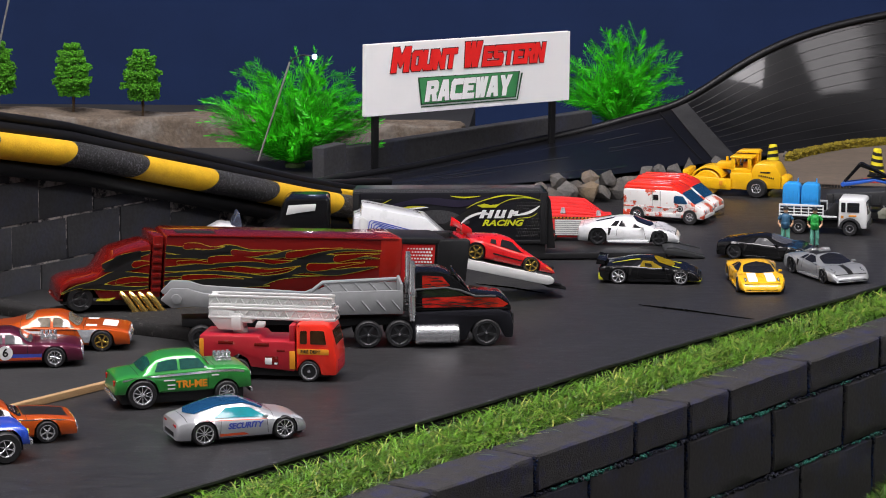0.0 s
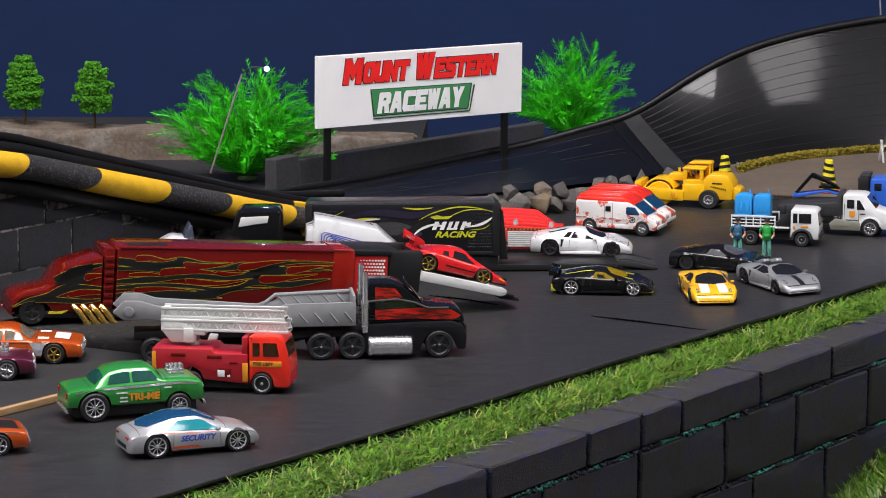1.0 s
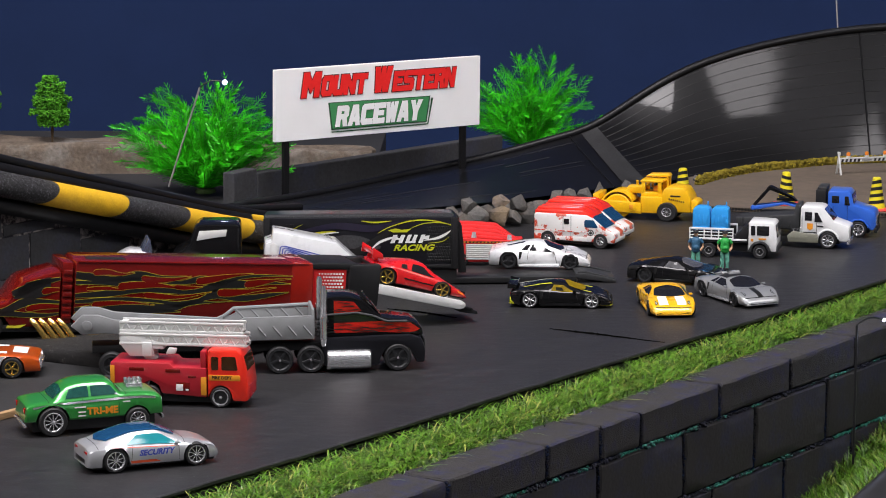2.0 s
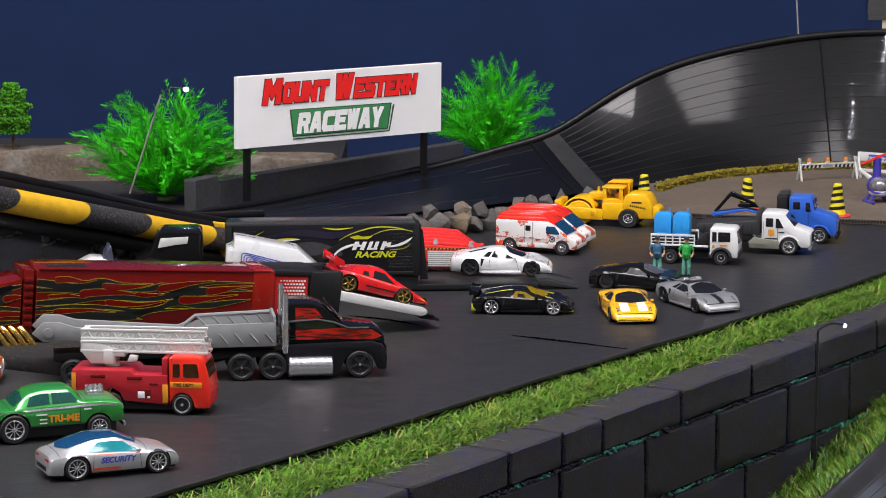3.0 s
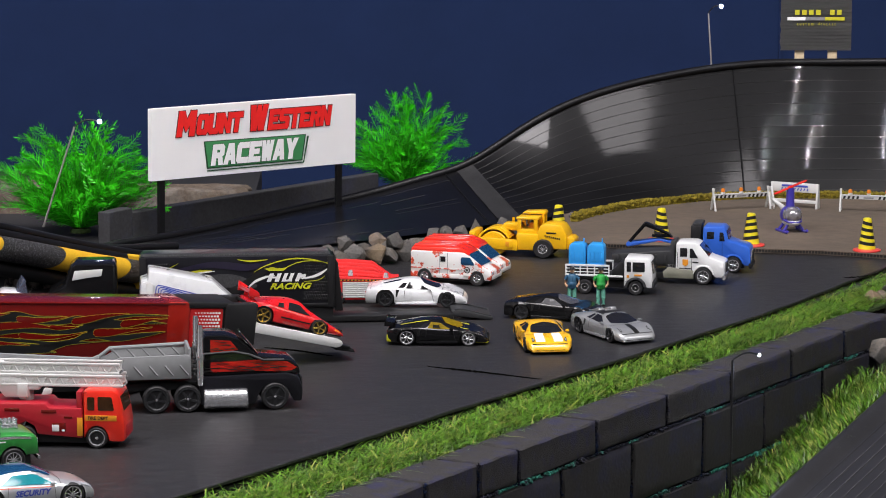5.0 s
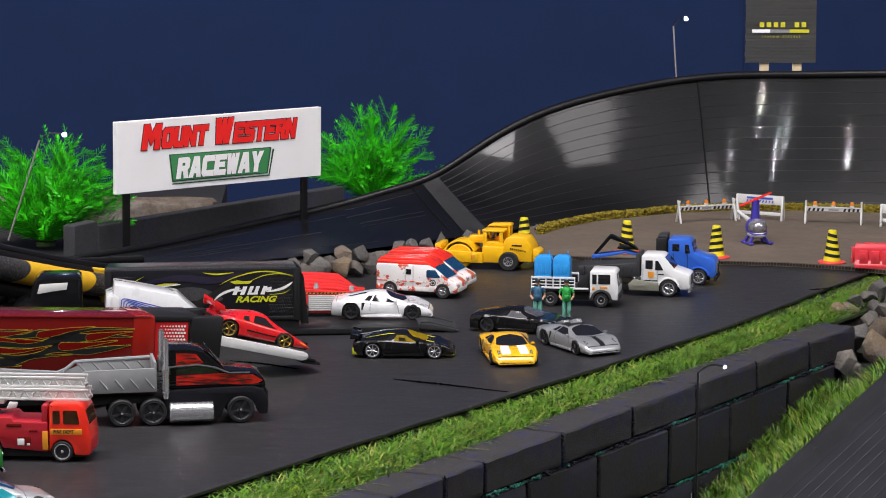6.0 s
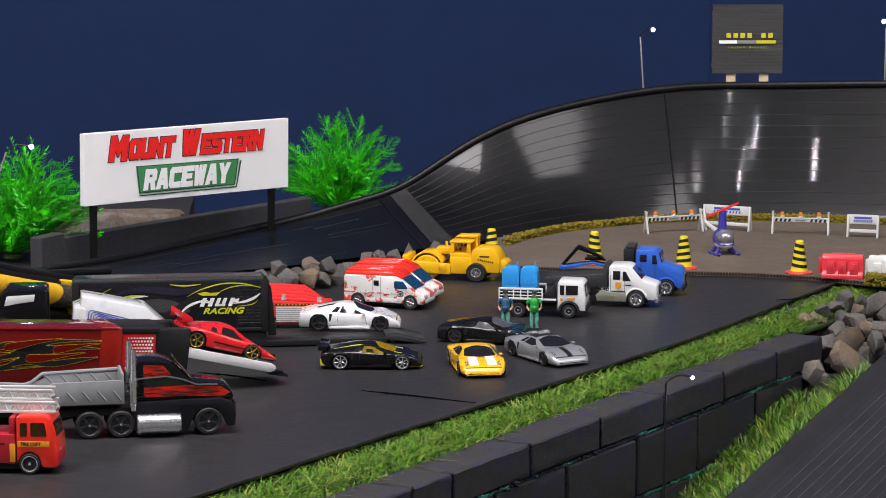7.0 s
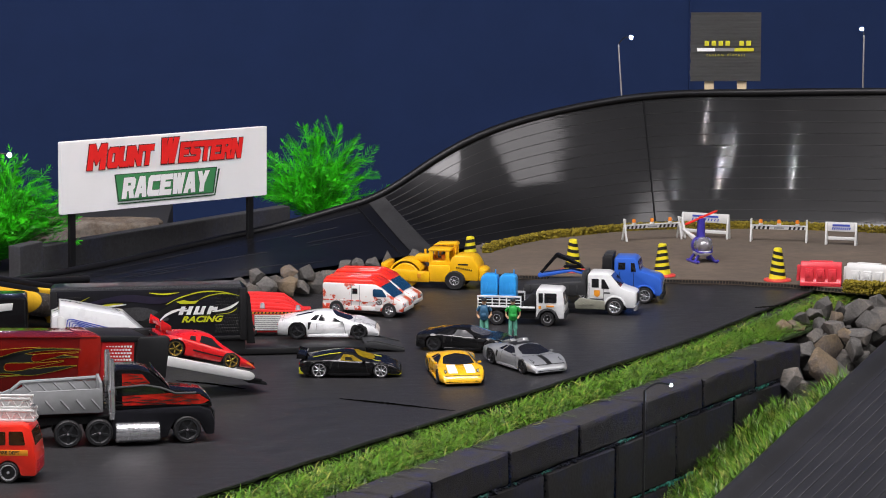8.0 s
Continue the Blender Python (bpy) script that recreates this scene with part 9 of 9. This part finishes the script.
vp("tail_fin", bm, P_WPLAST, t, "white tail fin")
for s in (-1, 1):
    bm = bmesh.new()
    tube(bm, spline([(15, s * 10.2, 2.8), (11, s * 10.2, 1.2), (-11, s * 10.2, 1.2)], 12), 1.3, 8)
    vp("skid", bm, M_HBLUE, t, "blue landing skid")
    for x in (6, -6):
        bm = bmesh.new()
        tube(bm, [(x, s * 10.2, 1.2), (x * 0.8, s * 4.6, 9)], 1.5, 8)
        vp("skid_leg", bm, M_HBLUE, t)

# ---- two small standing figurines ----
M_SKIN = mat("figurine_tan", (0.55, 0.33, 0.20), rough=0.5, var=0.05)
M_TROUS = mat("figurine_seafoam", (0.12, 0.36, 0.27), rough=0.5, var=0.06)
M_SHIRTB = mat("figurine_teal", (0.03, 0.10, 0.18), rough=0.5, var=0.06)
M_SHIRTG = mat("figurine_green", (0.02, 0.30, 0.05), rough=0.5, var=0.06)


def figurine(x, y, yaw, shirt, label):
    bm = bmesh.new()

    def add(fn, slot):
        before = set(bm.faces)
        fn()
        for f in bm.faces:
            if f not in before:
                f.material_index = slot

    def ball(c, s):
        bmesh.ops.create_uvsphere(bm, u_segments=14, v_segments=10, radius=1.0, matrix=Matrix.Translation(c) @ Matrix.Diagonal((*s, 1)))
    for s in (-1, 1):
        add(lambda: tube(bm, [(0, s * 1.9, 1.0), (0.2, s * 1.9, 6), (0, s * 1.6, 13)], 1.5, 10, 1.15), 1)
        add(lambda: box(bm, (0.8, s * 2.0, 0.7), (3.6, 1.9, 1.4), 0.4), 3)
        add(lambda: tube(bm, [(0, s * 3.2, 21.6), (-0.3, s * 5.0, 18.8)], 1.25, 8), 0)
        add(lambda: tube(bm, [(-0.3, s * 5.0, 18.8), (-0.2, s * 5.3, 16.0), (1.0, s * 3.4, 13.6)], 0.85, 8), 2)
    add(lambda: lathe(bm, [(2.4, 12.0), (3.2, 13.2), (3.5, 15.5), (3.3, 18.5), (3.5, 21.0), (2.4, 22.8), (0, 23.2)], n=16), 0)
    add(lambda: ball((1.1, 0, 15.8), (2.8, 3.1, 2.8)), 0)
    add(lambda: ball((0, 0, 25.4), (1.9, 1.7, 2.2)), 2)
    add(lambda: lathe(bm, [(2.0, 26.2), (2.0, 27.2), (1.2, 28.0), (0, 28.1)], n=14), 3)
    add(lambda: box(bm, (1.9, 0, 26.3), (2.0, 2.8, 0.4), 0.1), 3)
    move(bm, MM @ Matrix.Diagonal((1, 1.0, 1.04, 1)))
    ob = part("figurine", bm, [shirt, M_TROUS, M_SKIN, P_CHASSIS], smooth=60)
    ob.matrix_world = Matrix.Translation((x, y, 0)) @ Matrix.Rotation(radians(yaw), 4, "Z")
    tagged(ob, label, "figurine", "figurines beside the flatbed truck")


figurine(0.1432, 2.2375, -95, M_SHIRTB, "small standing figurine, teal top and pale green trousers")
figurine(0.1645, 2.2345, -92, M_SHIRTG, "small standing figurine, green top and pale green trousers")
